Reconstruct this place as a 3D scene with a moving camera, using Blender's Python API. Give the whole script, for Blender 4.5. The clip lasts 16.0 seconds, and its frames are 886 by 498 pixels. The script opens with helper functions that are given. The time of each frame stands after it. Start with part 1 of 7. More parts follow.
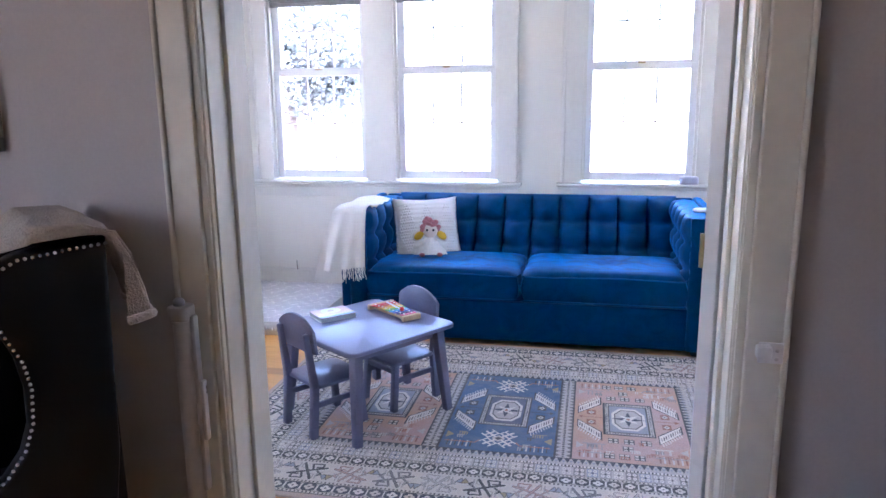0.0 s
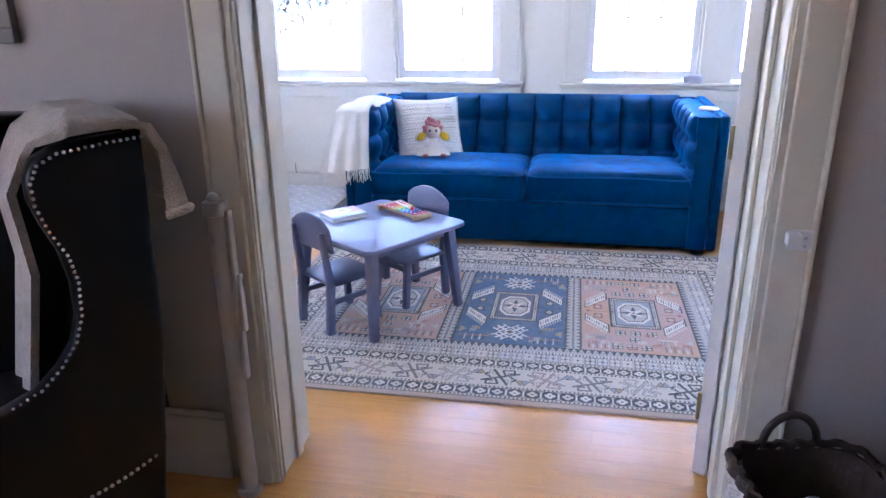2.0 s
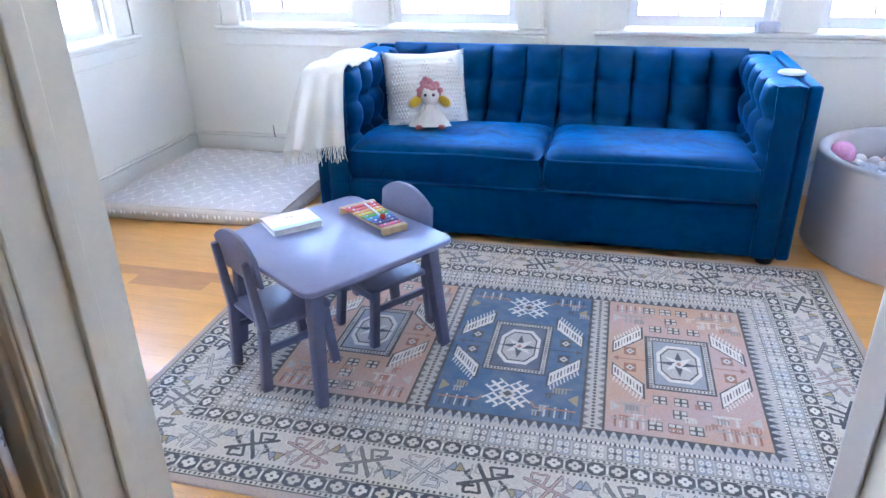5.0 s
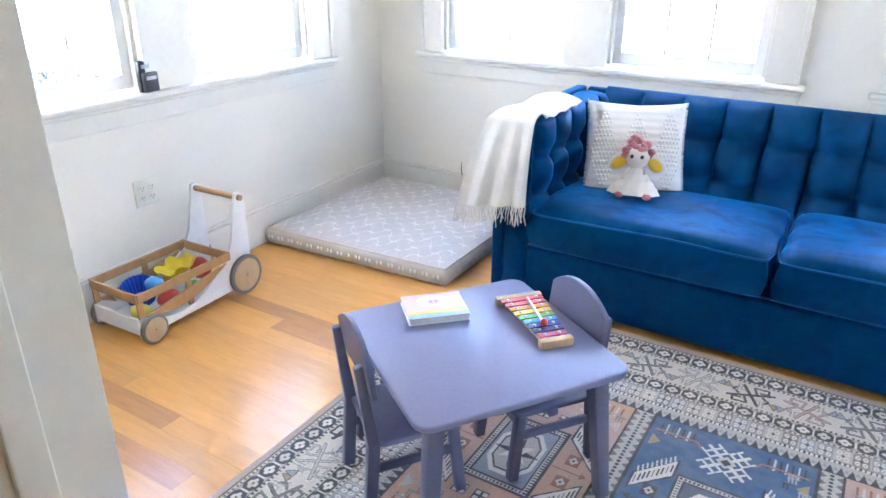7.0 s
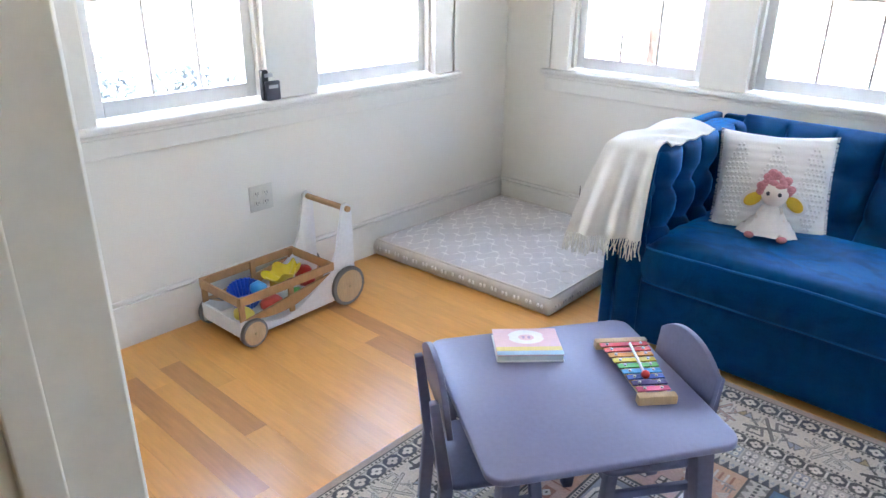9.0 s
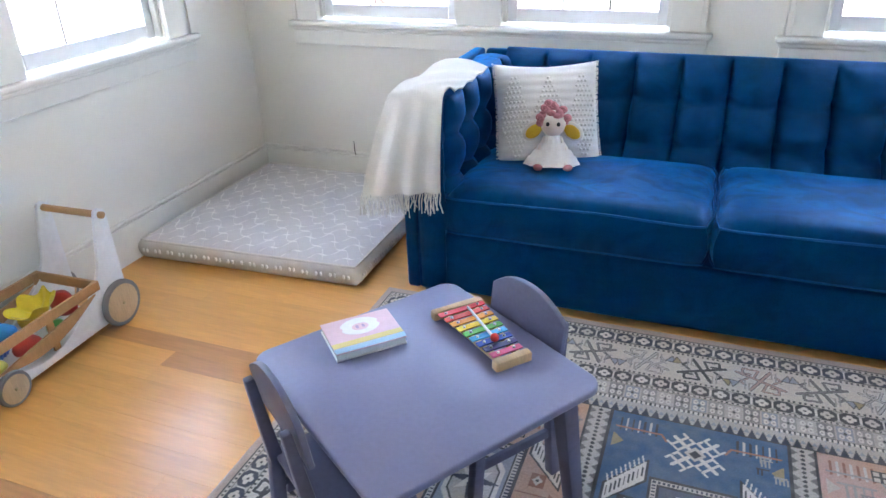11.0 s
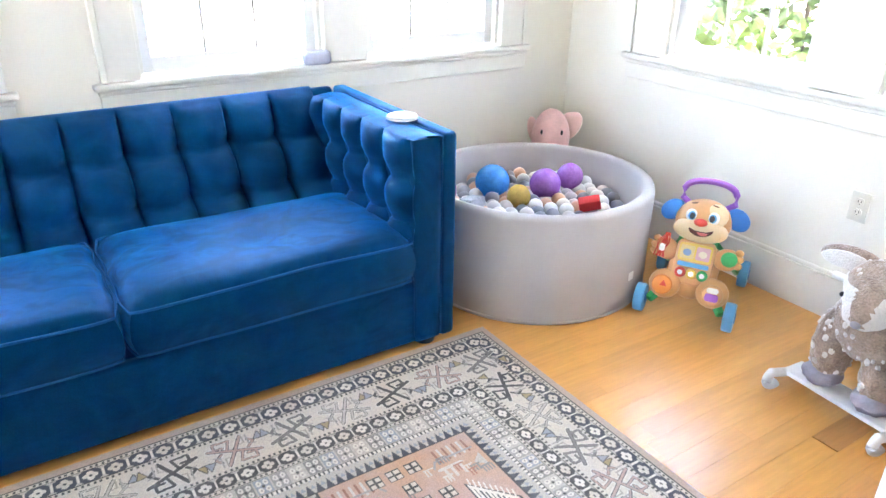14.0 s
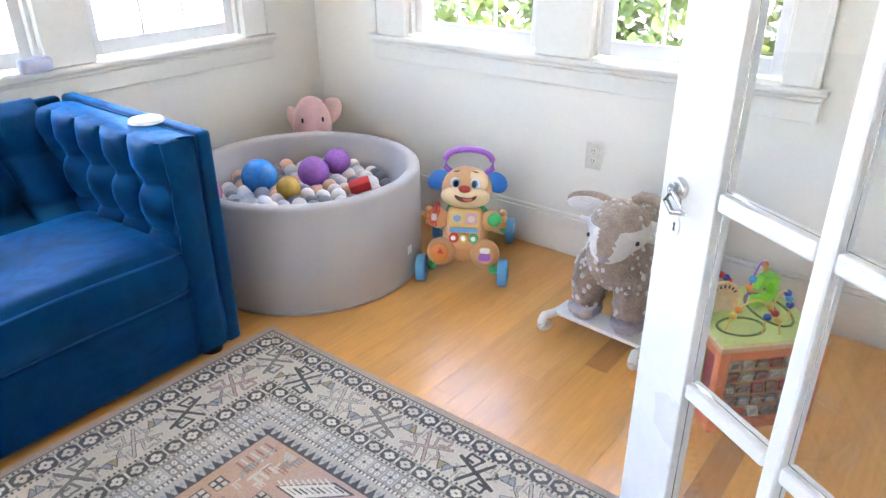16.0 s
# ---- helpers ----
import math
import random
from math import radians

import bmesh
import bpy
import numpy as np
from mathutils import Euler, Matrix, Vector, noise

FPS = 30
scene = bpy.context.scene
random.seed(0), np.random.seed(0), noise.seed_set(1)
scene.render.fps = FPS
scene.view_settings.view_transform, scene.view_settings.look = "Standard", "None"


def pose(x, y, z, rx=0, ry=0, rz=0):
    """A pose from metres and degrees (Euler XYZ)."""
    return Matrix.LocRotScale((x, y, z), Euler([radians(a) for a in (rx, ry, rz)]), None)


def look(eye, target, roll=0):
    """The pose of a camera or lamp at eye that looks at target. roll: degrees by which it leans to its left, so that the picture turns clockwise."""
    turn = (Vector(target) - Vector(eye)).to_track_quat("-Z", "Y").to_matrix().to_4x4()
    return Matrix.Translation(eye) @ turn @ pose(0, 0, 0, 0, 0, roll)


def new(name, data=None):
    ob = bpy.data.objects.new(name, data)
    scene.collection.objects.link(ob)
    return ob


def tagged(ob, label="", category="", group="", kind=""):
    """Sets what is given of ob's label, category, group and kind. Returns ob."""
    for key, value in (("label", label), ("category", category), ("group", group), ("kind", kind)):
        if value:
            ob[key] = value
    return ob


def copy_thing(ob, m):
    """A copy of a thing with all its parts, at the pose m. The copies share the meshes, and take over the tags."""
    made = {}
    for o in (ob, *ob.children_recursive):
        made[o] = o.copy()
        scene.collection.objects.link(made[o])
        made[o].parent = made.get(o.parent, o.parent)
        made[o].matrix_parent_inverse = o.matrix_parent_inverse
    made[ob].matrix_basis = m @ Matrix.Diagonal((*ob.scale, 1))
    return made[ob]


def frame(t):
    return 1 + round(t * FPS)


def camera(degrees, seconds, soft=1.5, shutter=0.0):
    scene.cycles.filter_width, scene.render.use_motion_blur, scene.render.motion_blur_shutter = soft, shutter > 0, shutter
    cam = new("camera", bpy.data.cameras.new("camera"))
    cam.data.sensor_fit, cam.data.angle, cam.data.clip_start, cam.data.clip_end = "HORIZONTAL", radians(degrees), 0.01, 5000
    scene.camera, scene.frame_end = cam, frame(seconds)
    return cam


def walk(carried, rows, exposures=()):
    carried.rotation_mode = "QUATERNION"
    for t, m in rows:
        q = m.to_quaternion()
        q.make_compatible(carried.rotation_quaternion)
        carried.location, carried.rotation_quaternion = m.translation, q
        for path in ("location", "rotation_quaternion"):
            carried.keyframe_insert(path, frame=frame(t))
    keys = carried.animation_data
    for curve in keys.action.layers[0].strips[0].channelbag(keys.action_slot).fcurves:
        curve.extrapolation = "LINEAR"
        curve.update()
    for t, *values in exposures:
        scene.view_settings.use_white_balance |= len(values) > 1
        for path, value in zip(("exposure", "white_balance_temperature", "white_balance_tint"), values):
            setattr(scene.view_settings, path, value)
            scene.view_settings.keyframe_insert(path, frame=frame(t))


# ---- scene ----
# ---- camera and walk ----
cam = camera(64.58, 16.0)
# seconds, x, y, z, tilt, lean, heading
PATH = [
    (0.0, 0.592, 0.228, 1.436, 78.22, 0.68, 11.87),
    (0.5, 0.532, 0.137, 1.421, 74.25, 0.66, 10.69),
    (1.0, 0.509, 0.095, 1.405, 70.42, 0.39, 9.29),
    (1.5, 0.485, 0.106, 1.406, 70.18, 0.25, 8.54),
    (2.0, 0.468, 0.174, 1.409, 70.59, 0.72, 10.40),
    (2.5, 0.472, 0.355, 1.434, 73.31, 2.51, 10.43),
    (3.0, 0.464, 0.483, 1.423, 71.56, 1.14, 10.07),
    (5.5, 0.494, 1.319, 1.419, 64.71, 0.88, 13.95),
    (6.0, 0.464, 1.493, 1.414, 65.25, -0.74, 14.18),
    (6.5, 0.398, 1.626, 1.435, 65.81, -1.05, 19.82),
    (7.0, 0.386, 1.719, 1.449, 66.38, -0.21, 31.73),
    (7.5, 0.404, 1.826, 1.433, 67.51, -0.11, 41.72),
    (8.0, 0.455, 1.868, 1.449, 69.00, -0.25, 47.83),
    (10.5, 0.161, 1.866, 1.428, 63.57, 0.44, 25.75),
    (11.0, 0.135, 1.975, 1.437, 63.01, 1.72, 20.62),
    (11.5, 0.131, 2.062, 1.426, 63.77, 1.49, 15.70),
    (12.0, 0.144, 2.114, 1.421, 63.69, 0.38, 7.41),
    (12.5, 0.105, 2.215, 1.431, 64.13, 0.25, -4.09),
    (13.0, 0.032, 2.277, 1.442, 65.23, -0.44, -15.13),
    (13.5, 0.022, 2.322, 1.431, 65.37, -0.38, -24.38),
    (14.0, 0.034, 2.318, 1.432, 65.06, -0.71, -32.68),
    (14.5, 0.070, 2.315, 1.427, 64.53, -0.46, -39.35),
    (15.0, 0.064, 2.314, 1.422, 64.34, 0.29, -45.06),
    (15.5, 0.063, 2.308, 1.432, 64.03, 0.39, -49.73),
    (16.0, 0.058, 2.284, 1.427, 64.16, 0.39, -52.06),
]
EXPOSURES = [(0.0, 5.1, 5600, 26), (3.2, 5.42, 5500, 25), (5.3, 5.5, 5700, 16), (6.5, 5.7, 5800, 16), (7.5, 5.45, 6400, 15), (8.3, 5.25, 6400, 15), (10.4, 4.95, 6300, 15), (11.2, 5.15, 6300, 15), (12.0, 5.45, 6200, 13), (13.0, 5.92, 6300, 12), (14.4, 5.8, 6700, 14), (16.0, 5.38, 6700, 15)]
walk(cam, [(t, pose(x, y, z, tilt, lean, heading)) for t, x, y, z, tilt, lean, heading in PATH], EXPOSURES)

# ---- world, sun ----
world = bpy.data.worlds.new("sky")
scene.world = world
world.use_nodes = True
wn = world.node_tree
sky = wn.nodes.new("ShaderNodeTexSky")
sky.sky_type = "NISHITA"
sky.sun_disc = False
sky.sun_elevation = radians(58)
sky.sun_rotation = radians(180)
sky.air_density, sky.dust_density = 1.0, 3.0
wn.links.new(sky.outputs[0], wn.nodes["Background"].inputs[0])
wn.nodes["Background"].inputs[1].default_value = 0.15
sun_data = bpy.data.lights.new("sun", "SUN")
sun_data.energy, sun_data.angle, sun_data.color = 5.0, radians(0.6), (1.0, 0.95, 0.88)
sun = new("sun", sun_data)
sun.matrix_world = look((0, 0, 0), (-0.03, 0.52, -0.85))

# ---- materials ----
def mat(name, color, rough=0.5, metal=0.0, var=0.12, scale=6.0, grain=60.0, bump=0.15, spec=0.5, sheen=0.0, coat=0.0,
        color2=None, rvar=0.1, dist=0.004, per_object=0.0, stretch=(1, 1, 1)):
    """A surface with a base colour, blotches at one scale, grain at another, and fine relief."""
    m = bpy.data.materials.new(name)
    m.use_nodes = True
    nt = m.node_tree
    b = nt.nodes["Principled BSDF"]
    tc = nt.nodes.new("ShaderNodeTexCoord")
    mp = nt.nodes.new("ShaderNodeMapping")
    mp.inputs["Scale"].default_value = stretch
    nt.links.new(tc.outputs["Object"], mp.inputs["Vector"])
    n1 = nt.nodes.new("ShaderNodeTexNoise")
    n1.inputs["Scale"].default_value, n1.inputs["Detail"].default_value = scale, 4
    n2 = nt.nodes.new("ShaderNodeTexNoise")
    n2.inputs["Scale"].default_value, n2.inputs["Detail"].default_value = grain, 3
    for n in (n1, n2):
        nt.links.new(mp.outputs[0], n.inputs["Vector"])
    c2 = color2 or tuple(c * (1 - 2 * var) for c in color)
    mix = nt.nodes.new("ShaderNodeMix")
    mix.data_type = "RGBA"
    mix.inputs["A"].default_value = (*color, 1)
    mix.inputs["B"].default_value = (*c2, 1)
    ramp = nt.nodes.new("ShaderNodeMapRange")
    ramp.inputs["From Min"].default_value, ramp.inputs["From Max"].default_value = 0.35, 0.7
    add = nt.nodes.new("ShaderNodeMath")
    add.operation = "MULTIPLY_ADD"
    add.inputs[1].default_value = 0.5
    half = nt.nodes.new("ShaderNodeMath")
    half.operation = "MULTIPLY"
    half.inputs[1].default_value = 0.5
    nt.links.new(n1.outputs["Fac"], half.inputs[0])
    nt.links.new(n2.outputs["Fac"], add.inputs[0])
    nt.links.new(half.outputs[0], add.inputs[2])
    nt.links.new(add.outputs[0], ramp.inputs["Value"])
    nt.links.new(ramp.outputs[0], mix.inputs["Factor"])
    out = mix.outputs["Result"]
    if per_object:
        oi = nt.nodes.new("ShaderNodeObjectInfo")
        hsv = nt.nodes.new("ShaderNodeHueSaturation")
        mr = nt.nodes.new("ShaderNodeMapRange")
        mr.inputs["To Min"].default_value, mr.inputs["To Max"].default_value = 1 - per_object, 1 + per_object * 0.6
        nt.links.new(oi.outputs["Random"], mr.inputs["Value"])
        nt.links.new(mr.outputs[0], hsv.inputs["Value"])
        nt.links.new(out, hsv.inputs["Color"])
        out = hsv.outputs[0]
    nt.links.new(out, b.inputs["Base Color"])
    rr = nt.nodes.new("ShaderNodeMapRange")
    rr.inputs["To Min"].default_value, rr.inputs["To Max"].default_value = max(0.02, rough - rvar), min(1, rough + rvar)
    nt.links.new(n1.outputs["Fac"], rr.inputs["Value"])
    nt.links.new(rr.outputs[0], b.inputs["Roughness"])
    b.inputs["Metallic"].default_value = metal
    b.inputs["Specular IOR Level"].default_value = spec
    if sheen:
        b.inputs["Sheen Weight"].default_value = sheen
        b.inputs["Sheen Roughness"].default_value = 0.35
    if coat:
        b.inputs["Coat Weight"].default_value = coat
        b.inputs["Coat Roughness"].default_value = 0.18
    if bump:
        bp = nt.nodes.new("ShaderNodeBump")
        bp.inputs["Strength"].default_value, bp.inputs["Distance"].default_value = bump, dist
        nt.links.new(n2.outputs["Fac"], bp.inputs["Height"])
        nt.links.new(bp.outputs[0], b.inputs["Normal"])
    return m


def flat(name, color, rough=0.45, **kw):
    return mat(name, color, rough, var=kw.pop("var", 0.06), bump=kw.pop("bump", 0.06), **kw)


M_WALL = mat("warm white wall paint", (0.80, 0.77, 0.685), 0.6, var=0.03, scale=1.3, grain=140, bump=0.12, dist=0.002)
M_TRIM = mat("white gloss trim paint", (0.77, 0.75, 0.68), 0.35, var=0.03, scale=2.5, grain=35, bump=0.08, dist=0.002)
# Darker than the sash: the backlit bars' shade is put into this colour.
M_BACKLIT_BAR = mat("glazing bar paint with backlit shade", (0.72, 0.68, 0.65), 0.5, var=0.1, scale=8, grain=60)
M_SASH = mat("white sash paint", (0.80, 0.80, 0.79), 0.35, var=0.03, scale=3, grain=40, bump=0.06, dist=0.002)
M_CREAM = mat("cream jamb paint", (0.70, 0.66, 0.55), 0.5, var=0.05, scale=3, grain=30, bump=0.12, dist=0.002)
M_CEIL = mat("white ceiling paint", (0.82, 0.81, 0.78), 0.7, var=0.02, scale=1, grain=90, bump=0.1)
M_HALL = mat("taupe wall paint", (0.45, 0.405, 0.37), 0.6, var=0.04, scale=1.2, grain=120, bump=0.1, dist=0.002)
M_SUBFLOOR = mat("dark subfloor", (0.34, 0.17, 0.055), 0.7)
M_PLANK = mat("honey fir floorboard", (0.75, 0.375, 0.098), 0.32, var=0.10, scale=3.0, grain=26, bump=0.05, dist=0.002,
              per_object=0.07, stretch=(0.25, 3.0, 3.0), coat=0.27, rvar=0.06)
M_PLANK_DARK = mat("reddish brown floorboard", (0.57, 0.27, 0.085), 0.33, var=0.15, scale=3, grain=26, bump=0.05, dist=0.002,
                   stretch=(0.25, 3.0, 3.0), coat=0.35, rvar=0.06)
M_VELVET = mat("blue velvet", (0.0005, 0.024, 0.064), 0.57, var=0.2, scale=6, grain=300, bump=0.25, dist=0.001, sheen=1.0, spec=1.0, color2=(0.0003, 0.007, 0.013), rvar=0.14)
_b = M_VELVET.node_tree.nodes["Principled BSDF"]
_b.inputs["Sheen Tint"].default_value = (0.0, 0.34, 1.0, 1)
_b.inputs["Sheen Roughness"].default_value = 0.42
_b.inputs["Specular Tint"].default_value = (0.0, 0.36, 1.0, 1)
# brushed pile: patches where the nap lies the other way
_p = M_VELVET.node_tree.nodes.new("ShaderNodeTexNoise")
_p.inputs["Scale"].default_value, _p.inputs["Detail"].default_value = 5.0, 5
_r = M_VELVET.node_tree.nodes.new("ShaderNodeMapRange")
_r.inputs["From Min"].default_value, _r.inputs["From Max"].default_value = 0.38, 0.58
_r.inputs["To Min"].default_value, _r.inputs["To Max"].default_value = 0.40, 1.0
M_VELVET.node_tree.links.new(_p.outputs["Fac"], _r.inputs["Value"])
M_VELVET.node_tree.links.new(_r.outputs[0], _b.inputs["Sheen Weight"])
for _n in M_VELVET.node_tree.nodes:
    if _n.type == "TEX_NOISE" and _n.inputs["Scale"].default_value < 10:
        _n.inputs["Distortion"].default_value = 2.2
M_VELVET2 = mat("blue velvet piping", (0.008, 0.095, 0.26), 0.7, var=0.1, scale=5, grain=300, bump=0.2, dist=0.001, spec=0.1)
M_BLACK = flat("black plastic", (0.012, 0.012, 0.013), 0.4)
M_LEATHER = mat("black leather", (0.004, 0.004, 0.005), 0.36, var=0.2, scale=5, grain=120, bump=0.25, dist=0.0015, spec=0.3)
M_TABLE = mat("periwinkle grey table paint", (0.205, 0.215, 0.335), 0.38, var=0.06, scale=3, grain=80, bump=0.05, dist=0.001)
M_CHAIRP = mat("slate grey chair paint", (0.135, 0.14, 0.215), 0.36, var=0.1, scale=5, grain=80, bump=0.06, dist=0.001)
M_WHITE = flat("white paint", (0.80, 0.80, 0.79), 0.4)
M_WOOD = mat("pale birch wood", (0.62, 0.43, 0.24), 0.5, var=0.12, scale=5, grain=40, bump=0.12, dist=0.001, stretch=(1, 6, 1))
M_WOODM = mat("mid brown beech wood", (0.50, 0.28, 0.12), 0.5, var=0.12, scale=5, grain=40, bump=0.12, dist=0.001, stretch=(1, 6, 1))
M_RUBBER = flat("grey rubber", (0.22, 0.21, 0.20), 0.7)
M_STEEL = mat("brushed nickel", (0.62, 0.61, 0.60), 0.28, metal=1.0, var=0.05, bump=0.04)
M_BRASS = mat("aged brass", (0.50, 0.40, 0.22), 0.35, metal=1.0, var=0.12, bump=0.05)
M_KNIT = mat("ivory knit", (0.80, 0.77, 0.70), 0.9, var=0.08, scale=8, grain=260, bump=0.7, dist=0.004, sheen=0.2, spec=0.2)
M_CUSHION = mat("white cotton", (0.86, 0.84, 0.81), 0.9, var=0.05, scale=10, grain=220, bump=0.6, dist=0.003, sheen=0.2, spec=0.2)
M_FELT = mat("pale grey fabric", (0.50, 0.48, 0.47), 0.9, var=0.06, scale=4, grain=350, bump=0.3, dist=0.001, sheen=0.15, spec=0.2)
M_GLASS = bpy.data.materials.new("window glass")
M_GLASS.use_nodes = True
_b = M_GLASS.node_tree.nodes["Principled BSDF"]
_b.inputs["Base Color"].default_value = (1, 1, 1, 1)
_b.inputs["Roughness"].default_value = 0.0
_b.inputs["IOR"].default_value = 1.45
_b.inputs["Transmission Weight"].default_value = 1.0

# ---- building helpers ----
def mesh_of(bm, name, material, smooth=None):
    if smooth is not None:
        for f in bm.faces:
            f.smooth = True
    me = bpy.data.meshes.new(name)
    bm.to_mesh(me)
    bm.free()
    if material is not None:
        for m in (material if isinstance(material, (list, tuple)) else [material]):
            me.materials.append(m)
    if smooth is not None:
        me.set_sharp_from_angle(angle=radians(smooth))
    return me


def part(name, bm, material, parent=None, label="", smooth=None, m=None):
    ob = new(name, mesh_of(bm, name, material, smooth))
    if parent is not None:
        ob.parent = parent
    if m is not None:
        ob.matrix_basis = m
    if label:
        ob["label"] = label
    return ob


def thing(name, m, label, category, group="", kind=""):
    ob = new(name)
    ob.empty_display_size = 0.1
    ob.matrix_basis = m
    return tagged(ob, label, category, group, kind)


def solo(name, bm, material, label, category, m=None, group="", kind="", smooth=None):
    return tagged(part(name, bm, material, None, "", smooth, m), label, category, group, kind)


def box(x0, x1, y0, y1, z0, z1, bev=0.0, bm=None, seg=2):
    """A box between the given sides, with rounded edges."""
    bm = bm or bmesh.new()
    r = bmesh.ops.create_cube(bm, size=1)
    vs = r["verts"]
    for v in vs:
        v.co = Vector(((x0 + x1) / 2 + v.co.x * (x1 - x0), (y0 + y1) / 2 + v.co.y * (y1 - y0), (z0 + z1) / 2 + v.co.z * (z1 - z0)))
    if bev:
        es = list({e for v in vs for e in v.link_edges})
        bmesh.ops.bevel(bm, geom=es, offset=bev, segments=seg, affect="EDGES", profile=0.5)
    return bm


def cyl(r0, r1, h, seg=24, bm=None, m=None, bev=0.0):
    """An upright cone or cylinder from z 0 to h, or moved by m."""
    bm = bm or bmesh.new()
    r = bmesh.ops.create_cone(bm, cap_ends=True, segments=seg, radius1=r0, radius2=r1, depth=h)
    vs = r["verts"]
    bmesh.ops.translate(bm, verts=vs, vec=(0, 0, h / 2))
    if bev:
        es = [e for e in {e for v in vs for e in v.link_edges} if abs(e.verts[0].co.z - e.verts[1].co.z) < 1e-6]
        g = bmesh.ops.bevel(bm, geom=es, offset=bev, segments=2, affect="EDGES", profile=0.5)
        vs = list({v for f in bm.faces for v in f.verts if v in set(vs) or v in set(g["verts"])})
    if m is not None:
        bmesh.ops.transform(bm, matrix=m, verts=vs)
    return bm


def ball(r, bm=None, m=None, u=20, v=14):
    bm = bm or bmesh.new()
    g = bmesh.ops.create_uvsphere(bm, u_segments=u, v_segments=v, radius=r)
    if m is not None:
        bmesh.ops.transform(bm, matrix=m, verts=g["verts"])
    return bm


def egg(cx, cy, cz, rx, ry, rz, bm=None, u=20, v=14, rot=(0, 0, 0)):
    return ball(1.0, bm, pose(cx, cy, cz, *rot) @ Matrix.Diagonal((rx, ry, rz, 1)), u, v)


def between(a, b):
    """The pose whose z axis runs from a to b, at a, and the distance."""
    a, b = Vector(a), Vector(b)
    d = b - a
    return Matrix.Translation(a) @ d.to_track_quat("Z", "Y").to_matrix().to_4x4(), d.length


def rod(a, b, r, bm=None, seg=12, r1=None):
    m, l = between(a, b)
    return cyl(r, r if r1 is None else r1, l, seg, bm, m)


def bar(a, b, w, d, bm=None, bev=0.003, w1=None, d1=None, up=(0, 0, 1)):
    """A squared bar from a to b with section w x d (w1 x d1 at b)."""
    bm = bm or bmesh.new()
    a, b = Vector(a), Vector(b)
    ax = (b - a).normalized()
    s = ax.cross(Vector(up))
    if s.length < 1e-3:
        s = Vector((1, 0, 0))
    s.normalize()
    t = s.cross(ax)
    vs = []
    for p, ww, dd in ((a, w, d), (b, w1 or w, d1 or d)):
        for i, j in ((-1, -1), (1, -1), (1, 1), (-1, 1)):
            vs.append(bm.verts.new(p + s * (i * ww / 2) + t * (j * dd / 2)))
    fs = [bm.faces.new([vs[k] for k in q]) for q in ((0, 3, 2, 1), (4, 5, 6, 7), (0, 1, 5, 4), (1, 2, 6, 5), (2, 3, 7, 6), (3, 0, 4, 7))]
    bmesh.ops.recalc_face_normals(bm, faces=fs)
    if bev:
        bmesh.ops.bevel(bm, geom=list({e for f in fs for e in f.edges}), offset=bev, segments=2, affect="EDGES", profile=0.5)
    return bm


def slab(outline, z0, z1, bev=0.0, bm=None, m=None):
    """A plate with the given outline, from z0 to z1."""
    bm = bm or bmesh.new()
    lo = [bm.verts.new((x, y, z0)) for x, y in outline]
    hi = [bm.verts.new((x, y, z1)) for x, y in outline]
    n = len(lo)
    fs = [bm.faces.new(lo[::-1]), bm.faces.new(hi)]
    fs += [bm.faces.new((lo[i], lo[(i + 1) % n], hi[(i + 1) % n], hi[i])) for i in range(n)]
    bmesh.ops.recalc_face_normals(bm, faces=fs)
    vs = lo + hi
    if bev:
        g = bmesh.ops.bevel(bm, geom=list(fs[0].edges) + list(fs[1].edges), offset=bev, segments=2, affect="EDGES", profile=0.5)
        vs = list({v for v in vs if v.is_valid} | set(g["verts"]))
    if m is not None:
        bmesh.ops.transform(bm, matrix=m, verts=vs)
    return bm


def rounded(w, d, r, n=6):
    """The outline of a rectangle with rounded corners."""
    out = []
    for cx, cy, a0 in ((w / 2 - r, d / 2 - r, 0), (-w / 2 + r, d / 2 - r, 90), (-w / 2 + r, -d / 2 + r, 180), (w / 2 - r, -d / 2 + r, 270)):
        for k in range(n + 1):
            a = radians(a0 + 90 * k / n)
            out.append((cx + r * math.cos(a), cy + r * math.sin(a)))
    return out


def tube(points, r, bm=None, seg=8, closed=False):
    """A round tube along a line of points."""
    bm = bm or bmesh.new()
    pts = [Vector(p) for p in points]
    n = len(pts)
    rings = []
    for i, p in enumerate(pts):
        a = pts[(i - 1) % n] if closed or i else p
        b = pts[(i + 1) % n] if closed or i < n - 1 else p
        d = (b - a).normalized()
        s = d.cross(Vector((0, 0, 1)))
        if s.length < 0.05:
            s = d.cross(Vector((0, 1, 0)))
        s.normalize()
        t = d.cross(s)
        rings.append([bm.verts.new(p + (s * math.cos(k * math.tau / seg) + t * math.sin(k * math.tau / seg)) * r) for k in range(seg)])
    for i in range(n if closed else n - 1):
        a, b = rings[i], rings[(i + 1) % n]
        for k in range(seg):
            bm.faces.new((a[k], a[(k + 1) % seg], b[(k + 1) % seg], b[k]))
    if not closed:
        bm.faces.new(rings[0][::-1])
        bm.faces.new(rings[-1])
    bmesh.ops.recalc_face_normals(bm, faces=bm.faces[:])
    return bm


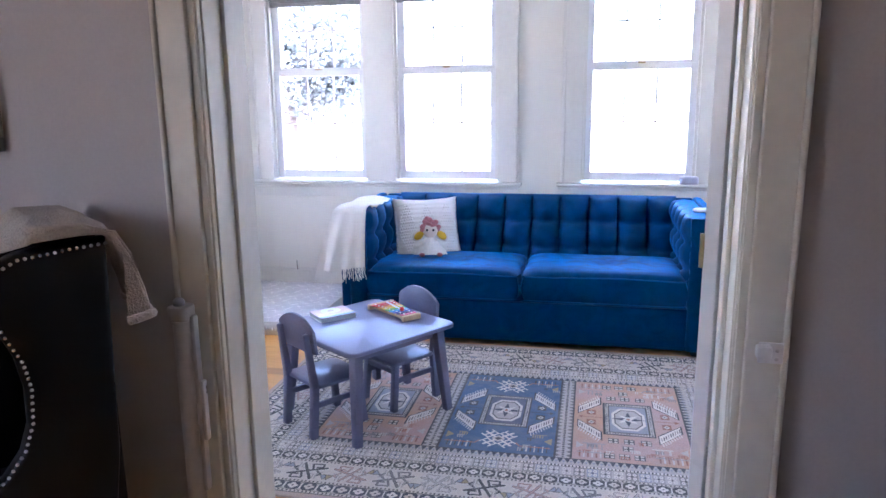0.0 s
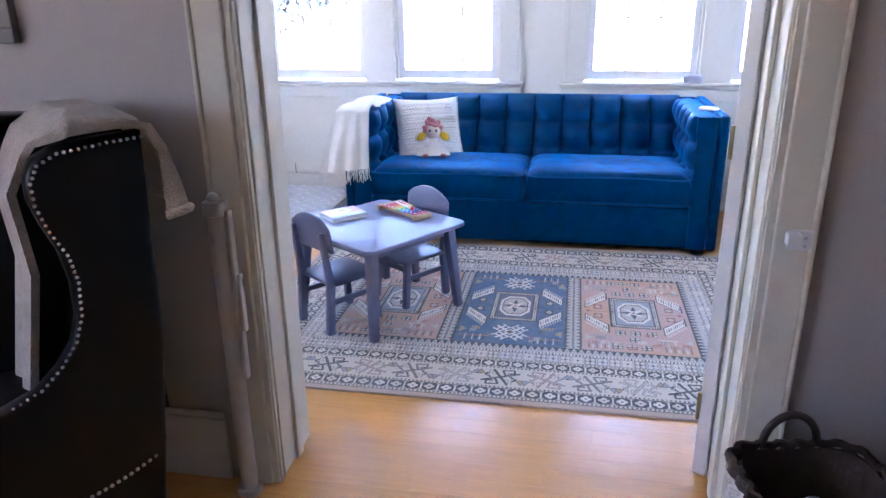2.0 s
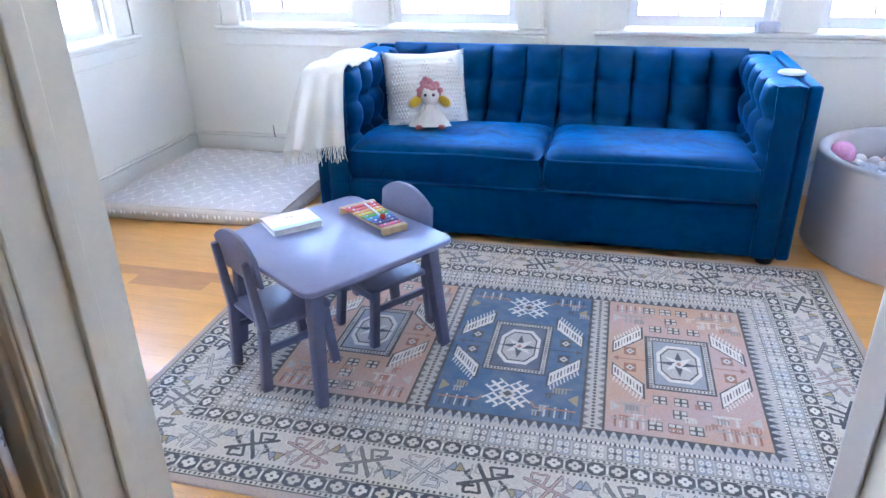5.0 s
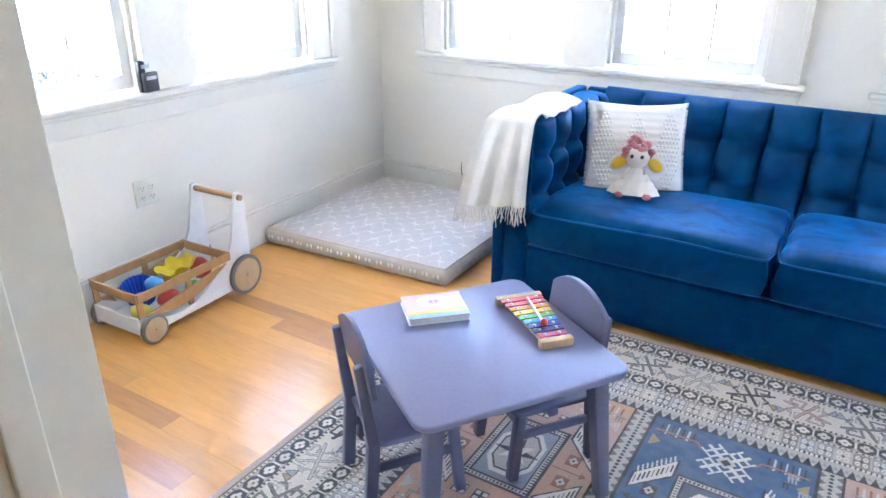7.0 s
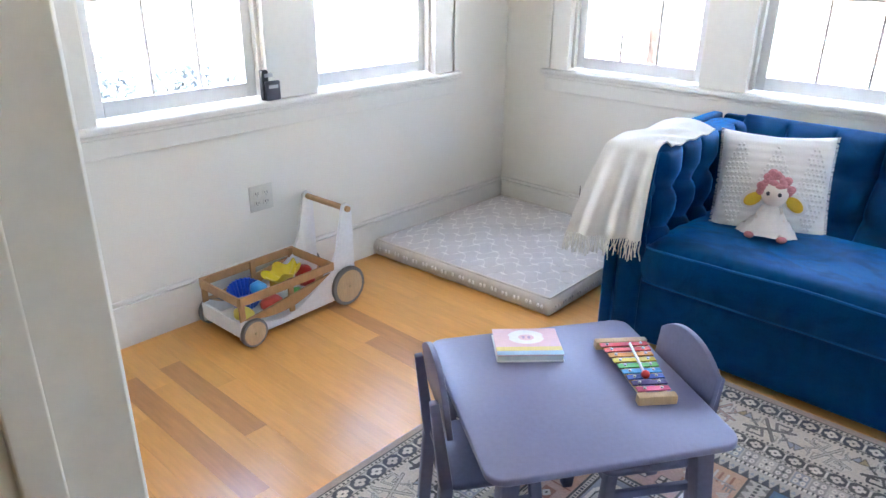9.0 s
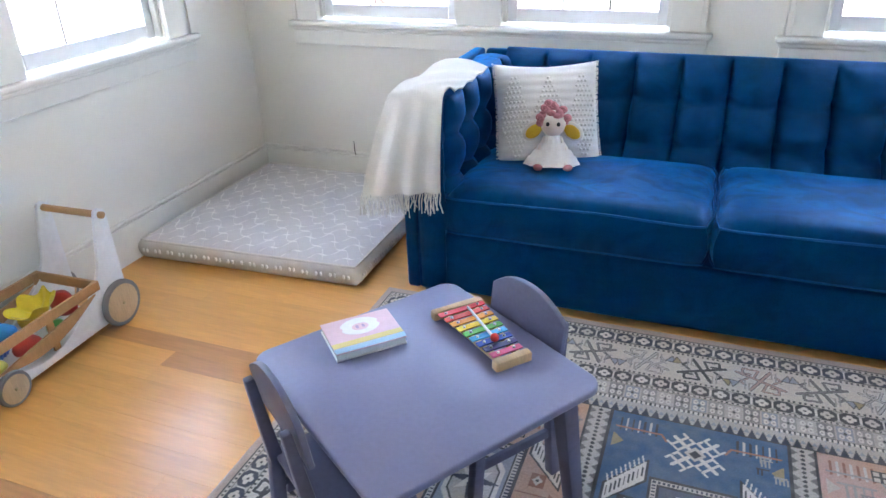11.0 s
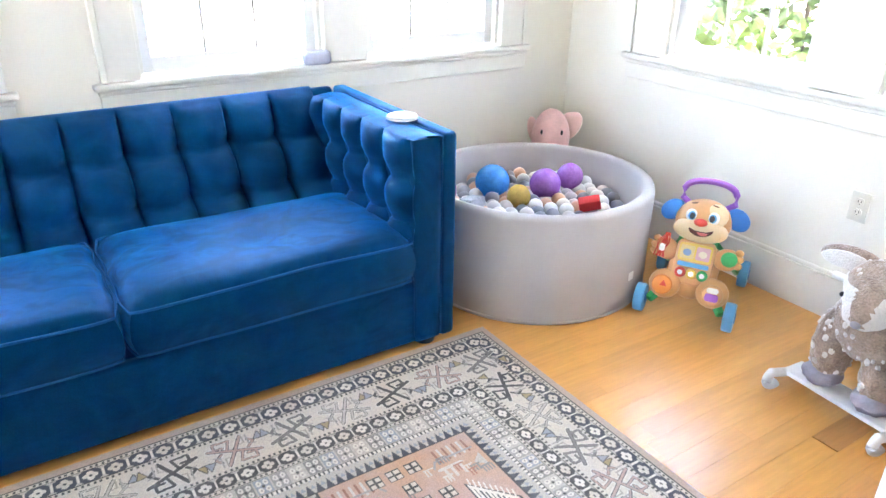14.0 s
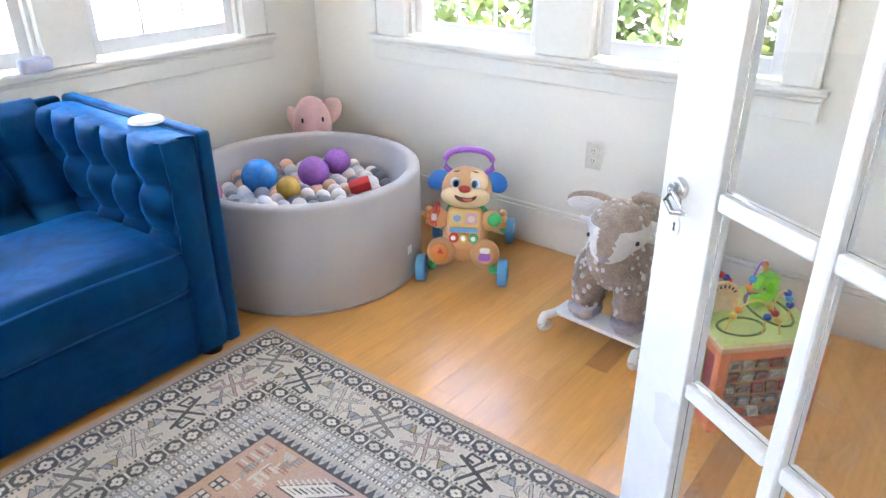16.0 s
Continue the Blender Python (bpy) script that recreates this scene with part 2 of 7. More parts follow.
def sheet(fn, nu, nv, bm=None, close_u=False):
    """A grid of faces through fn(u, v), u and v from 0 to 1."""
    bm = bm or bmesh.new()
    g = [[bm.verts.new(fn(i / nu, j / nv)) for j in range(nv + 1)] for i in range(nu if close_u else nu + 1)]
    k = len(g)
    for i in range(nu):
        for j in range(nv):
            bm.faces.new((g[i][j], g[(i + 1) % k][j], g[(i + 1) % k][j + 1], g[i][j + 1]))
    return bm


def thick(bm, t):
    """Gives a sheet of faces a thickness."""
    bmesh.ops.recalc_face_normals(bm, faces=bm.faces[:])
    bmesh.ops.solidify(bm, geom=bm.faces[:], thickness=t)
    return bm

# ---- the rooms ----
WX, EX, NY, SY0, SY1, CEIL = -2.20, 2.695, 5.20, 1.90, 2.12, 2.62
DOOR_L, DOOR_R, DOOR_H = -0.378, 0.93, 2.06
SILL, HEAD = 0.878, 2.27
IDENT = Matrix.Identity(4)


def wall_with_openings(name, m, u0, u1, d0, d1, z0, z1, openings, material, label):
    """A wall from u0 to u1 along its own x, with openings (u0, u1, z0, z1) cut through."""
    bm = bmesh.new()
    cuts = sorted(openings)
    u = u0
    for a, b, za, zb in cuts:
        box(u, a, d0, d1, z0, z1, bm=bm)
        if za > z0:
            box(a, b, d0, d1, z0, za, bm=bm)
        if zb < z1:
            box(a, b, d0, d1, zb, z1, bm=bm)
        u = b
    box(u, u1, d0, d1, z0, z1, bm=bm)
    return solo(name, bm, material, label, "wall", m, kind="structure")


def sash(parent, m, a, b, z0, z1, d0, d1, cols, rows, name):
    """One sash: frame, thin glazing bars and a pane."""
    s, bt, tp = 0.055, 0.06, 0.04
    bm = bmesh.new()
    box(a, a + s, d0, d1, z0, z1, 0.003, bm)
    box(b - s, b, d0, d1, z0, z1, 0.003, bm)
    box(a + s, b - s, d0, d1, z0, z0 + bt, 0.003, bm)
    box(a + s, b - s, d0, d1, z1 - tp, z1, 0.003, bm)
    fr = part(name, bm, M_SASH, parent, m=m)
    ga, gb, gz0, gz1 = a + s, b - s, z0 + bt, z1 - tp
    dm = (d0 + d1) / 2
    for c in range(1, cols):
        x = ga + (gb - ga) * c / cols
        part("glazing_bar", box(x - 0.006, x + 0.006, dm - 0.004, dm + 0.010, gz0, gz1), M_BACKLIT_BAR, fr)
    for r in range(1, rows):
        z = gz0 + (gz1 - gz0) * r / rows
        part("glazing_bar", box(ga, gb, dm - 0.003, dm + 0.009, z - 0.006, z + 0.006), M_BACKLIT_BAR, fr)
    p = part("pane", box(ga - 0.004, gb + 0.004, dm - 0.009, dm - 0.005, gz0 - 0.004, gz1 + 0.004), M_GLASS, fr)
    p.visible_shadow = False
    return fr


def window_unit(name, m, a, b):
    """A double-hung window: two sashes, stops and an outer sill in a cut opening."""
    w = thing(name, IDENT, "white painted double-hung window with thin glazing bars", "window", kind="structure")
    mid = 1.66
    sash(w, m, a + 0.004, b - 0.004, SILL + 0.012, mid + 0.02, 0.045, 0.078, 3, 2, "lower_sash")
    sash(w, m, a + 0.004, b - 0.004, mid - 0.02, HEAD - 0.004, 0.082, 0.115, 3, 2, "upper_sash")
    bm = bmesh.new()
    for x0, x1 in ((a - 0.001, a + 0.018), (b - 0.018, b + 0.001)):
        box(x0, x1, 0.012, 0.043, SILL + 0.014, HEAD - 0.004, 0.003, bm)
    part("stop", bm, M_TRIM, w, m=m)
    part("outer_sill", box(a - 0.02, b + 0.02, 0.117, 0.24, SILL - 0.04, SILL - 0.002, 0.004), M_TRIM, w, m=m)
    latch = box((a + b) / 2 - 0.025, (a + b) / 2 + 0.025, 0.030, 0.070, mid + 0.021, mid + 0.034, 0.004)
    part("sash_lock", latch, M_BRASS, w, "aged brass sash lock", m=m)
    return w


def window_trim(name, m, ends, openings):
    """Casings, head, stool and apron round a pair of windows, on the room side of the wall."""
    t = thing(name, IDENT, "white painted window casing with sill and apron", "window trim", kind="structure")
    (s0, s1), z1 = ends, HEAD
    edges = [s0 + 0.03] + [e for ab in openings for e in ab] + [s1 - 0.03]
    for i in range(0, len(edges), 2):
        part("casing", box(edges[i], edges[i + 1], -0.022, -0.001, SILL + 0.002, z1, 0.003), M_TRIM, t, m=m)
        if i in (0, len(edges) - 2):
            x = edges[i] + 0.012 if i == 0 else edges[i + 1] - 0.012
            part("back_band", box(x - 0.012, x + 0.012, -0.034, -0.023, SILL + 0.002, z1, 0.004), M_TRIM, t, m=m)
    part("head_casing", box(s0 + 0.02, s1 - 0.02, -0.024, -0.001, z1 + 0.001, z1 + 0.13, 0.003), M_TRIM, t, m=m)
    part("head_cap", box(s0, s1, -0.045, -0.001, z1 + 0.131, z1 + 0.155, 0.004), M_TRIM, t, m=m)
    part("stool", box(s0, s1, -0.045, 0.044, SILL - 0.026, SILL, 0.009), M_TRIM, t, m=m)
    part("apron_moulding", box(s0 + 0.015, s1 - 0.015, -0.026, -0.001, SILL - 0.046, SILL - 0.027, 0.006), M_TRIM, t, m=m)
    part("apron", box(s0 + 0.02, s1 - 0.02, -0.018, -0.001, 0.760, SILL - 0.047, 0.003), M_TRIM, t, m=m)
    return t


WALLS = {
    "north": (pose(0, NY, 0), WX - 0.2, EX + 0.2, [((-1.93, 0.113), [(-1.765, -1.025), (-0.805, -0.062)]), ((0.352, 2.40), [(0.525, 1.277), (1.48, 2.22)])]),
    "west": (pose(WX, 0, 0, 0, 0, 90), SY1, NY - 0.001, [((2.66, 4.765), [(2.84, 3.555), (3.815, 4.575)])]),
    "east": (pose(EX, 0, 0, 0, 0, -90), -NY + 0.001, -SY1, [((-4.79, -2.70), [(-4.56, -3.84), (-3.585, -2.855)])]),
}
k = 0
for side, (m, u0, u1, groups) in WALLS.items():
    cut = [(a, b, SILL - 0.028, HEAD) for _, ops in groups for a, b in ops]
    wall_with_openings("wall_" + side, m, u0, u1, 0.0, 0.2, -0.1, CEIL, cut, M_WALL, "warm white painted plaster wall of the sunroom")
    for ends, ops in groups:
        window_trim("window_trim", m, ends, ops)
        for a, b in ops:
            k += 1
            window_unit("window_%d" % k, m, a, b)

wall_with_openings("wall_south", IDENT, -2.9, 2.9, SY0 + 0.004, SY1, -0.1, CEIL, [(DOOR_L - 0.02, DOOR_R + 0.02, -0.1, DOOR_H + 0.02)], M_WALL, "white painted wall with a wide doorway")
wall_with_openings("wall_hall", IDENT, -2.9, 2.9, SY0 - 0.02, SY0, -0.1, CEIL, [(DOOR_L - 0.02, DOOR_R + 0.02, -0.1, DOOR_H + 0.02)], M_HALL, "taupe painted wall of the dim front room")
# Unseen walls keep the front room dim; the west opening is added for daylight.
HW, HE, HS = -2.9, 2.9, -2.4
wall_with_openings("wall_hall_west", pose(HW, 0, 0, 0, 0, 90), HS, SY0 - 0.021, 0.0, 0.2, -0.1, CEIL, [(-1.5, -0.5, 1.2, 2.25)], M_HALL, "taupe painted wall of the dim front room")
wall_with_openings("wall_hall_east", pose(HE, 0, 0, 0, 0, -90), -SY0 + 0.021, -HS, 0.0, 0.2, -0.1, CEIL, [], M_HALL, "taupe painted wall of the dim front room")
wall_with_openings("wall_hall_south", pose(0, HS, 0, 0, 0, 180), -3.1, 3.1, 0.0, 0.2, -0.1, CEIL, [], M_HALL, "taupe painted wall of the dim front room")
solo("ceiling", box(WX - 0.2, EX + 0.2, SY0, NY + 0.2, CEIL + 0.001, CEIL + 0.12), M_CEIL, "flat white painted ceiling", "ceiling", kind="structure")
solo("ceiling_hall", box(HW - 0.2, HE + 0.2, HS - 0.2, SY0 - 0.001, CEIL + 0.001, CEIL + 0.12), M_CEIL, "flat white ceiling of the dim front room", "ceiling", kind="structure")

# baseboards: a tall board with a rounded cap
def baseboard(m, a, b, z=0.198, material=M_TRIM, d=0.018):
    t = thing("baseboard", IDENT, "tall white painted baseboard with a moulded cap", "baseboard", kind="structure")
    part("board", box(a, b, -d, -0.001, 0.0, z - 0.022, 0.002), material, t, m=m)
    part("cap", box(a, b, -d + 0.004, -0.001, z - 0.0215, z, 0.007), material, t, m=m)


baseboard(WALLS["north"][0], WX + 0.001, EX - 0.001)
baseboard(WALLS["west"][0], SY1 + 0.02, NY - 0.02)
baseboard(WALLS["east"][0], -NY + 0.02, -SY1 - 0.02)
MS = pose(0, SY1, 0, 0, 0, 180)
baseboard(MS, -EX + 0.02, -DOOR_R - 0.16)
baseboard(MS, -DOOR_L + 0.16, -WX - 0.02)
MH = pose(0, SY0 - 0.02, 0)
baseboard(MH, HW + 0.001, DOOR_L - 0.16, 0.235)
baseboard(MH, DOOR_R + 0.16, HE - 0.001, 0.235)

# doorway: moulded jambs, casings on both sides
for nm, x, s in (("left", DOOR_L, 1), ("right", DOOR_R, -1)):
    j = thing("door_jamb", IDENT, "cream painted moulded door jamb", "door jamb", kind="structure")
    part("jamb", box(min(x, x - s * 0.018), max(x, x - s * 0.018), SY0 - 0.03, SY1 + 0.012, 0.0, DOOR_H, 0.002), M_CREAM, j)
    part("stop", box(min(x + s * 0.0005, x + s * 0.013), max(x + s * 0.0005, x + s * 0.013), SY0 + 0.10, SY0 + 0.145, 0.0, DOOR_H - 0.002, 0.003), M_CREAM, j)
    for y in (SY0 - 0.020, SY0 + 0.006):
        part("bead", rod((x + s * 0.002, y, 0.0), (x + s * 0.001, y, DOOR_H - 0.002), 0.0045, seg=10), M_CREAM, j, smooth=40)
    c = thing("door_casing", IDENT, "flat painted casing beside the doorway", "door casing", kind="structure")
    a, b = x - s * 0.019, x - s * 0.098
    part("casing", box(min(a, b), max(a, b), SY0 - 0.042, SY0 - 0.021, 0.0, DOOR_H + 0.02, 0.004), M_CREAM, c)
    part("casing", box(min(a, b), max(a, b), SY1 + 0.001, SY1 + 0.022, 0.0, DOOR_H + 0.02, 0.004), M_TRIM, c)
    b2 = x - s * 0.110
    part("back_band", box(min(b, b2), max(b, b2), SY0 - 0.052, SY0 - 0.021, 0.0, DOOR_H + 0.02, 0.005), M_CREAM, c)
h = thing("door_head", IDENT, "painted head casing above the doorway", "door casing", kind="structure")
part("head", box(DOOR_L - 0.018, DOOR_R + 0.018, SY0 - 0.03, SY1 + 0.012, DOOR_H + 0.001, DOOR_H + 0.019), M_CREAM, h)
part("casing", box(DOOR_L - 0.15, DOOR_R + 0.15, SY0 - 0.046, SY0 - 0.021, DOOR_H + 0.021, DOOR_H + 0.16, 0.004), M_CREAM, h)
part("casing", box(DOOR_L - 0.15, DOOR_R + 0.15, SY1 + 0.001, SY1 + 0.024, DOOR_H + 0.021, DOOR_H + 0.16, 0.004), M_TRIM, h)

# Unseen roof and overhang, added to cut steep sky light on the sills.
ev = thing("roof", IDENT, "unseen roof with an overhang added to keep steep sky light off the sills", "roof", kind="structure")
part("sky_shade", box(WX - 0.75, WX - 0.201, SY0 - 0.1, NY + 0.75, CEIL + 0.02, CEIL + 0.12), M_TRIM, ev)
part("sky_shade", box(EX + 0.201, EX + 0.75, SY0 - 0.1, NY + 0.75, CEIL + 0.02, CEIL + 0.12), M_TRIM, ev)
part("sky_shade", box(WX - 0.2, EX + 0.2, NY + 0.201, NY + 0.75, CEIL + 0.02, CEIL + 0.12), M_TRIM, ev)
part("roof_deck", box(WX - 0.8, EX + 0.8, HS - 0.4, NY + 0.8, CEIL + 0.125, CEIL + 0.20), flat("grey roofing felt", (0.12, 0.12, 0.12), 0.9), ev)

# ---- rug ----
def paint_rug(x0, x1, y0, y1, nx, ny):
    """The woven pattern of the rug as an array of colours, one for each knot."""
    gx = np.linspace(x0, x1, nx)[:, None] + np.zeros((1, ny))
    gy = np.linspace(y0, y1, ny)[None, :] + np.zeros((nx, 1))
    img = np.zeros((nx, ny, 3))
    C = {k: np.array(v) for k, v in dict(
        edge=(0.44, 0.33, 0.26), navy=(0.040, 0.046, 0.066), cream=(0.56, 0.495, 0.405), grey=(0.31, 0.285, 0.26), orange=(0.50, 0.30, 0.185),
        pink=(0.47, 0.31, 0.26), blue=(0.050, 0.110, 0.195), white=(0.67, 0.615, 0.525), dark=(0.050, 0.048, 0.048), steel=(0.27, 0.285, 0.315),
        gold=(0.34, 0.26, 0.13), rust=(0.36, 0.15, 0.09), ash=(0.455, 0.41, 0.35)).items()}
    KX, KY = 0.412, 0.478
    bx, by = np.minimum(gx - x0, x1 - gx) / KX, np.minimum(gy - y0, y1 - gy) / KY
    b = np.minimum(bx, by)
    s = np.where(bx < by, gy - (y0 + y1) / 2, gx - (x0 + x1) / 2)

    def cell(lo, hi, period):
        on = (b >= lo) & (b < hi)
        return on, (b - lo) / (hi - lo) * 2 - 1, ((s / period + 0.5) % 1) * 2 - 1, np.floor(s / period + 0.5)

    def chain(lo, hi, period, ground):
        """A band of pale four-lobed flowers, each in a dark oval ring, on a pale ground."""
        on, v, u, k_ = cell(lo, hi, period)
        img[on] = C["ash"]
        r = np.hypot(u * 0.92, v * 0.95)
        img[on & (r < 0.98)] = ground
        alt = on & (np.abs(k_ % 2) < 0.5)
        lobes = np.minimum(np.hypot(np.abs(u) - 0.34, v), np.hypot(u, np.abs(v) - 0.38)) < 0.30
        img[on & lobes] = C["white"]
        img[alt & lobes] = C["cream"]
        img[on & (np.hypot(u, v) < 0.15)] = C["dark"]
        img[on & (np.abs(np.abs(u) - 1) < 0.10) & (np.abs(v) < 0.55)] = C["white"]
        img[on & (np.abs(v) > 0.90)] = C["dark"]

    img[:] = C["edge"]
    img[b > 0.065] = C["dark"]
    on, v, u, k_ = cell(0.075, 0.105, 0.016)
    img[on] = C["cream"]
    img[on & (np.abs(u) < 0.45) & (np.abs(v) < 0.7)] = C["dark"]
    chain(0.105, 0.225, 0.066, C["navy"])
    on, v, u, k_ = cell(0.225, 0.255, 0.016)
    img[on] = C["cream"]
    img[on & (np.abs(u) < 0.45) & (np.abs(v) < 0.7)] = C["dark"]
    on, v, u, k_ = cell(0.255, 0.545, 0.17)
    img[on] = C["cream"]
    on, v, u, k_ = cell(0.545, 0.575, 0.016)
    img[on] = C["cream"]
    img[on & (np.abs(u) < 0.45) & (np.abs(v) < 0.7)] = C["dark"]
    chain(0.575, 0.685, 0.060, C["dark"])
    on, v, u, k_ = cell(0.685, 0.71, 0.016)
    img[on] = C["cream"]
    img[on & (np.abs(u) < 0.45) & (np.abs(v) < 0.7)] = C["dark"]
    on, v, u, k_ = cell(0.71, 0.86, 0.050)
    img[on] = C["ash"]
    tint = np.where((k_ % 4 == 0)[..., None], C["steel"], np.where((k_ % 4 == 1)[..., None], C["grey"], np.where((k_ % 4 == 2)[..., None], C["ash"], C["grey"] * 0.7)))
    q = on & (np.abs(u) < 0.90) & (np.abs(v) < 0.84)
    img[q] = tint[q]
    img[on & (np.hypot(np.abs(u) - 0.42, np.abs(v) - 0.40) < 0.30)] = C["white"]
    img[on & (np.hypot(np.abs(u) - 0.42, np.abs(v) - 0.40) < 0.12)] = C["grey"]
    img[on & (np.hypot(u, v) < 0.16)] = C["dark"]
    img[on & (np.abs(v) > 0.90)] = C["dark"]
    on, v, u, k_ = cell(0.86, 0.885, 0.014)
    img[on] = C["white"]
    img[on & (np.abs(u) < 0.4)] = C["dark"]
    on, v, u, k_ = cell(0.885, 1.0, 0.030)
    img[on] = C["ash"]
    img[on & (v > np.abs(u) * 1.7 - 0.5)] = C["navy"]
    img[on & (np.abs(u) + np.abs(v + 0.55) * 0.9 > 1.15) & (v < 0.2)] = C["steel"]
    img[on & (v > 0.86)] = C["dark"]
    field = b >= 1.0

    def win(cx, cy, r):
        i0, i1 = np.searchsorted(gx[:, 0], (cx - r, cx + r))
        j0, j1 = np.searchsorted(gy[0], (cy - r, cy + r))
        return slice(i0, i1), slice(j0, j1)

    def line(pts, w, col):
        for (ax, ay), (bx_, by_) in zip(pts, pts[1:]):
            L = math.hypot(bx_ - ax, by_ - ay) or 1e-6
            sl = win((ax + bx_) / 2, (ay + by_) / 2, L / 2 + w)
            X, Y = gx[sl], gy[sl]
            t = np.clip(((X - ax) * (bx_ - ax) + (Y - ay) * (by_ - ay)) / L / L, 0, 1)
            img[sl][np.hypot(X - ax - t * (bx_ - ax), Y - ay - t * (by_ - ay)) < w / 2] = col

    def fill(pts, col):
        xs, ys = [p[0] for p in pts], [p[1] for p in pts]
        cx, cy = (min(xs) + max(xs)) / 2, (min(ys) + max(ys)) / 2
        sl = win(cx, cy, max(max(xs) - min(xs), max(ys) - min(ys)) / 2 + 0.01)
        X, Y = gx[sl], gy[sl]
        inside = np.zeros(X.shape, bool)
        for (ax, ay), (bx_, by_) in zip(pts, pts[1:] + pts[:1]):
            if ay != by_:
                inside ^= ((ay > Y) != (by_ > Y)) & (X < (bx_ - ax) * (Y - ay) / (by_ - ay) + ax)
        img[sl][inside] = col

    def rect(cx, cy, w, h, col):
        fill([(cx - w / 2, cy - h / 2), (cx + w / 2, cy - h / 2), (cx + w / 2, cy + h / 2), (cx - w / 2, cy + h / 2)], col)

    def place(cx, cy, turn, flip=1):
        c_, s_ = math.cos(turn), math.sin(turn)
        return lambda u, v: (cx + c_ * u * flip - s_ * v, cy + s_ * u * flip + c_ * v)

    # wide border: a slanted cross with a square key on either side, in turn dark, pale and rosy
    inks = (C["dark"], C["pink"] * 0.9, C["grey"] * 0.6, C["ash"])

    def crab(cx, cy, turn, col, k_):
        f = place(cx, cy, turn, -1 if k_ % 2 else 1)
        strokes = [([(-0.072, -0.030), (0.072, 0.030)], 1.0), ([(-0.030, 0.056), (0.030, -0.056)], 1.0)]
        for sgn in (1, -1):
            strokes.append(([(sgn * a_, sgn * b_) for a_, b_ in ((0.020, 0.012), (0.006, 0.052), (0.052, 0.056), (0.055, 0.030), (0.030, 0.028))], 0.72))
            strokes.append(([(sgn * a_, sgn * b_) for a_, b_ in ((-0.040, -0.002), (-0.060, 0.018), (-0.046, 0.034))], 0.55))
        for w, ink_ in ((0.0190, C["white"]), (0.0130, C["dark"]), (0.0080, col)):
            for pts, k in strokes:
                line([f(*p) for p in pts], w * k if k > 0.9 else w * 0.78, ink_)
        for sgn in (1, -1):
            tri = [f(sgn * 0.082, sgn * -0.052), f(sgn * 0.064, sgn * -0.022), f(sgn * 0.092, sgn * -0.020)]
            line(tri + tri[:1], 0.006, C["dark"])
            fill(tri, C["gold"] if k_ % 3 == 0 else C["steel"])
            line([f(sgn * 0.046, sgn * -0.055), f(sgn * 0.046, sgn * -0.012), f(sgn * 0.066, sgn * -0.004)], 0.0045, C["grey"])
            line([f(sgn * 0.034, sgn * -0.058), f(sgn * 0.034, sgn * -0.022), f(sgn * 0.020, sgn * -0.020)], 0.0045, C["ash"] * 0.7)

    mid = 0.40
    cx_, cy_ = (x0 + x1) / 2, (y0 + y1) / 2
    for k_ in range(-6, 7):
        for sy in (-1, 1):
            crab(cx_ + k_ * 0.178, cy_ + sy * ((y1 - y0) / 2 - mid * KY), 0 if sy < 0 else math.pi, inks[k_ % 4], k_)
    for k_ in range(-3, 4):
        for sx in (-1, 1):
            crab(cx_ + sx * ((x1 - x0) / 2 - mid * KX), cy_ + k_ * 0.178, sx * math.pi / 2, inks[(k_ + 1) % 4], k_)

    # field: three panels with toothed strips between
    fx0, fx1, fy0, fy1 = x0 + KX, x1 - KX, y0 + KY, y1 - KY
    img[field] = C["navy"]
    pw = (fx1 - fx0 - 2 * 0.066) / 3
    blot = np.sin(gx * 7.1 + 3 * np.sin(gy * 5.3)) * 0.5 + 0.5
    for n_ in range(3):
        px0 = fx0 + n_ * (pw + 0.066)
        pcx, pcy = px0 + pw / 2, (fy0 + fy1) / 2
        blue_panel = n_ == 1
        on = field & (gx >= px0) & (gx < px0 + pw)
        if blue_panel:
            img[on] = C["blue"]
        else:
            img[on] = (C["orange"] * blot[..., None] + C["pink"] * (1 - blot[..., None]))[on]
        ink = C["white"]
        low = C["dark"] if blue_panel else C["rust"] * 0.8
        if n_ < 2:
            sx0 = px0 + pw
            on = field & (gx >= sx0) & (gx < sx0 + 0.066)
            u = (gx - sx0) / 0.066
            tooth = np.abs(((gy / 0.034) % 1) * 2 - 1)
            img[on] = C["ash"]
            img[on & (u < 0.34 * tooth - 0.02)] = C["grey"] * 0.5
            img[on & (1 - u < 0.34 * tooth - 0.02)] = C["grey"] * 0.5
            img[on & (np.hypot((u - 0.5) * 0.066, (tooth - 0.5) * 0.017) < 0.006)] = C["dark"]
            img[on & ((u < 0.06) | (u > 0.94))] = C["dark"]
        line([(px0, fy0), (px0, fy1)], 0.008, C["dark"])
        line([(px0 + pw, fy0), (px0 + pw, fy1)], 0.008, C["dark"])
        # centre box with an octagon and a star
        rect(pcx, pcy, 0.225, 0.335, C["dark"])
        rect(pcx, pcy, 0.208, 0.316, C["cream"])
        for q in range(26):
            for sgn in (-1, 1):
                rect(pcx + sgn * 0.097, pcy - 0.15 + q * 0.012, 0.011, 0.006, C["navy"])
        for q in range(17):
            for sgn in (-1, 1):
                rect(pcx - 0.096 + q * 0.012, pcy + sgn * 0.151, 0.006, 0.011, C["navy"])
        rect(pcx, pcy, 0.178, 0.285, C["dark"])
        rect(pcx, pcy, 0.166, 0.272, C["navy"] * 2.2 if blue_panel else C["steel"])
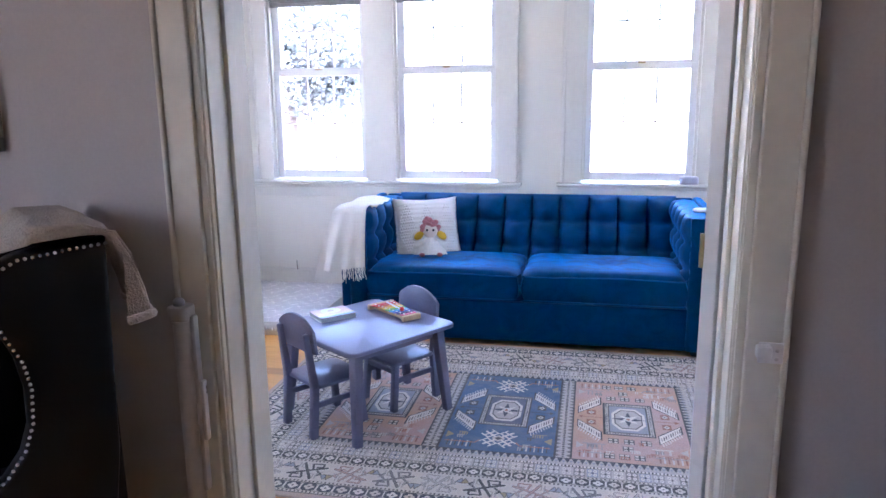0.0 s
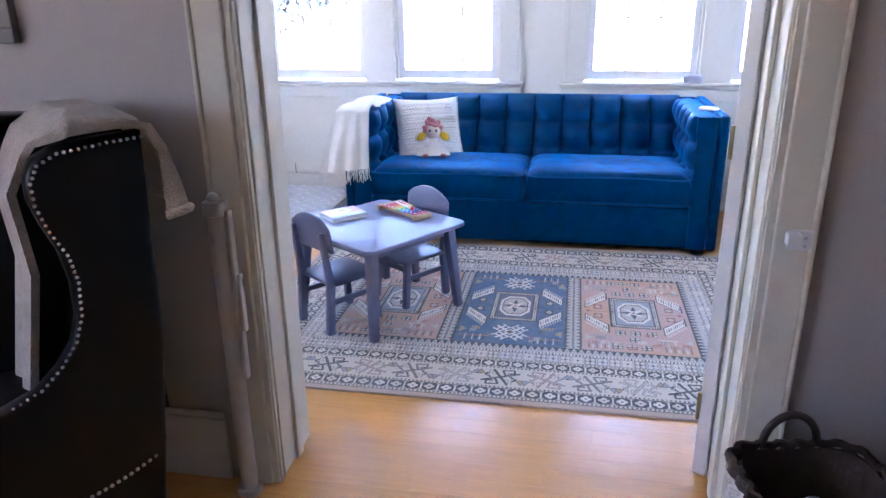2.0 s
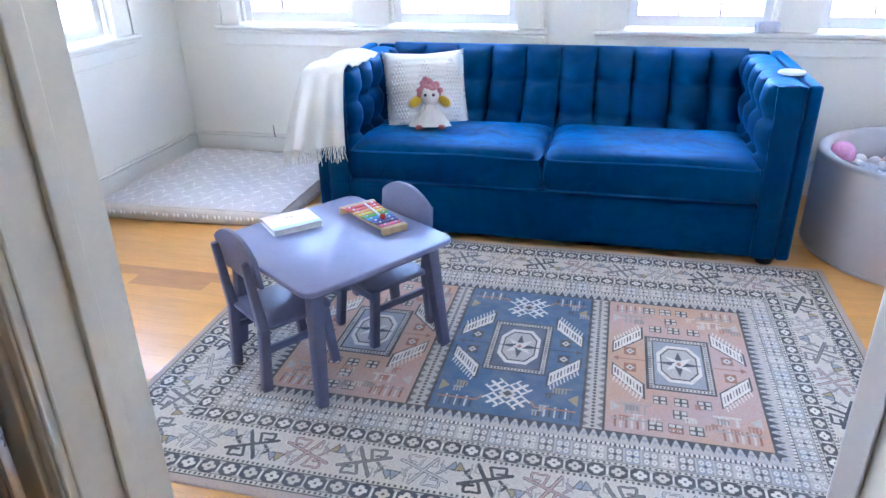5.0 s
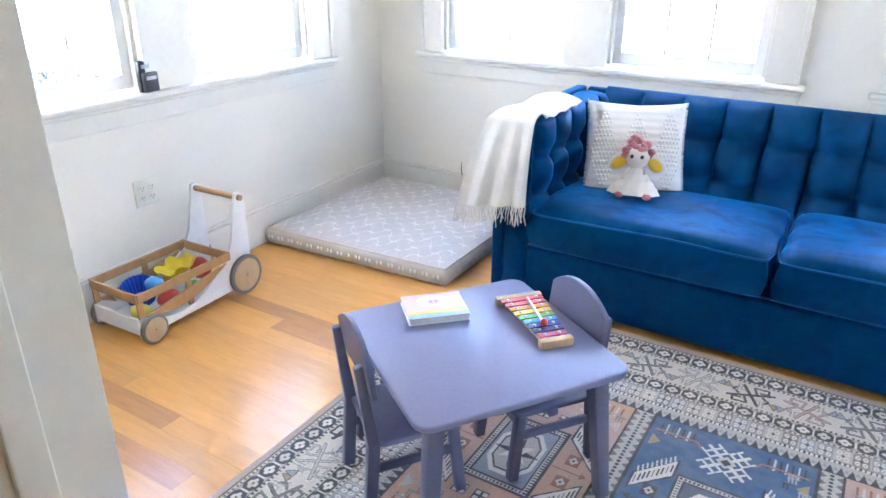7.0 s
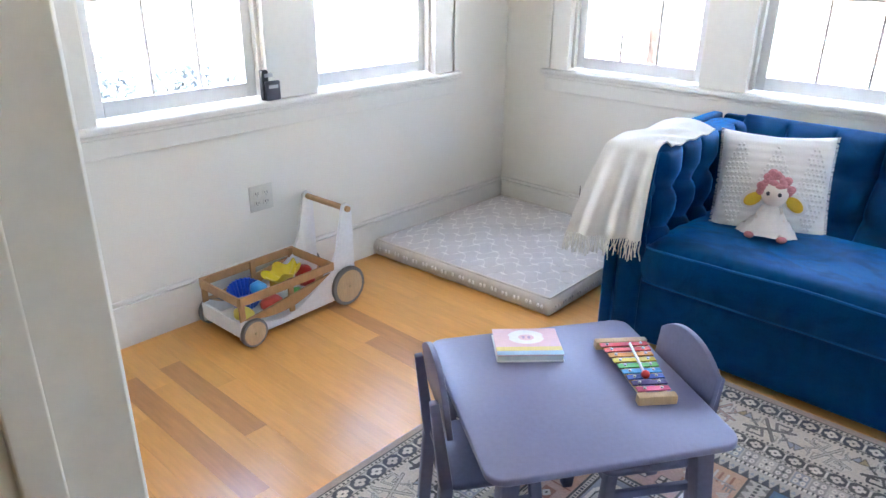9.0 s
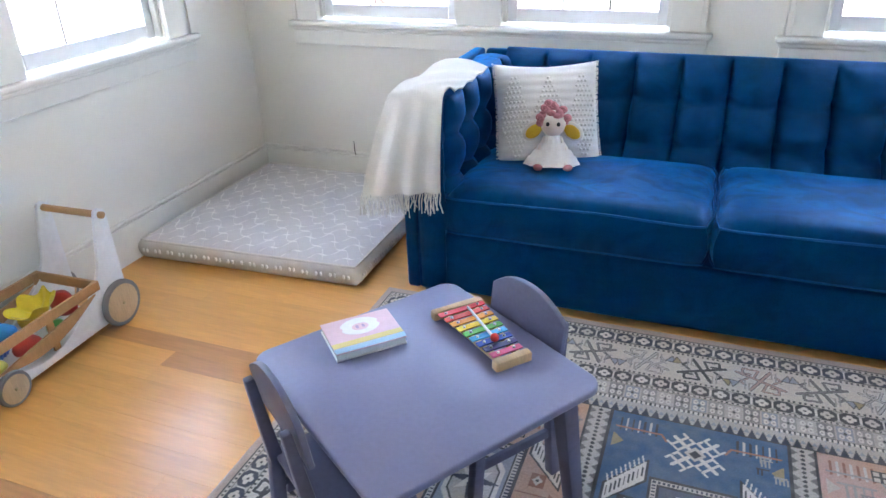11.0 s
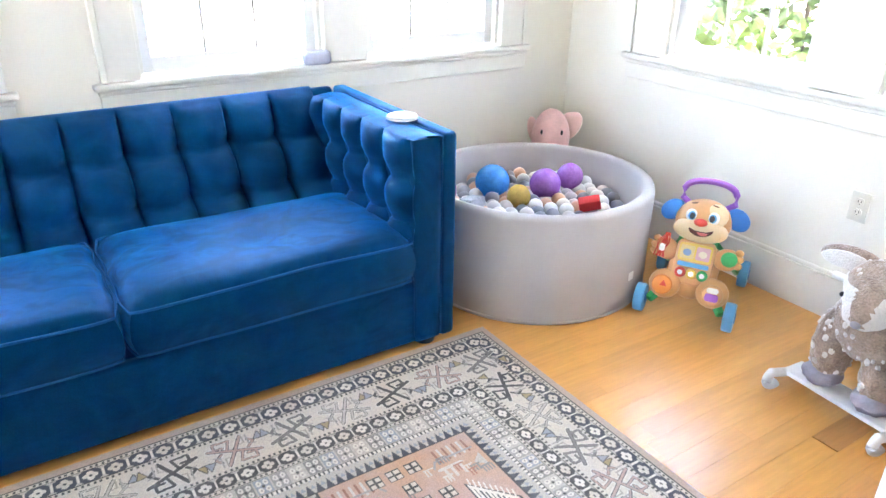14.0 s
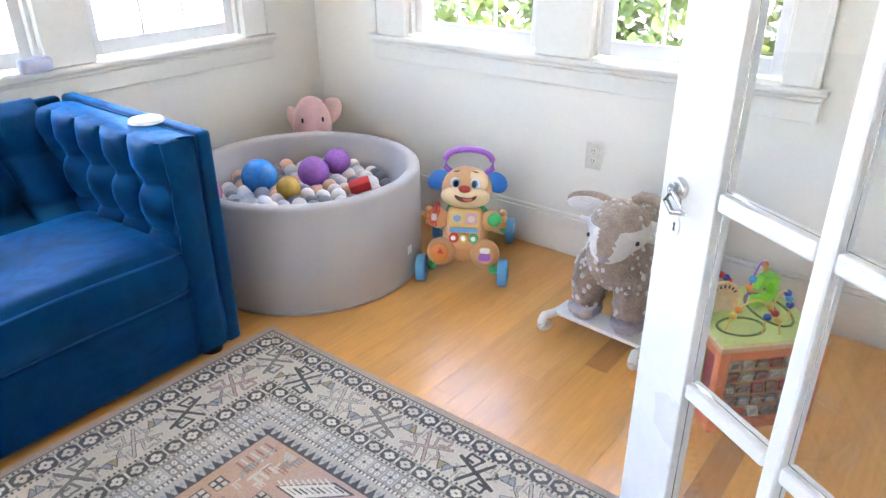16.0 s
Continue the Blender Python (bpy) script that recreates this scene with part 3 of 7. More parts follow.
        octo = lambda a, h_: [(pcx - a, pcy - h_ * 0.5), (pcx - a * 0.5, pcy - h_), (pcx + a * 0.5, pcy - h_), (pcx + a, pcy - h_ * 0.5), (pcx + a, pcy + h_ * 0.5), (pcx + a * 0.5, pcy + h_), (pcx - a * 0.5, pcy + h_), (pcx - a, pcy + h_ * 0.5)]
        fill(octo(0.074, 0.115), C["white"])
        fill(octo(0.062, 0.098), C["dark"])
        fill(octo(0.057, 0.091), C["ash"])
        for q in range(8):
            a = q * math.pi / 4
            f = place(pcx, pcy, a)
            fill([f(-0.015, 0.012), f(0, 0.062 if q % 2 else 0.078), f(0.015, 0.012)], C["white"] if q % 2 else C["navy"])
        fill([(pcx - 0.02, pcy), (pcx, pcy - 0.026), (pcx + 0.02, pcy), (pcx, pcy + 0.026)], C["white"])
        fill([(pcx - 0.01, pcy), (pcx, pcy - 0.014), (pcx + 0.01, pcy), (pcx, pcy + 0.014)], C["rust"])
        for sx in (-1, 1):
            rect(pcx + sx * 0.165, pcy, 0.10, 0.006, low)
            fill([(pcx + sx * 0.225, pcy), (pcx + sx * 0.205, pcy - 0.015), (pcx + sx * 0.205, pcy + 0.015)], low)
            for sy in (-1, 1):
                P = lambda u, v: (pcx + sx * u, pcy + sy * v)
                # slanted comb banners
                fill([P(0.228, 0.030), P(0.118, 0.145), P(0.118, 0.232), P(0.228, 0.108)], C["dark"])
                fill([P(0.222, 0.042), P(0.124, 0.148), P(0.124, 0.222), P(0.222, 0.106)], ink)
                for q in range(9):
                    uu = 0.132 + q * 0.0105
                    top = 0.222 - (uu - 0.124) * 1.18
                    line([P(uu, top - 0.018), P(uu, top - 0.050)], 0.004, C["dark"])
                    line([P(uu, top + 0.004), P(uu + 0.005, top + 0.026)], 0.0045, ink)
                rect(*P(0.165, 0.052), 0.040, 0.050, low)
                fill([P(0.150, 0.052), P(0.165, 0.034), P(0.180, 0.052), P(0.165, 0.070)], C["cream"])
                fill([P(0.160, 0.052), P(0.165, 0.045), P(0.170, 0.052), P(0.165, 0.059)], C["dark"])
                # combs in the corners
                for q in range(7):
                    line([P(0.110 + q * 0.017, 0.385), P(0.110 + q * 0.017, 0.335)], 0.007, ink * 0.8 if q % 2 else low)
                line([P(0.095, 0.345), P(0.222, 0.345)], 0.008, C["rust"] if blue_panel else C["grey"])
                line([P(0.095, 0.345), P(0.080, 0.320)], 0.007, C["rust"] if blue_panel else C["grey"])
                fill([P(0.195, 0.285), P(0.228, 0.255), P(0.228, 0.315)], C["gold"] if blue_panel else C["ash"])
        for sy in (-1, 1):
            if blue_panel:
                # hooked flake
                for q in range(4):
                    f = place(pcx, pcy + sy * 0.292, math.pi / 4 + q * math.pi / 2)
                    line([f(0, 0.012), f(0, 0.082)], 0.012, C["white"])
                    for v in (0.036, 0.062):
                        line([f(-0.030, v + 0.016), f(-0.030, v), f(0.030, v), f(0.030, v + 0.016)], 0.0085, C["white"])
                fill([(pcx - 0.03, pcy + sy * 0.292), (pcx, pcy + sy * 0.292 - 0.03), (pcx + 0.03, pcy + sy * 0.292), (pcx, pcy + sy * 0.292 + 0.03)], C["cream"])
                fill([(pcx - 0.017, pcy + sy * 0.292), (pcx, pcy + sy * 0.292 - 0.017), (pcx + 0.017, pcy + sy * 0.292), (pcx, pcy + sy * 0.292 + 0.017)], C["dark"])
            else:
                for q, v in ((-1.5, 0.36), (-0.5, 0.36), (0.5, 0.36), (-0.2, 0.29), (-1.2, 0.225), (-0.1, 0.225), (1.1, 0.225)):
                    rect(pcx + q * 0.060, pcy + sy * v, 0.044, 0.044, C["dark"] if (q * 2) % 2 else C["pink"] * 0.6)
                    for sx in (-1, 1):
                        for sz in (-1, 1):
                            rect(pcx + q * 0.060 + sx * 0.011, pcy + sy * v + sz * 0.011, 0.015, 0.015, C["cream"])
                f = place(pcx + 0.135, pcy + sy * 0.290, 0)
                line([f(-0.045, 0.018), f(0.03, 0.018)], 0.010, C["cream"])
                for q in (-0.03, -0.01, 0.02):
                    line([f(q, 0.018), f(q, -0.022)], 0.010, C["cream"])
                f = place(pcx - 0.150, pcy + sy * 0.285, 0)
                for q in range(4):
                    line([f(-0.03 + q * 0.02, 0.02), f(-0.03 + q * 0.02, -0.028)], 0.006, C["grey"])
                line([f(-0.05, 0.02), f(0.04, 0.02)], 0.007, C["grey"])
        # small scattered signs between the larger ones
        rp = random.Random(40 + n_)
        for q in range(22):
            ux, vy = rp.uniform(-0.215, 0.215), rp.choice((-1, 1)) * rp.uniform(0.235, 0.375)
            if abs(ux) < 0.085 and blue_panel:
                continue
            col_ = rp.choice((low, C["gold"], C["ash"] * 0.8)) if blue_panel else rp.choice((C["rust"], C["grey"] * 0.7, C["cream"]))
            for k in range(rp.choice((2, 3, 4))):
                rect(pcx + ux + 0.010 * k, pcy + vy, 0.0055, 0.026, col_)
            rect(pcx + ux + 0.012, pcy + vy + 0.013, 0.034, 0.0055, col_)
    rs = np.random.RandomState(3)

    def cloud(n, m_):
        """Soft random patches over the whole rug, n by m_ of them."""
        g = rs.rand(n + 1, m_ + 1)
        ix, iy = np.linspace(0, n - 1e-6, nx), np.linspace(0, m_ - 1e-6, ny)
        i, j = ix.astype(int), iy.astype(int)
        fx, fy = (ix - i)[:, None], (iy - j)[None, :]
        return g[i][:, j] * (1 - fx) * (1 - fy) + g[i + 1][:, j] * fx * (1 - fy) + g[i][:, j + 1] * (1 - fx) * fy + g[i + 1][:, j + 1] * fx * fy
    worn = np.clip(cloud(26, 19) * 0.5 + cloud(120, 88) * 0.7 - 0.35, 0, 1)[..., None] * 0.42
    img = img * (1 - worn) + (img.mean(2, keepdims=True) * 0.5 + C["ash"] * 0.5) * worn
    img *= 1 + 0.30 * (rs.rand(nx, ny, 1) - 0.5)
    fade = (np.sin(gx * 3.7 + 1.3 * np.sin(gy * 4.1)) * np.sin(gy * 2.9 + gx) * 0.06)[..., None]
    return np.clip(img * (0.98 + fade) + 0.03, 0, 1)


def rug(x0, x1, y0, y1):
    nx, ny = 1000, 732
    col = paint_rug(x0, x1, y0, y1, nx, ny)
    gx, gy = np.meshgrid(np.linspace(x0, x1, nx), np.linspace(y0, y1, ny), indexing="ij")
    rs = np.random.RandomState(1)
    z = 0.0075 + 0.0012 * rs.rand(nx, ny) + 0.0015 * np.sin(gx * 2.3) * np.sin(gy * 3.1)
    z[0], z[-1], z[:, 0], z[:, -1] = 0.001, 0.001, 0.001, 0.001
    co = np.stack([gx, gy, z], -1).reshape(-1, 3)
    idx = np.arange(nx * ny).reshape(nx, ny)
    q = np.stack([idx[:-1, :-1], idx[1:, :-1], idx[1:, 1:], idx[:-1, 1:]], -1).reshape(-1, 4)
    me = bpy.data.meshes.new("rug")
    me.vertices.add(len(co))
    me.vertices.foreach_set("co", co.ravel())
    me.loops.add(q.size)
    me.loops.foreach_set("vertex_index", q.ravel())
    me.polygons.add(len(q))
    me.polygons.foreach_set("loop_start", np.arange(0, q.size, 4))
    me.update(calc_edges=True)
    at = me.color_attributes.new("weave", "FLOAT_COLOR", "POINT")
    at.data.foreach_set("color", np.concatenate([col.reshape(-1, 3), np.ones((nx * ny, 1))], 1).ravel())
    m = bpy.data.materials.new("flat-woven wool rug")
    m.use_nodes = True
    nt = m.node_tree
    b = nt.nodes["Principled BSDF"]
    a = nt.nodes.new("ShaderNodeAttribute")
    a.attribute_name = "weave"
    nt.links.new(a.outputs["Color"], b.inputs["Base Color"])
    b.inputs["Roughness"].default_value = 0.92
    b.inputs["Specular IOR Level"].default_value = 0.2
    b.inputs["Sheen Weight"].default_value = 0.1
    me.materials.append(m)
    ob = new("rug", me)
    return tagged(ob, "faded oriental rug with orange and blue panels on the floorboards", "rug")


rug(-0.985, 1.450, 2.425, 4.205)

# ---- sofa ----
def rel(t):
    return t.matrix_basis.inverted()


def tuft_depth(u, v, pitch, rows, lo, hi):
    """How far a tufted pad stands proud: channels along u, pulled in at buttons in rows of v."""
    uu = (u / pitch - round(u / pitch)) * pitch
    near = min(1.0, min(abs(v - r) for r in rows) / 0.06)
    g = (0.034 + 0.034 * near ** 0.7) * abs(math.sin(math.pi * u / pitch)) ** 0.5
    g -= 0.022 * math.exp(-((uu / 0.006) ** 2))
    for r in rows:
        d = math.hypot(uu / 0.050, (v - r) / 0.045)
        g -= 0.060 * math.exp(-d * 1.4)
        crease = math.exp(-((v - r + 0.06 * abs(uu)) / 0.008) ** 2)
        g -= 0.010 * crease * (1 - 0.55 * abs(uu) / (pitch / 2))
        g += 0.010 * math.exp(-(((v - r + 0.035) / 0.022) ** 2)) * abs(math.sin(math.pi * u / pitch))
    k = min(1.0, max(0.0, (hi - 0.004 - v) / 0.075)) ** 0.6
    g = g * k + 0.034 * (1 - k)
    e = min((v - lo) / 0.05, (hi - v) / 0.035, 1.0)
    return g - 0.020 * (1 - max(e, 0)) ** 2


def cushion(x0, x1, y0, y1, z0, z1, parent, m):
    cx, cy, hx, hy = (x0 + x1) / 2, (y0 + y1) / 2, (x1 - x0) / 2, (y1 - y0) / 2

    def surf(top):
        def fn(u, v):
            a, b = u * 2 - 1, v * 2 - 1
            f = (1 - abs(a) ** 9) * (1 - abs(b) ** 7)
            x = cx + hx * a * (1 - 0.022 * max(0, abs(b) - 0.75) / 0.25 * (abs(b) > 0.75)) + 0.003 * math.sin(b * 9 + a)
            y = cy + hy * b * (1 - 0.035 * (max(0, abs(a) - 0.85) / 0.15) ** 2) + 0.002 * math.sin(a * 7)
            if top:
                f *= 1 - 0.25 * max(0, b)
                z = z1 - 0.012 + 0.042 * f ** 0.6 + 0.006 * math.sin(a * 3 + 1) * math.sin(b * 4)
                z -= 0.012 * math.exp(-((a - 0.05) ** 2 * 9 + (b + 0.1) ** 2 * 14))
            else:
                z = z0 + 0.010 - 0.012 * f
            return (x, y, z)
        return fn
    bm = sheet(surf(True), 36, 30)
    sheet(surf(False), 36, 30, bm)
    n, per = 30, []
    for k_ in range(4):
        for q in range(n):
            t = q / n * 2 - 1
            per.append([(t, -1), (1, t), (-t, 1), (-1, -t)][k_])

    def side(u, v):
        a, b = per[round(u * len(per)) % len(per)]
        x, y, z = surf(True)((a + 1) / 2, (b + 1) / 2)
        out = 0.014 * math.sin(math.pi * v)
        return (x + a * out * (abs(a) > 0.99), y + b * out * (abs(b) > 0.99), z + (z0 + 0.010 - z) * v)
    sheet(side, len(per), 6, bm, close_u=True)
    bmesh.ops.remove_doubles(bm, verts=bm.verts[:], dist=0.0008)
    bmesh.ops.recalc_face_normals(bm, faces=bm.faces[:])
    c = part("seat_cushion", bm, M_VELVET, parent, "plump blue velvet seat cushion", smooth=50, m=m)
    top = [Vector(surf(True)((a + 1) / 2, (b + 1) / 2)) + Vector((a * 0.004, b * 0.004, 0.002)) for a, b in per]
    part("piping", tube(top, 0.0045, seg=6, closed=True), M_VELVET2, c, smooth=60)
    bot = [Vector((p.x, p.y, z0 + 0.010)) for p in top]
    part("piping", tube(bot, 0.0035, seg=6, closed=True), M_VELVET2, c, smooth=60)


def sofa(x0, x1, y0, y1, h):
    t = thing("sofa", pose((x0 + x1) / 2, (y0 + y1) / 2, 0), "deep blue velvet tufted two-seat sofa with square arms", "sofa")
    m = rel(t)
    a0, a1 = x0 + 0.19, x1 - 0.19
    yb = y1 - 0.20
    part("base", box(a0 - 0.10, a1 + 0.10, y0 + 0.012, yb + 0.1, 0.035, 0.279, 0.012, seg=3), M_VELVET, t, smooth=40, m=m)
    part("seat_deck", box(a0 - 0.02, a1 + 0.02, y0 + 0.03, yb + 0.02, 0.2795, 0.289, 0.003), M_VELVET, t, m=m)
    part("back_panel", box(x0 + 0.05, x1 - 0.05, y1 - 0.045, y1, 0.035, h - 0.010, 0.014, seg=3), M_VELVET, t, smooth=40, m=m)
    rows = (0.50, 0.655)

    def back(u, v):
        x = a0 - 0.03 + (a1 - a0 + 0.06) * u
        z = 0.28 + (h - 0.002 - 0.28) * v
        lean = 0.70 * (z - 0.43) - 0.115
        d = tuft_depth(x - (a0 + a1) / 2, z, 0.189, rows, 0.28, h)
        return (x, yb - 0.005 + lean - d, z)
    bm = sheet(back, 300, 44)
    sheet(lambda u, v: (a0 - 0.03 + (a1 - a0 + 0.06) * u, back(u, 1)[1] * (1 - v) + (y1 - 0.020) * v, h - 0.002 + 0.010 * math.sin(math.pi * v) - 0.010 * v * v), 300, 6, bm)
    bmesh.ops.remove_doubles(bm, verts=bm.verts[:], dist=0.0005)
    pad = part("back_pad", bm, M_VELVET, t, "channel-tufted blue velvet back", smooth=60, m=m)
    n = int((a1 - a0) / 0.189 / 2) + 1
    for i in range(-n, n + 1):
        x = (a0 + a1) / 2 + i * 0.189
        if a0 < x < a1:
            for r in rows:
                u, v = (x - a0 + 0.03) / (a1 - a0 + 0.06), (r - 0.28) / (h - 0.002 - 0.28)
                part("button", egg(*back(u, v), 0.010, 0.006, 0.010, u=10, v=6), M_VELVET, pad, smooth=60)
    for s, xo, xi in ((1, x0, a0), (-1, x1, a1)):
        xs = sorted((xo, xo + s * 0.055))
        part("arm_panel", box(*xs, y0 - 0.004, y1 - 0.05, 0.035, h, 0.014, seg=3), M_VELVET, t, smooth=40, m=m)
        part("welt", tube([(xo + s * 0.060, y0 - 0.002, 0.05), (xo + s * 0.060, y0 - 0.002, h - 0.010), (xo + s * 0.060, y1 - 0.24, h - 0.006)], 0.005, seg=6), M_VELVET2, t, smooth=60, m=m)
        xs = sorted((xo + s * 0.0553, xi - s * 0.030))
        part("arm", box(*xs, y0 + 0.002, y1 - 0.05, 0.035, h - 0.035, 0.010, seg=3), M_VELVET, t, smooth=40, m=m)

        def inner(u, v):
            y = y0 + 0.004 + (yb - y0 + 0.03) * u
            z = 0.06 + (h - 0.010 - 0.06) * v
            d = tuft_depth(y - y0 - 0.02, z, 0.165, rows, 0.06, h) if z > 0.30 else 0.0
            d *= min(1, (u * (yb - y0)) / 0.05 + 0.15)
            return (xi - s * 0.026 + s * d * 0.78, y, z)
        bm = sheet(inner, 130, 44)
        sheet(lambda u, v: (inner(u, 1)[0] * (1 - v) + (xo + s * 0.057) * v, inner(u, 1)[1], h - 0.010 + 0.012 * math.sin(math.pi * v * 0.75) - 0.010 * v * v), 130, 8, bm)
        sheet(lambda u, v: (inner(0, u)[0] * (1 - v) + (xo + s * 0.057) * v, y0 + 0.004 - 0.016 * math.sin(math.pi * v) ** 0.6 * (1 - u ** 8), inner(0, u)[2]), 44, 8, bm)
        bmesh.ops.remove_doubles(bm, verts=bm.verts[:], dist=0.0005)
        bmesh.ops.recalc_face_normals(bm, faces=bm.faces[:])
        ap = part("arm_pad", bm, M_VELVET, t, "button-tufted inner side of the arm", smooth=60, m=m)
        for i in range(1, 5):
            for r in rows:
                u, v = (i * 0.165 + 0.016) / (yb - y0 + 0.03), (r - 0.06) / (h - 0.010 - 0.06)
                if u < 0.97:
                    part("button", egg(*inner(u, v), 0.006, 0.011, 0.011, u=10, v=6), M_VELVET, ap, smooth=60)
    xm = (a0 + a1) / 2
    cushion(a0 - 0.022, xm - 0.010, y0 - 0.006, yb - 0.155, 0.290, 0.452, t, m)
    cushion(xm + 0.010, a1 + 0.022, y0 - 0.006, yb - 0.155, 0.290, 0.456, t, m)
    for x in (x0 + 0.09, x1 - 0.09):
        for y in (y0 + 0.06, y1 - 0.08):
            part("foot", cyl(0.035, 0.045, 0.036, 16, m=pose(x, y, 0)), M_BLACK, t, "short dark foot", m=m)


sofa(-0.895, 1.305, 4.196, 5.115, 0.808)


# ---- throw over the arm ----
def drape(a, r, lift=0.0):
    """The throw: a runs round the arm from its inner front to its outer back, r from the crest to the hem."""
    C_ = Vector((-0.682, 4.215 + 0.37 * a, 0.828))
    k1 = 0.42
    if a < k1:
        t = a / k1
        E_ = Vector((-0.715 - 0.195 * t, 4.186, 0.826))
        H_ = Vector((-0.722 - 0.290 * t, 4.155 - 0.045 * t, 0.475 - 0.030 * t))
    else:
        t = (a - k1) / (1 - k1)
        E_ = Vector((-0.910, 4.186 + 0.54 * t, 0.824 + 0.004 * math.sin(9 * t)))
        H_ = Vector((-1.012 + 0.055 * t, 4.110 + 0.60 * t, 0.445 + 0.06 * t))
    top = 0.35
    if r < top:
        s = r / top
        p = C_.lerp(E_, s)
        p.z += 0.016 * math.sin(math.pi * s) + 0.004 * math.sin(a * 21 + s * 3)
        return p
    s = (r - top) / (1 - top)
    p = E_.lerp(H_, s ** 0.9)
    out = (H_ - E_)
    out.z = 0
    fold = 0.013 * math.sin(a * 46 + 0.8 * math.sin(a * 9)) * s ** 0.7 + 0.030 * math.sin(math.pi * s) * 0.35
    nrm = Vector((0, -1, 0)) if a < k1 * 0.8 else (Vector((-1, 0, 0)) if a > k1 * 1.2 else Vector((-0.7, -0.7, 0)))
    return p + nrm * (fold + 0.010)


throw = thing("throw_blanket", pose(-0.90, 4.4, 0.40), "ivory knitted throw with fringe hanging over the sofa arm", "blanket")
bm = sheet(lambda u, v: drape(u, v), 150, 46)
part("cloth", thick(bm, 0.006), M_KNIT, throw, smooth=70, m=rel(throw))
rng = random.Random(8)
bm = bmesh.new()
for i in range(120):
    a = (i + rng.uniform(-0.3, 0.3)) / 120
    p = drape(min(max(a, 0), 1), 1.0)
    q = p + Vector((rng.uniform(-0.012, 0.012), rng.uniform(-0.012, 0.008), -rng.uniform(0.05, 0.085)))
    w = p.lerp(q, 0.5) + Vector((rng.uniform(-0.008, 0.008), rng.uniform(-0.006, 0.004), 0))
    tube([p, w, q], 0.0024, bm, seg=5)
part("fringe", bm, M_KNIT, throw, "loose ivory fringe", m=rel(throw))["kind"] = "stuff"


# ---- pillow ----
def pillow(m, w, h):
    t = thing("throw_pillow", m, "white square pillow with bobble texture leaning on the sofa", "pillow")

    def face(sgn):
        def fn(u, v):
            a, b = u * 2 - 1, v * 2 - 1
            f = max(0, (1 - a ** 4) * (1 - b ** 4)) ** 0.55
            pin = 1 - 0.05 * (1 - abs(a)) * abs(b) ** 4
            x = a * w / 2 * (1 - 0.045 * (1 - b * b) * abs(a) ** 3)
            z = b * h / 2 * (1 - 0.045 * (1 - a * a) * abs(b) ** 3)
            return (x, sgn * (0.068 * f + 0.001) + 0.002 * math.sin(z * 190) * f, z * pin)
        return fn
    bm = sheet(face(-1), 46, 60)
    sheet(face(1), 46, 60, bm)
    bmesh.ops.remove_doubles(bm, verts=bm.verts[:], dist=0.0025)
    bmesh.ops.recalc_face_normals(bm, faces=bm.faces[:])
    part("cover", bm, M_CUSHION, t, smooth=70)
    bm = bmesh.new()
    rows = 17
    for j in range(rows):
        v = 0.10 + 0.78 * j / rows
        for i in range(24):
            u = 0.04 + 0.92 * (i + 0.5 * (j % 2)) / 24
            k_ = (u * 3) % 1
            tri = abs(k_ - 0.5) * 2
            if tri < 0.95 * (1 - abs(v - 0.45) / 0.5):
                x, y, z = face(-1)(u, v)
                bmesh.ops.create_icosphere(bm, subdivisions=1, radius=0.0070, matrix=Matrix.Translation((x, y - 0.001, z)))
    part("bobble_texture", bm, M_CUSHION, t, "raised cotton bobbles in diamonds", smooth=80)["kind"] = "stuff"
    rngp = random.Random(2)
    bm = bmesh.new()
    for s in (-1, 1):
        for i in range(46):
            b = -1 + 2 * i / 45
            p = Vector((s * (w / 2) * (1 - 0.045 * (1 - b * b)), 0, b * h / 2))
            tube([p, p + Vector((s * 0.004, rngp.uniform(-0.005, 0.005), rngp.uniform(-0.004, 0.004))), p + Vector((s * 0.007, rngp.uniform(-0.006, 0.006), rngp.uniform(-0.006, 0.006)))], 0.0035, bm, seg=5)
    part("edge_fringe", bm, M_CUSHION, t, "short looped side edging")["kind"] = "stuff"
    return t


pillow(pose(-0.468, 4.700, 0.622, -27, 0, 22), 0.415, 0.425)

# ---- rag doll, one mesh ----
M_DOLL_SKIN = mat("cream doll cloth", (0.86, 0.77, 0.70), 0.9, var=0.04, grain=300, bump=0.3, dist=0.001)
M_DOLL_HAIR = mat("pink yarn", (0.80, 0.33, 0.36), 0.9, var=0.2, scale=30, grain=200, bump=0.8, dist=0.003)
M_DOLL_WING = mat("mustard felt", (0.85, 0.56, 0.05), 0.9, var=0.1, grain=250, bump=0.3)
M_DOLL_DRESS = mat("white tulle", (0.85, 0.80, 0.76), 0.9, var=0.06, scale=40, grain=260, bump=0.5)
M_DOLL_SHOE = mat("dusty pink cloth", (0.62, 0.24, 0.26), 0.9, var=0.1, grain=200, bump=0.3)
M_DOLL_EYE = flat("dark thread", (0.03, 0.03, 0.04), 0.5)


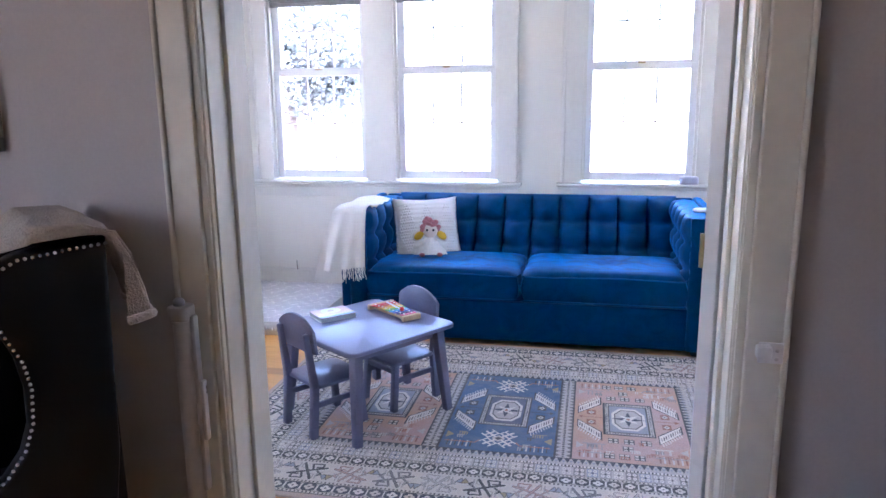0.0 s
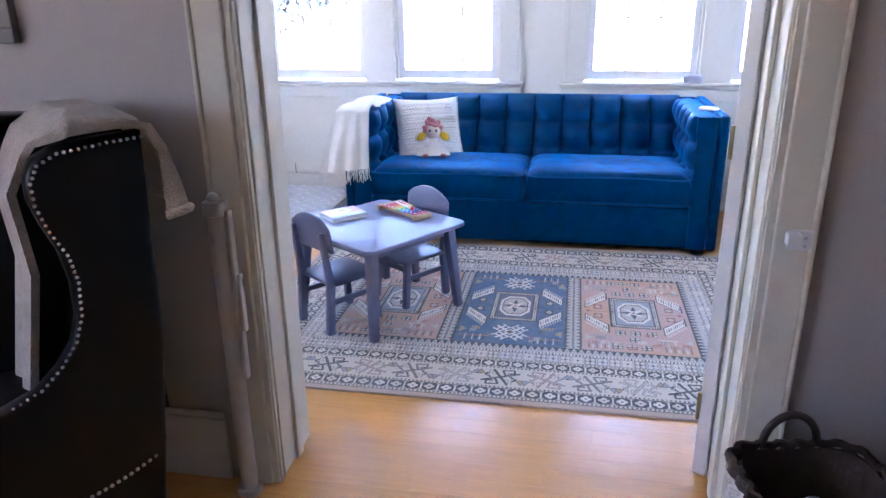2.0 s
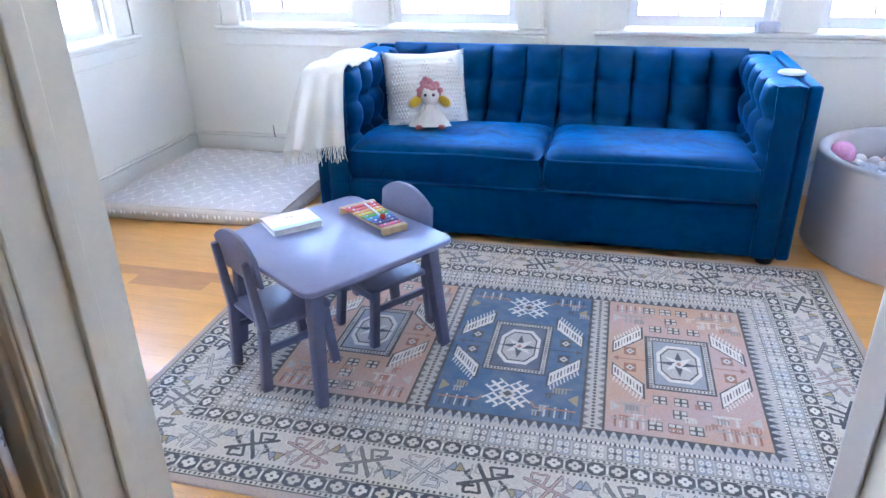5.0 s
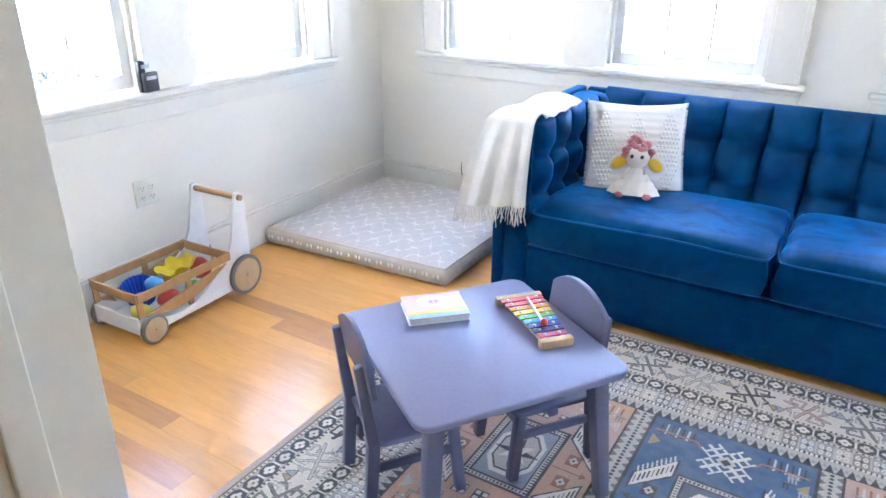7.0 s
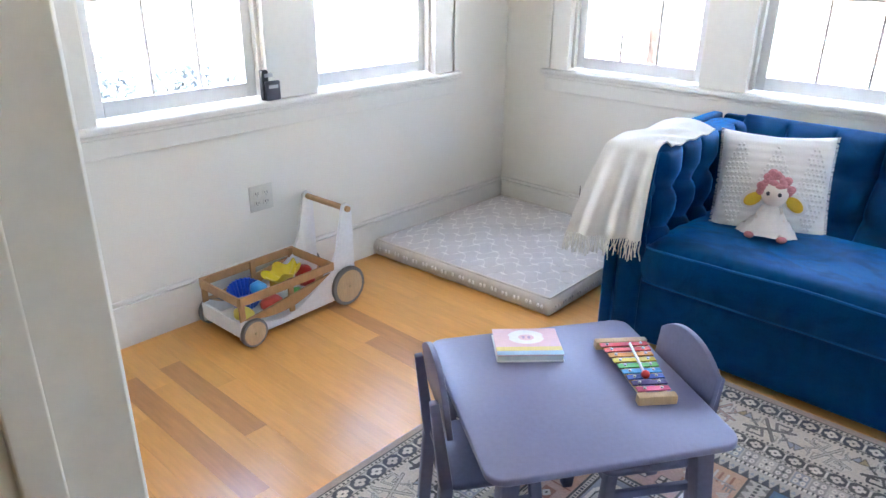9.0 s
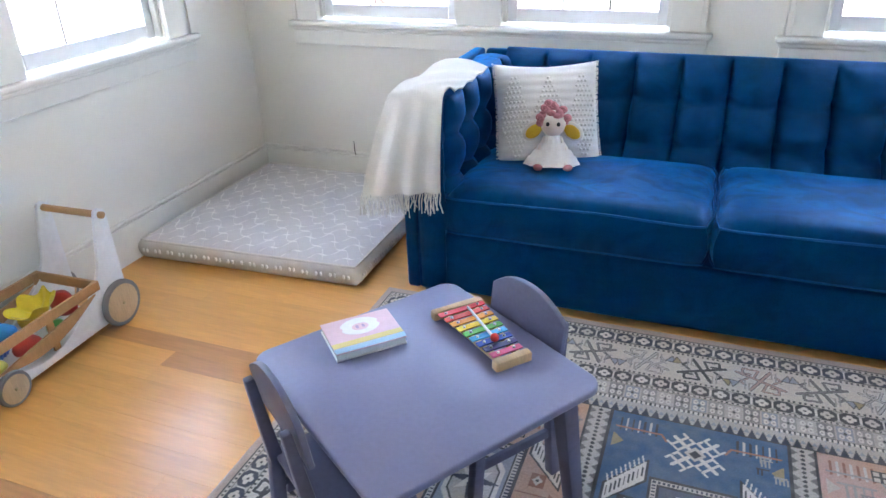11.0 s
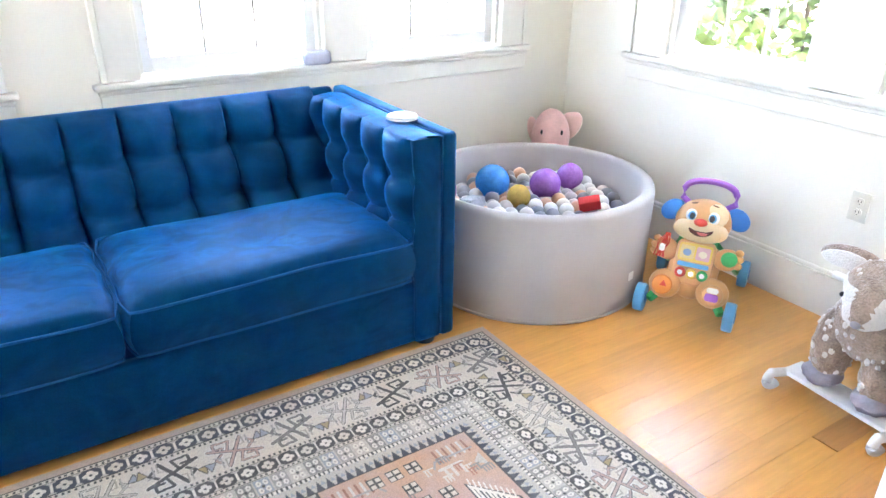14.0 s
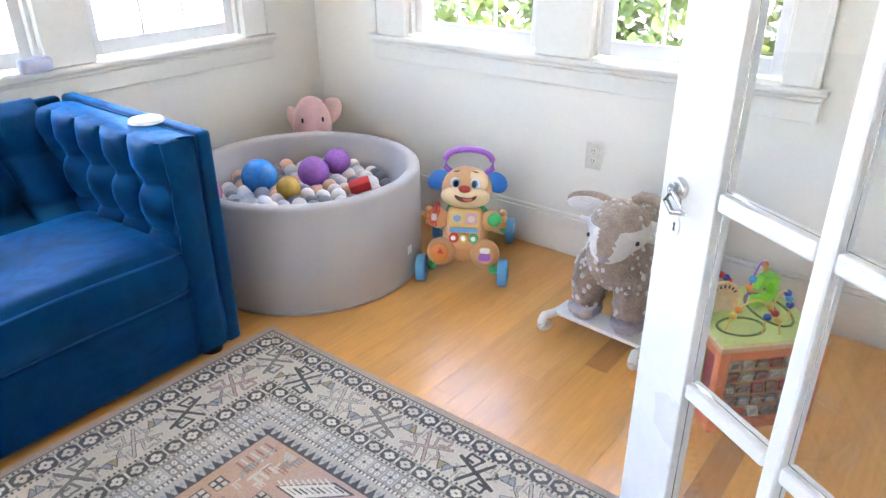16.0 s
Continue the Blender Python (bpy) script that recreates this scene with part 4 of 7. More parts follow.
def doll(m):
    bm = bmesh.new()
    done = set()

    def ink(i):
        for f in bm.faces:
            if f not in done:
                f.material_index = i
                f.smooth = True
                done.add(f)
    egg(0, -0.004, 0.176, 0.050, 0.045, 0.052, bm)
    ink(0)
    rd = random.Random(1)
    for k_ in range(44):
        a = rd.uniform(0, math.tau)
        zz = rd.uniform(0.178, 0.236)
        r_ = 0.050 * math.sqrt(max(0.05, 1 - ((zz - 0.180) / 0.062) ** 2))
        if math.sin(a) < -0.50 and zz < 0.208:
            continue
        egg(r_ * math.cos(a), r_ * math.sin(a) * 0.9, zz, 0.019, 0.012, 0.011, bm, 10, 7, (rd.uniform(-40, 40), rd.uniform(-30, 30), rd.uniform(0, 180)))
    for x, z in ((-0.052, 0.200), (-0.034, 0.236), (-0.004, 0.247), (0.036, 0.230), (0.054, 0.198), (-0.020, 0.254), (-0.050, 0.178)):
        egg(x, -0.012, z, 0.019, 0.015, 0.016, bm, 10, 7)
        tube([(x + 0.011 * math.cos(q * 0.9), -0.026 - 0.0006 * q, z + 0.010 * math.sin(q * 0.9)) for q in range(9)], 0.003, bm, seg=5)
    ink(1)
    for s in (-1, 1):
        egg(s * 0.078, 0.012, 0.142, 0.048, 0.007, 0.034, bm, 20, 8, (0, s * 38, 0))
    ink(3)
    for s in (-1, 1):
        egg(s * 0.076, 0.006, 0.141, 0.037, 0.007, 0.024, bm, 20, 8, (0, s * 38, 0))
    ink(2)
    for k_ in range(4):
        r0 = 0.026 + 0.024 * k_
        n = 40

        def ruff(u, v, r0=r0, k_=k_):
            a = u * math.tau
            r_ = r0 + 0.018 * v + 0.006 * math.sin(a * 11 + k_) * v
            return (r_ * math.cos(a) * 0.95, r_ * math.sin(a) * 0.8 - 0.01 * k_ * 0.5, 0.128 - 0.026 * k_ - 0.034 * v)
        sheet(ruff, n, 3, bm, close_u=True)
    egg(0, 0, 0.09, 0.035, 0.03, 0.05, bm)
    ink(3)
    for s in (-1, 1):
        rod((s * 0.035, -0.03, 0.045), (s * 0.056 + 0.005, -0.105, 0.016), 0.010, bm)
        rod((s * 0.03, 0, 0.12), (s * 0.052, -0.03, 0.07), 0.008, bm)
    ink(0)
    for s in (-1, 1):
        egg(s * 0.058 + 0.005, -0.112, 0.017, 0.022, 0.014, 0.013, bm, 14, 8, (0, 0, s * 40))
    ink(4)
    for s in (-1, 1):
        egg(s * 0.021, -0.046, 0.176, 0.0078, 0.004, 0.0085, bm, 10, 6)
    ink(5)
    return solo("rag_doll", bm, [M_DOLL_SKIN, M_DOLL_HAIR, M_DOLL_WING, M_DOLL_DRESS, M_DOLL_SHOE, M_DOLL_EYE],
                "soft rag doll with pink yarn hair and yellow wings", "doll", m)


doll(pose(-0.410, 4.550, 0.462, -10, 0, 12) @ Matrix.Scale(0.97, 4))

# ---- children's table and chairs ----
TABLE = pose(-0.415, 3.204, 0, 0, 0, -34.0)
TZ = 0.438
tb = thing("childrens_table", TABLE, "small periwinkle grey painted wooden children's table", "table")
part("tabletop", slab(rounded(0.605, 0.605, 0.045), TZ - 0.020, TZ, 0.005), M_TABLE, tb, smooth=50)
for sx in (-1, 1):
    for sy in (-1, 1):
        part("leg", bar((sx * 0.235, sy * 0.235, TZ - 0.021), (sx * 0.268, sy * 0.268, 0.008), 0.046, 0.046, bev=0.005, w1=0.036, d1=0.036, up=(0, 1, 0)), M_CHAIRP, tb, smooth=40)
for s in (-1, 1):
    part("apron", box(-0.21, 0.21, s * 0.225 - 0.009, s * 0.225 + 0.009, TZ - 0.068, TZ - 0.021, 0.003), M_CHAIRP, tb)
    part("apron", box(s * 0.225 - 0.009, s * 0.225 + 0.009, -0.21, 0.21, TZ - 0.068, TZ - 0.0215, 0.003), M_CHAIRP, tb)


def chair(m):
    """A child's chair, facing its own +y: posts lean back above the seat."""
    c = thing("childrens_chair", m, "slate grey painted wooden children's chair at the small table", "chair", "chairs at the children's table")
    part("seat", slab(rounded(0.262, 0.262, 0.035), 0.232, 0.250, 0.005, m=pose(0, 0.012, 0)), M_CHAIRP, c, smooth=50)
    for s in (-1, 1):
        bm = bar((s * 0.112, -0.135, 0.008), (s * 0.112, -0.118, 0.24), 0.030, 0.034, bev=0.004, up=(0, 1, 0))
        bar((s * 0.112, -0.118, 0.236), (s * 0.108, -0.148, 0.485), 0.030, 0.034, bm, 0.004, 0.022, 0.022, up=(0, 1, 0))
        part("back_post", bm, M_CHAIRP, c, smooth=40)
        part("front_leg", bar((s * 0.112, 0.135, 0.008), (s * 0.104, 0.112, 0.231), 0.030, 0.030, bev=0.004, up=(0, 1, 0)), M_CHAIRP, c, smooth=40)
        part("side_rail", bar((s * 0.110, -0.112, 0.155), (s * 0.108, 0.112, 0.155), 0.014, 0.026, bev=0.003), M_CHAIRP, c)
    n, out = 14, []
    for k_ in range(n + 1):
        u = -1 + 2 * k_ / n
        out.append((u * 0.140, 0.552 - 0.055 * abs(u) ** 2.2))
    out += [(0.140, 0.395), (0.06, 0.383), (-0.06, 0.383), (-0.140, 0.395)]
    bm = slab(out, -0.008, 0.008, 0.003, m=pose(0, 0, 0, 90, 0, 0))
    for v in bm.verts:
        v.co.y += -0.128 - (v.co.z - 0.40) * 0.12 - 0.35 * v.co.x ** 2 + 0.020
    part("backrest", bm, M_CHAIRP, c, "curved rounded backrest", smooth=50)
    part("front_rail", bar((-0.10, 0.118, 0.200), (0.10, 0.118, 0.200), 0.014, 0.026, bev=0.003), M_CHAIRP, c)
    return c


ch = chair(pose(-0.568, 3.048, 0, 0, 0, -36))
copy_thing(ch, pose(-0.300, 3.375, 0, 0, 0, 144.5))

# ---- xylophone ----
def paint(name, c, rough=0.35, **kw):
    return flat(name, c, rough, **kw)


XCOL = [("red", (0.62, 0.03, 0.02)), ("vermilion", (0.62, 0.05, 0.02)), ("orange", (0.75, 0.30, 0.03)), ("yellow", (0.72, 0.55, 0.04)), ("green", (0.12, 0.45, 0.08)),
        ("sky_blue", (0.05, 0.32, 0.62)), ("royal_blue", (0.03, 0.08, 0.42)), ("violet", (0.05, 0.03, 0.15)), ("pink", (0.65, 0.10, 0.22))]
XMAT = [paint(n + " enamel", c) for n, c in XCOL]
# frame of the toy: long axis from the far red end to the near pink end
xa, xb = Vector((-0.416, 3.462)), Vector((-0.216, 3.285))
xd = xb - xa
XY = pose((xa.x + xb.x) / 2, (xa.y + xb.y) / 2, TZ + 0.001, 0, 0, math.degrees(math.atan2(xd.y, xd.x)))
L = xd.length
xy = thing("xylophone", XY, "rainbow toy xylophone with a wooden frame on the table", "xylophone")
for s, w in ((-1, 0.148), (1, 0.100)):
    part("end_block", box(s * L / 2 - 0.012, s * L / 2 + 0.012, -w / 2, w / 2, 0.0, 0.026, 0.005), M_WOOD, xy, "pale wooden end block", smooth=40)
for s in (-1, 1):
    part("rail", bar((-L / 2 + 0.01, s * 0.042, 0.012), (L / 2 - 0.01, s * 0.026, 0.012), 0.012, 0.018, bev=0.002), M_WOOD, xy)
for i in range(9):
    f = i / 8
    x = -L / 2 + 0.026 + f * (L - 0.052)
    w = 0.134 - 0.050 * f
    b = part("bar", box(x - 0.0095, x + 0.0095, -w / 2, w / 2, 0.0225, 0.026, 0.001), XMAT[i], xy, XCOL[i][0].replace("_", " ") + " metal bar")
    for s in (-1, 1):
        part("pin", egg(x, s * (w / 2 - 0.020), 0.0275, 0.0042, 0.0042, 0.003, u=10, v=6), M_WHITE, b)
ml = thing("mallet", XY @ pose(0, 0, 0.027), "small mallet with a red head on the xylophone", "mallet")
part("stick", rod((-L * 0.36, 0.012, 0.006), (L * 0.20, -0.004, 0.008), 0.0035), M_WHITE, ml, "white stick", smooth=40)
part("head", egg(L * 0.24, -0.005, 0.011, 0.011, 0.011, 0.011), XMAT[0], ml, "red ball head", smooth=60)

# ---- board books ----
M_PINKCARD = mat("pale pink card", (0.74, 0.52, 0.56), 0.4, var=0.05, scale=12, grain=60)
M_YELLOWCARD = paint("yellow card", (0.75, 0.62, 0.22))
M_BLUECARD = paint("light blue card", (0.35, 0.55, 0.72))
M_MINT = paint("pale page edges", (0.72, 0.76, 0.74), 0.7)
bc = Vector((-0.602, 3.277))
bk = thing("board_book", pose(bc.x, bc.y, TZ + 0.001, 0, 0, 45), "pink and yellow children's board book on the table", "book")
part("page_block", box(-0.088, 0.088, -0.070, 0.070, 0.003, 0.019, 0.001), M_MINT, bk)
part("cover", box(-0.091, 0.091, -0.073, 0.073, 0.0, 0.0028, 0.001), M_WHITE, bk)
cv = part("cover", box(-0.091, 0.091, -0.073, 0.073, 0.0192, 0.022, 0.001), M_PINKCARD, bk, "pink cover with a white shape and stripes")
part("stripe", box(-0.0905, 0.0905, -0.050, -0.030, 0.0224, 0.0228), M_YELLOWCARD, cv)
part("stripe", box(-0.0905, 0.0905, -0.072, -0.052, 0.0224, 0.0228), M_BLUECARD, cv)
M_LILAC = paint("lilac print", (0.45, 0.33, 0.50))
part("picture", slab([(0.045 * math.cos(q * math.tau / 24) * (1.15 if q % 6 else 1), 0.024 + 0.038 * math.sin(q * math.tau / 24)) for q in range(24)], 0.0224, 0.0228), M_WHITE, cv)
part("picture", slab([(0.022 * math.cos(q * math.tau / 20), 0.020 + 0.016 * math.sin(q * math.tau / 20)) for q in range(20)], 0.0229, 0.0232), M_PINKCARD, cv)
for s in (-1, 1):
    part("picture", slab([(s * 0.008 + 0.004 * math.cos(q * math.tau / 12), 0.020 + 0.008 * math.sin(q * math.tau / 12)) for q in range(12)], 0.0233, 0.0235), M_LILAC, cv)

# ---- floor mattress ----
M_MAT = mat("grey trellis cotton", (0.60, 0.58, 0.575), 0.9, var=0.05, scale=8, grain=250, bump=0.35, dist=0.002, spec=0.2)
M_MATW = mat("white trellis print", (0.78, 0.76, 0.73), 0.9, var=0.05, scale=8, grain=250, bump=0.3, dist=0.002, spec=0.2)
M_MATB = mat("beige dotted border cotton", (0.66, 0.62, 0.56), 0.9, var=0.08, scale=20, grain=250, bump=0.35, dist=0.002, spec=0.2)
# a square pad pushed into the corner of the room
mc = [Vector((-2.165, 4.128)), Vector((-1.120, 4.178)), Vector((-1.130, 5.160)), Vector((-2.165, 5.160))]
mt = thing("floor_mattress", pose(-1.65, 4.66, 0), "thin grey trellis-print floor mattress in the room's corner", "mattress")


def mat_xy(u, v):
    a, b = mc[0].lerp(mc[1], u), mc[3].lerp(mc[2], u)
    return a.lerp(b, v)


def mat_top(u, v, h=0.098):
    p = mat_xy(u, v)
    a, b = u * 2 - 1, v * 2 - 1
    edge = (1 - abs(a) ** 6) * (1 - abs(b) ** 6)
    tuft = 0.008 * math.sin(u * 19 + 2 * math.sin(v * 5)) * math.sin(v * 17 + math.sin(u * 7)) + 0.006 * noise.noise(Vector((u * 9, v * 9, 0.3))) - 0.018 * math.exp(-((u - 0.72) ** 2 + (v - 0.5) ** 2) * 22)
    return (p.x, p.y, h - 0.012 + 0.026 * edge + tuft * edge)


bm = sheet(mat_top, 60, 60)
part("top", bm, M_MAT, mt, smooth=80, m=rel(mt))


rim = []
for k_ in range(4):
    for q in range(50):
        e_ = q / 50
        n_ = Vector(((0, -1), (1, 0), (0, 1), (-1, 0))[k_]) + (Vector(((-1, 0), (0, -1), (1, 0), (0, 1))[k_]) if q == 0 else Vector((0, 0)))
        rim.append((((e_, 0), (1, e_), (1 - e_, 1), (0, 1 - e_))[k_], n_.normalized(), e_))


def mat_side(u, v):
    """The puffy border: once round the pad with u, from the piping down to the floor with v."""
    q, n_, e_ = rim[round(u * len(rim)) % len(rim)]
    x, y, z = mat_top(*q)
    o = 0.022 * math.sin(math.pi * min(1, v * 1.02)) ** 0.6 + 0.003 * math.sin(e_ * 33) * math.sin(math.pi * v)
    return (x + n_.x * o, y + n_.y * o, z * (1 - v) + 0.002)


sd = part("side", sheet(mat_side, len(rim), 8, close_u=True), M_MATB, mt, "", smooth=80, m=rel(mt))
bm = bmesh.new()
for i in range(66):
    x, y, z = mat_side((i + 0.5) / 132, 0.45)
    egg(x, y, z, 0.007, 0.007, 0.010, bm, 6, 5)
part("dots", bm, M_MATW, sd, "pale dots along the border")["kind"] = "stuff"
per = [mat_top(u, 0) for u in np.linspace(0, 1, 40)] + [mat_top(1, u) for u in np.linspace(0, 1, 40)][1:] + [mat_top(1 - u, 1) for u in np.linspace(0, 1, 40)][1:] + [mat_top(0, 1 - u) for u in np.linspace(0, 1, 40)][1:-1]
part("piping", tube(per, 0.006, seg=6, closed=True), M_MATB, mt, smooth=60, m=rel(mt))
bm = bmesh.new()
NW_ = 9
for d in (1, -1):
    for i in range(-NW_, NW_ * 2 + 1):
        prev = None
        for q in range(0, 141):
            u = q / 140
            v = (i / NW_ + d * u * 1.0) + 0.022 * math.sin(u * NW_ * math.tau)
            if 0.01 < v < 0.99 and 0.01 < u < 0.99:
                x, y, z = mat_top(u, v)
                a = bm.verts.new((x - 0.005, y - 0.005 * d, z + 0.0012))
                b = bm.verts.new((x + 0.005, y + 0.005 * d, z + 0.0012))
                if prev:
                    bm.faces.new((prev[0], prev[1], b, a))
                prev = (a, b)
            else:
                prev = None
bmesh.ops.recalc_face_normals(bm, faces=bm.faces[:])
part("trellis_print", bm, M_MATW, mt, "white trellis lines", m=rel(mt))["kind"] = "stuff"

# ---- push cart with blocks ----
CART = pose(-1.985, 3.41, 0, 0, 0, 2.0)
ct = thing("push_cart", CART, "white and beech wood baby push cart with toys", "toy cart")


def cart_side():
    out = [(-0.305, 0.035), (-0.305, 0.115), (-0.285, 0.118)]
    for k_ in range(13):
        t = k_ / 12
        out.append((-0.27 + 0.435 * t, 0.118 - 0.062 * math.sin(math.pi * min(1, t * 1.05) ** 0.9) + 0.075 * t ** 3))
    out += [(0.200, 0.26), (0.240, 0.440), (0.248, 0.462), (0.268, 0.466), (0.292, 0.452), (0.296, 0.42), (0.300, 0.10), (0.285, 0.055), (0.235, 0.035)]
    return out


for s in (-1, 1):
    part("side_panel", slab(cart_side(), -0.007, 0.007, 0.002, m=pose(s * 0.130, 0, 0) @ Matrix(((0, 0, 1, 0), (1, 0, 0, 0), (0, 1, 0, 0), (0, 0, 0, 1)))), M_WHITE, ct, "white painted curved side panel", smooth=40)
part("floor_board", box(-0.123, 0.123, -0.300, 0.23, 0.040, 0.050, 0.002), M_WHITE, ct)
part("front_board", box(-0.123, 0.123, -0.305, -0.293, 0.0505, 0.113, 0.002), M_WHITE, ct)
part("handle", rod((-0.150, 0.266, 0.442), (0.150, 0.266, 0.442), 0.013, seg=16), M_WOODM, ct, "round beech handle", smooth=40)
for s in (-1, 1):
    for y, r in ((-0.255, 0.060), (0.245, 0.090)):
        w = part("wheel", cyl(r, r, 0.020, 32, bev=0.004, m=pose(s * 0.150 - 0.010, y, r, 0, 90, 0)), M_RUBBER, ct, "wooden wheel with grey tyre", smooth=40)
        part("disc", cyl(r * 0.83, r * 0.83, 0.0225, 32, bev=0.002, m=pose(s * 0.150 - 0.01125, y, r, 0, 90, 0)), M_WOOD, w, smooth=40)
        part("hub", egg(s * 0.1625, y, r, 0.004, 0.006, 0.006, u=12, v=8), M_BRASS, w, smooth=60)
# slatted crate
for s in (-1, 1):
    part("slat", box(s * 0.140 - 0.005, s * 0.140 + 0.005, -0.300, 0.175, 0.185, 0.222, 0.002), M_WOODM, ct)
    out = [(-0.285, 0.122), (0.150, 0.178)] + [(0.150 - 0.435 * q / 10, 0.178 - 0.056 * q / 10 - 0.052 * math.sin(math.pi * q / 10)) for q in range(1, 10)]
    part("slat", slab(out, -0.005, 0.005, 0.001, m=pose(s * 0.141, 0, 0) @ Matrix(((0, 0, 1, 0), (1, 0, 0, 0), (0, 1, 0, 0), (0, 0, 0, 1)))), M_WOODM, ct)
    for y in (-0.288, -0.05, 0.155):
        part("post", box(s * 0.131 - 0.005, s * 0.131 + 0.004, y - 0.013, y + 0.013, 0.070, 0.220, 0.002), M_WOODM, ct)
for y in (-0.300, 0.168):
    part("slat", box(-0.134, 0.134, y - 0.005, y + 0.005, 0.183, 0.222, 0.002), M_WOODM, ct)
def scoop(u, v):
    """A shallow ruffled dish, tilted."""
    a = u * math.tau
    r = 0.020 + 0.070 * v + 0.010 * v * math.sin(a * 6)
    return (r * math.cos(a), r * math.sin(a) * 0.75, 0.045 * v * v + 0.012 * v * math.sin(a * 6 + 1))


def tub(u, v):
    a = u * math.tau
    r = 0.050 + 0.020 * v + 0.0025 * (1 if int(u * 48) % 2 else -1)
    return (r * math.cos(a), r * math.sin(a), 0.075 * v)


for nm, fn, c, p, lab in (("toy_scoop", scoop, (0.78, 0.62, 0.03), (0.02, 0.01, 0.165, 14, -18, 20), "bright yellow ruffled plastic scoop in the push cart"),
                          ("toy_tub", tub, (0.02, 0.10, 0.55), (-0.02, -0.17, 0.105, 8, 12, 0), "ribbed royal blue plastic tub in the push cart")):
    bm = sheet(fn, 96, 8, close_u=True)
    bmesh.ops.contextual_create(bm, geom=[e for e in bm.edges if e.is_boundary and max(v.co.z for v in e.verts) < 0.012])
    solo(nm, thick(bm, 0.003), paint("toy plastic", c, 0.3), lab, "toy", CART @ pose(*p), group="toys in the push cart", smooth=40)
for nm, c, p, r, lab in (("toy_block", (0.05, 0.35, 0.75), (0.02, -0.13, 0.165), (0.034, 0.034, 0.03), "sky blue plastic toy ball in the push cart"), ("toy_block", (0.45, 0.03, 0.02), (0.02, 0.11, 0.14), (0.06, 0.035, 0.05), "dark red plastic toy in the push cart"),
                         ("toy_block", (0.10, 0.38, 0.08), (0.07, 0.02, 0.10), (0.035, 0.035, 0.03), "green plastic block in the push cart"), ("toy_block", (0.70, 0.45, 0.05), (-0.07, 0.04, 0.11), (0.03, 0.05, 0.05), "amber plastic block in the push cart"),
                         ("toy_block", (0.62, 0.06, 0.04), (0.06, -0.10, 0.10), (0.04, 0.05, 0.03), "red plastic block in the push cart"), ("toy_block", (0.70, 0.62, 0.10), (0.05, -0.23, 0.095), (0.045, 0.04, 0.025), "pale yellow plastic block in the push cart")):
    bm = bmesh.new()
    bmesh.ops.create_icosphere(bm, subdivisions=3, radius=1.0)
    for v in bm.verts:
        w_ = 1 + 0.10 * math.sin(v.co.x * 4 + p[0] * 90) * math.sin(v.co.y * 5 + p[1] * 40)
        v.co = Vector((v.co.x * r[0] * w_, v.co.y * r[1] * w_, max(v.co.z, -0.85) * r[2] * w_))
    solo(nm, bm, paint("toy plastic", c, 0.3), lab, "toy", CART @ pose(p[0], p[1], p[2] + 0.005), group="toys in the push cart", smooth=50)

# ---- outlets ----
M_PLATE = flat("almond plastic", (0.68, 0.66, 0.58), 0.35)
M_SLOT = flat("dark slot", (0.02, 0.02, 0.02), 0.6)


def outlet(m, gangs, material):
    o = thing("wall_outlet", m, "plain electrical outlet plate on the sunroom wall", "outlet")
    w = 0.072 + 0.046 * (gangs - 1)
    part("plate", box(-w / 2, w / 2, -0.0065, -0.0006, -0.058, 0.058, 0.003), material, o, smooth=40)
    for g in range(gangs):
        x = (g - (gangs - 1) / 2) * 0.046
        for z in (-0.021, 0.021):
            rc = part("receptacle", slab(rounded(0.032, 0.028, 0.010, 4), 0.0, 0.0025, m=pose(x, -0.0068, z, 90, 0, 0)), material, o)
            for s in (-1, 1):
                part("slot", box(x + s * 0.006 - 0.0012, x + s * 0.006 + 0.0012, -0.0100, -0.0094, z - 0.002, z + 0.007), M_SLOT, rc)
            part("slot", cyl(0.0022, 0.0022, 0.0006, 8, m=pose(x, -0.0094, z - 0.008, 90, 0, 0)), M_SLOT, rc)
        part("screw", egg(x, -0.0072, 0, 0.0028, 0.0012, 0.0028, u=8, v=5), M_STEEL, o)


outlet(WALLS["west"][0] @ pose(3.482, 0, 0.461), 2, M_PLATE)
outlet(WALLS["east"][0] @ pose(-3.536, 0, 0.482), 1, M_PLATE)

# ---- small things on the sills ----
sb = thing("remote_holder", pose(WX + 0.010, 3.560, SILL + 0.001, 0, 0, 90), "small black remote standing on the window sill", "remote control")
part("body", box(-0.032, 0.032, -0.012, 0.012, 0.0, 0.125, 0.006), flat("charcoal plastic", (0.03, 0.03, 0.035), 0.35), sb, smooth=40)
part("body", box(-0.026, 0.044, -0.030, -0.0125, 0.0, 0.080, 0.006), flat("slate plastic", (0.07, 0.07, 0.085), 0.35), sb, smooth=40)
part("screen", box(-0.020, 0.020, -0.0128, -0.0122, 0.095, 0.110), flat("pale label", (0.5, 0.5, 0.52)), sb)
part("screen", box(-0.014, 0.032, -0.0310, -0.0302, 0.050, 0.064), flat("pale label", (0.5, 0.5, 0.52)), sb)
pk = thing("smart_speaker", pose(1.235, 5.172, SILL + 0.001), "small pale lilac rounded device on the window sill", "speaker")
bm = slab(rounded(0.125, 0.062, 0.030), 0.0, 0.052, 0.012)
part("body", bm, flat("pale lilac plastic", (0.52, 0.52, 0.62), 0.45), pk, smooth=50)
part("ring", slab(rounded(0.100, 0.044, 0.021), 0.0525, 0.0545, 0.0008), flat("light lilac", (0.62, 0.61, 0.70), 0.4), pk)
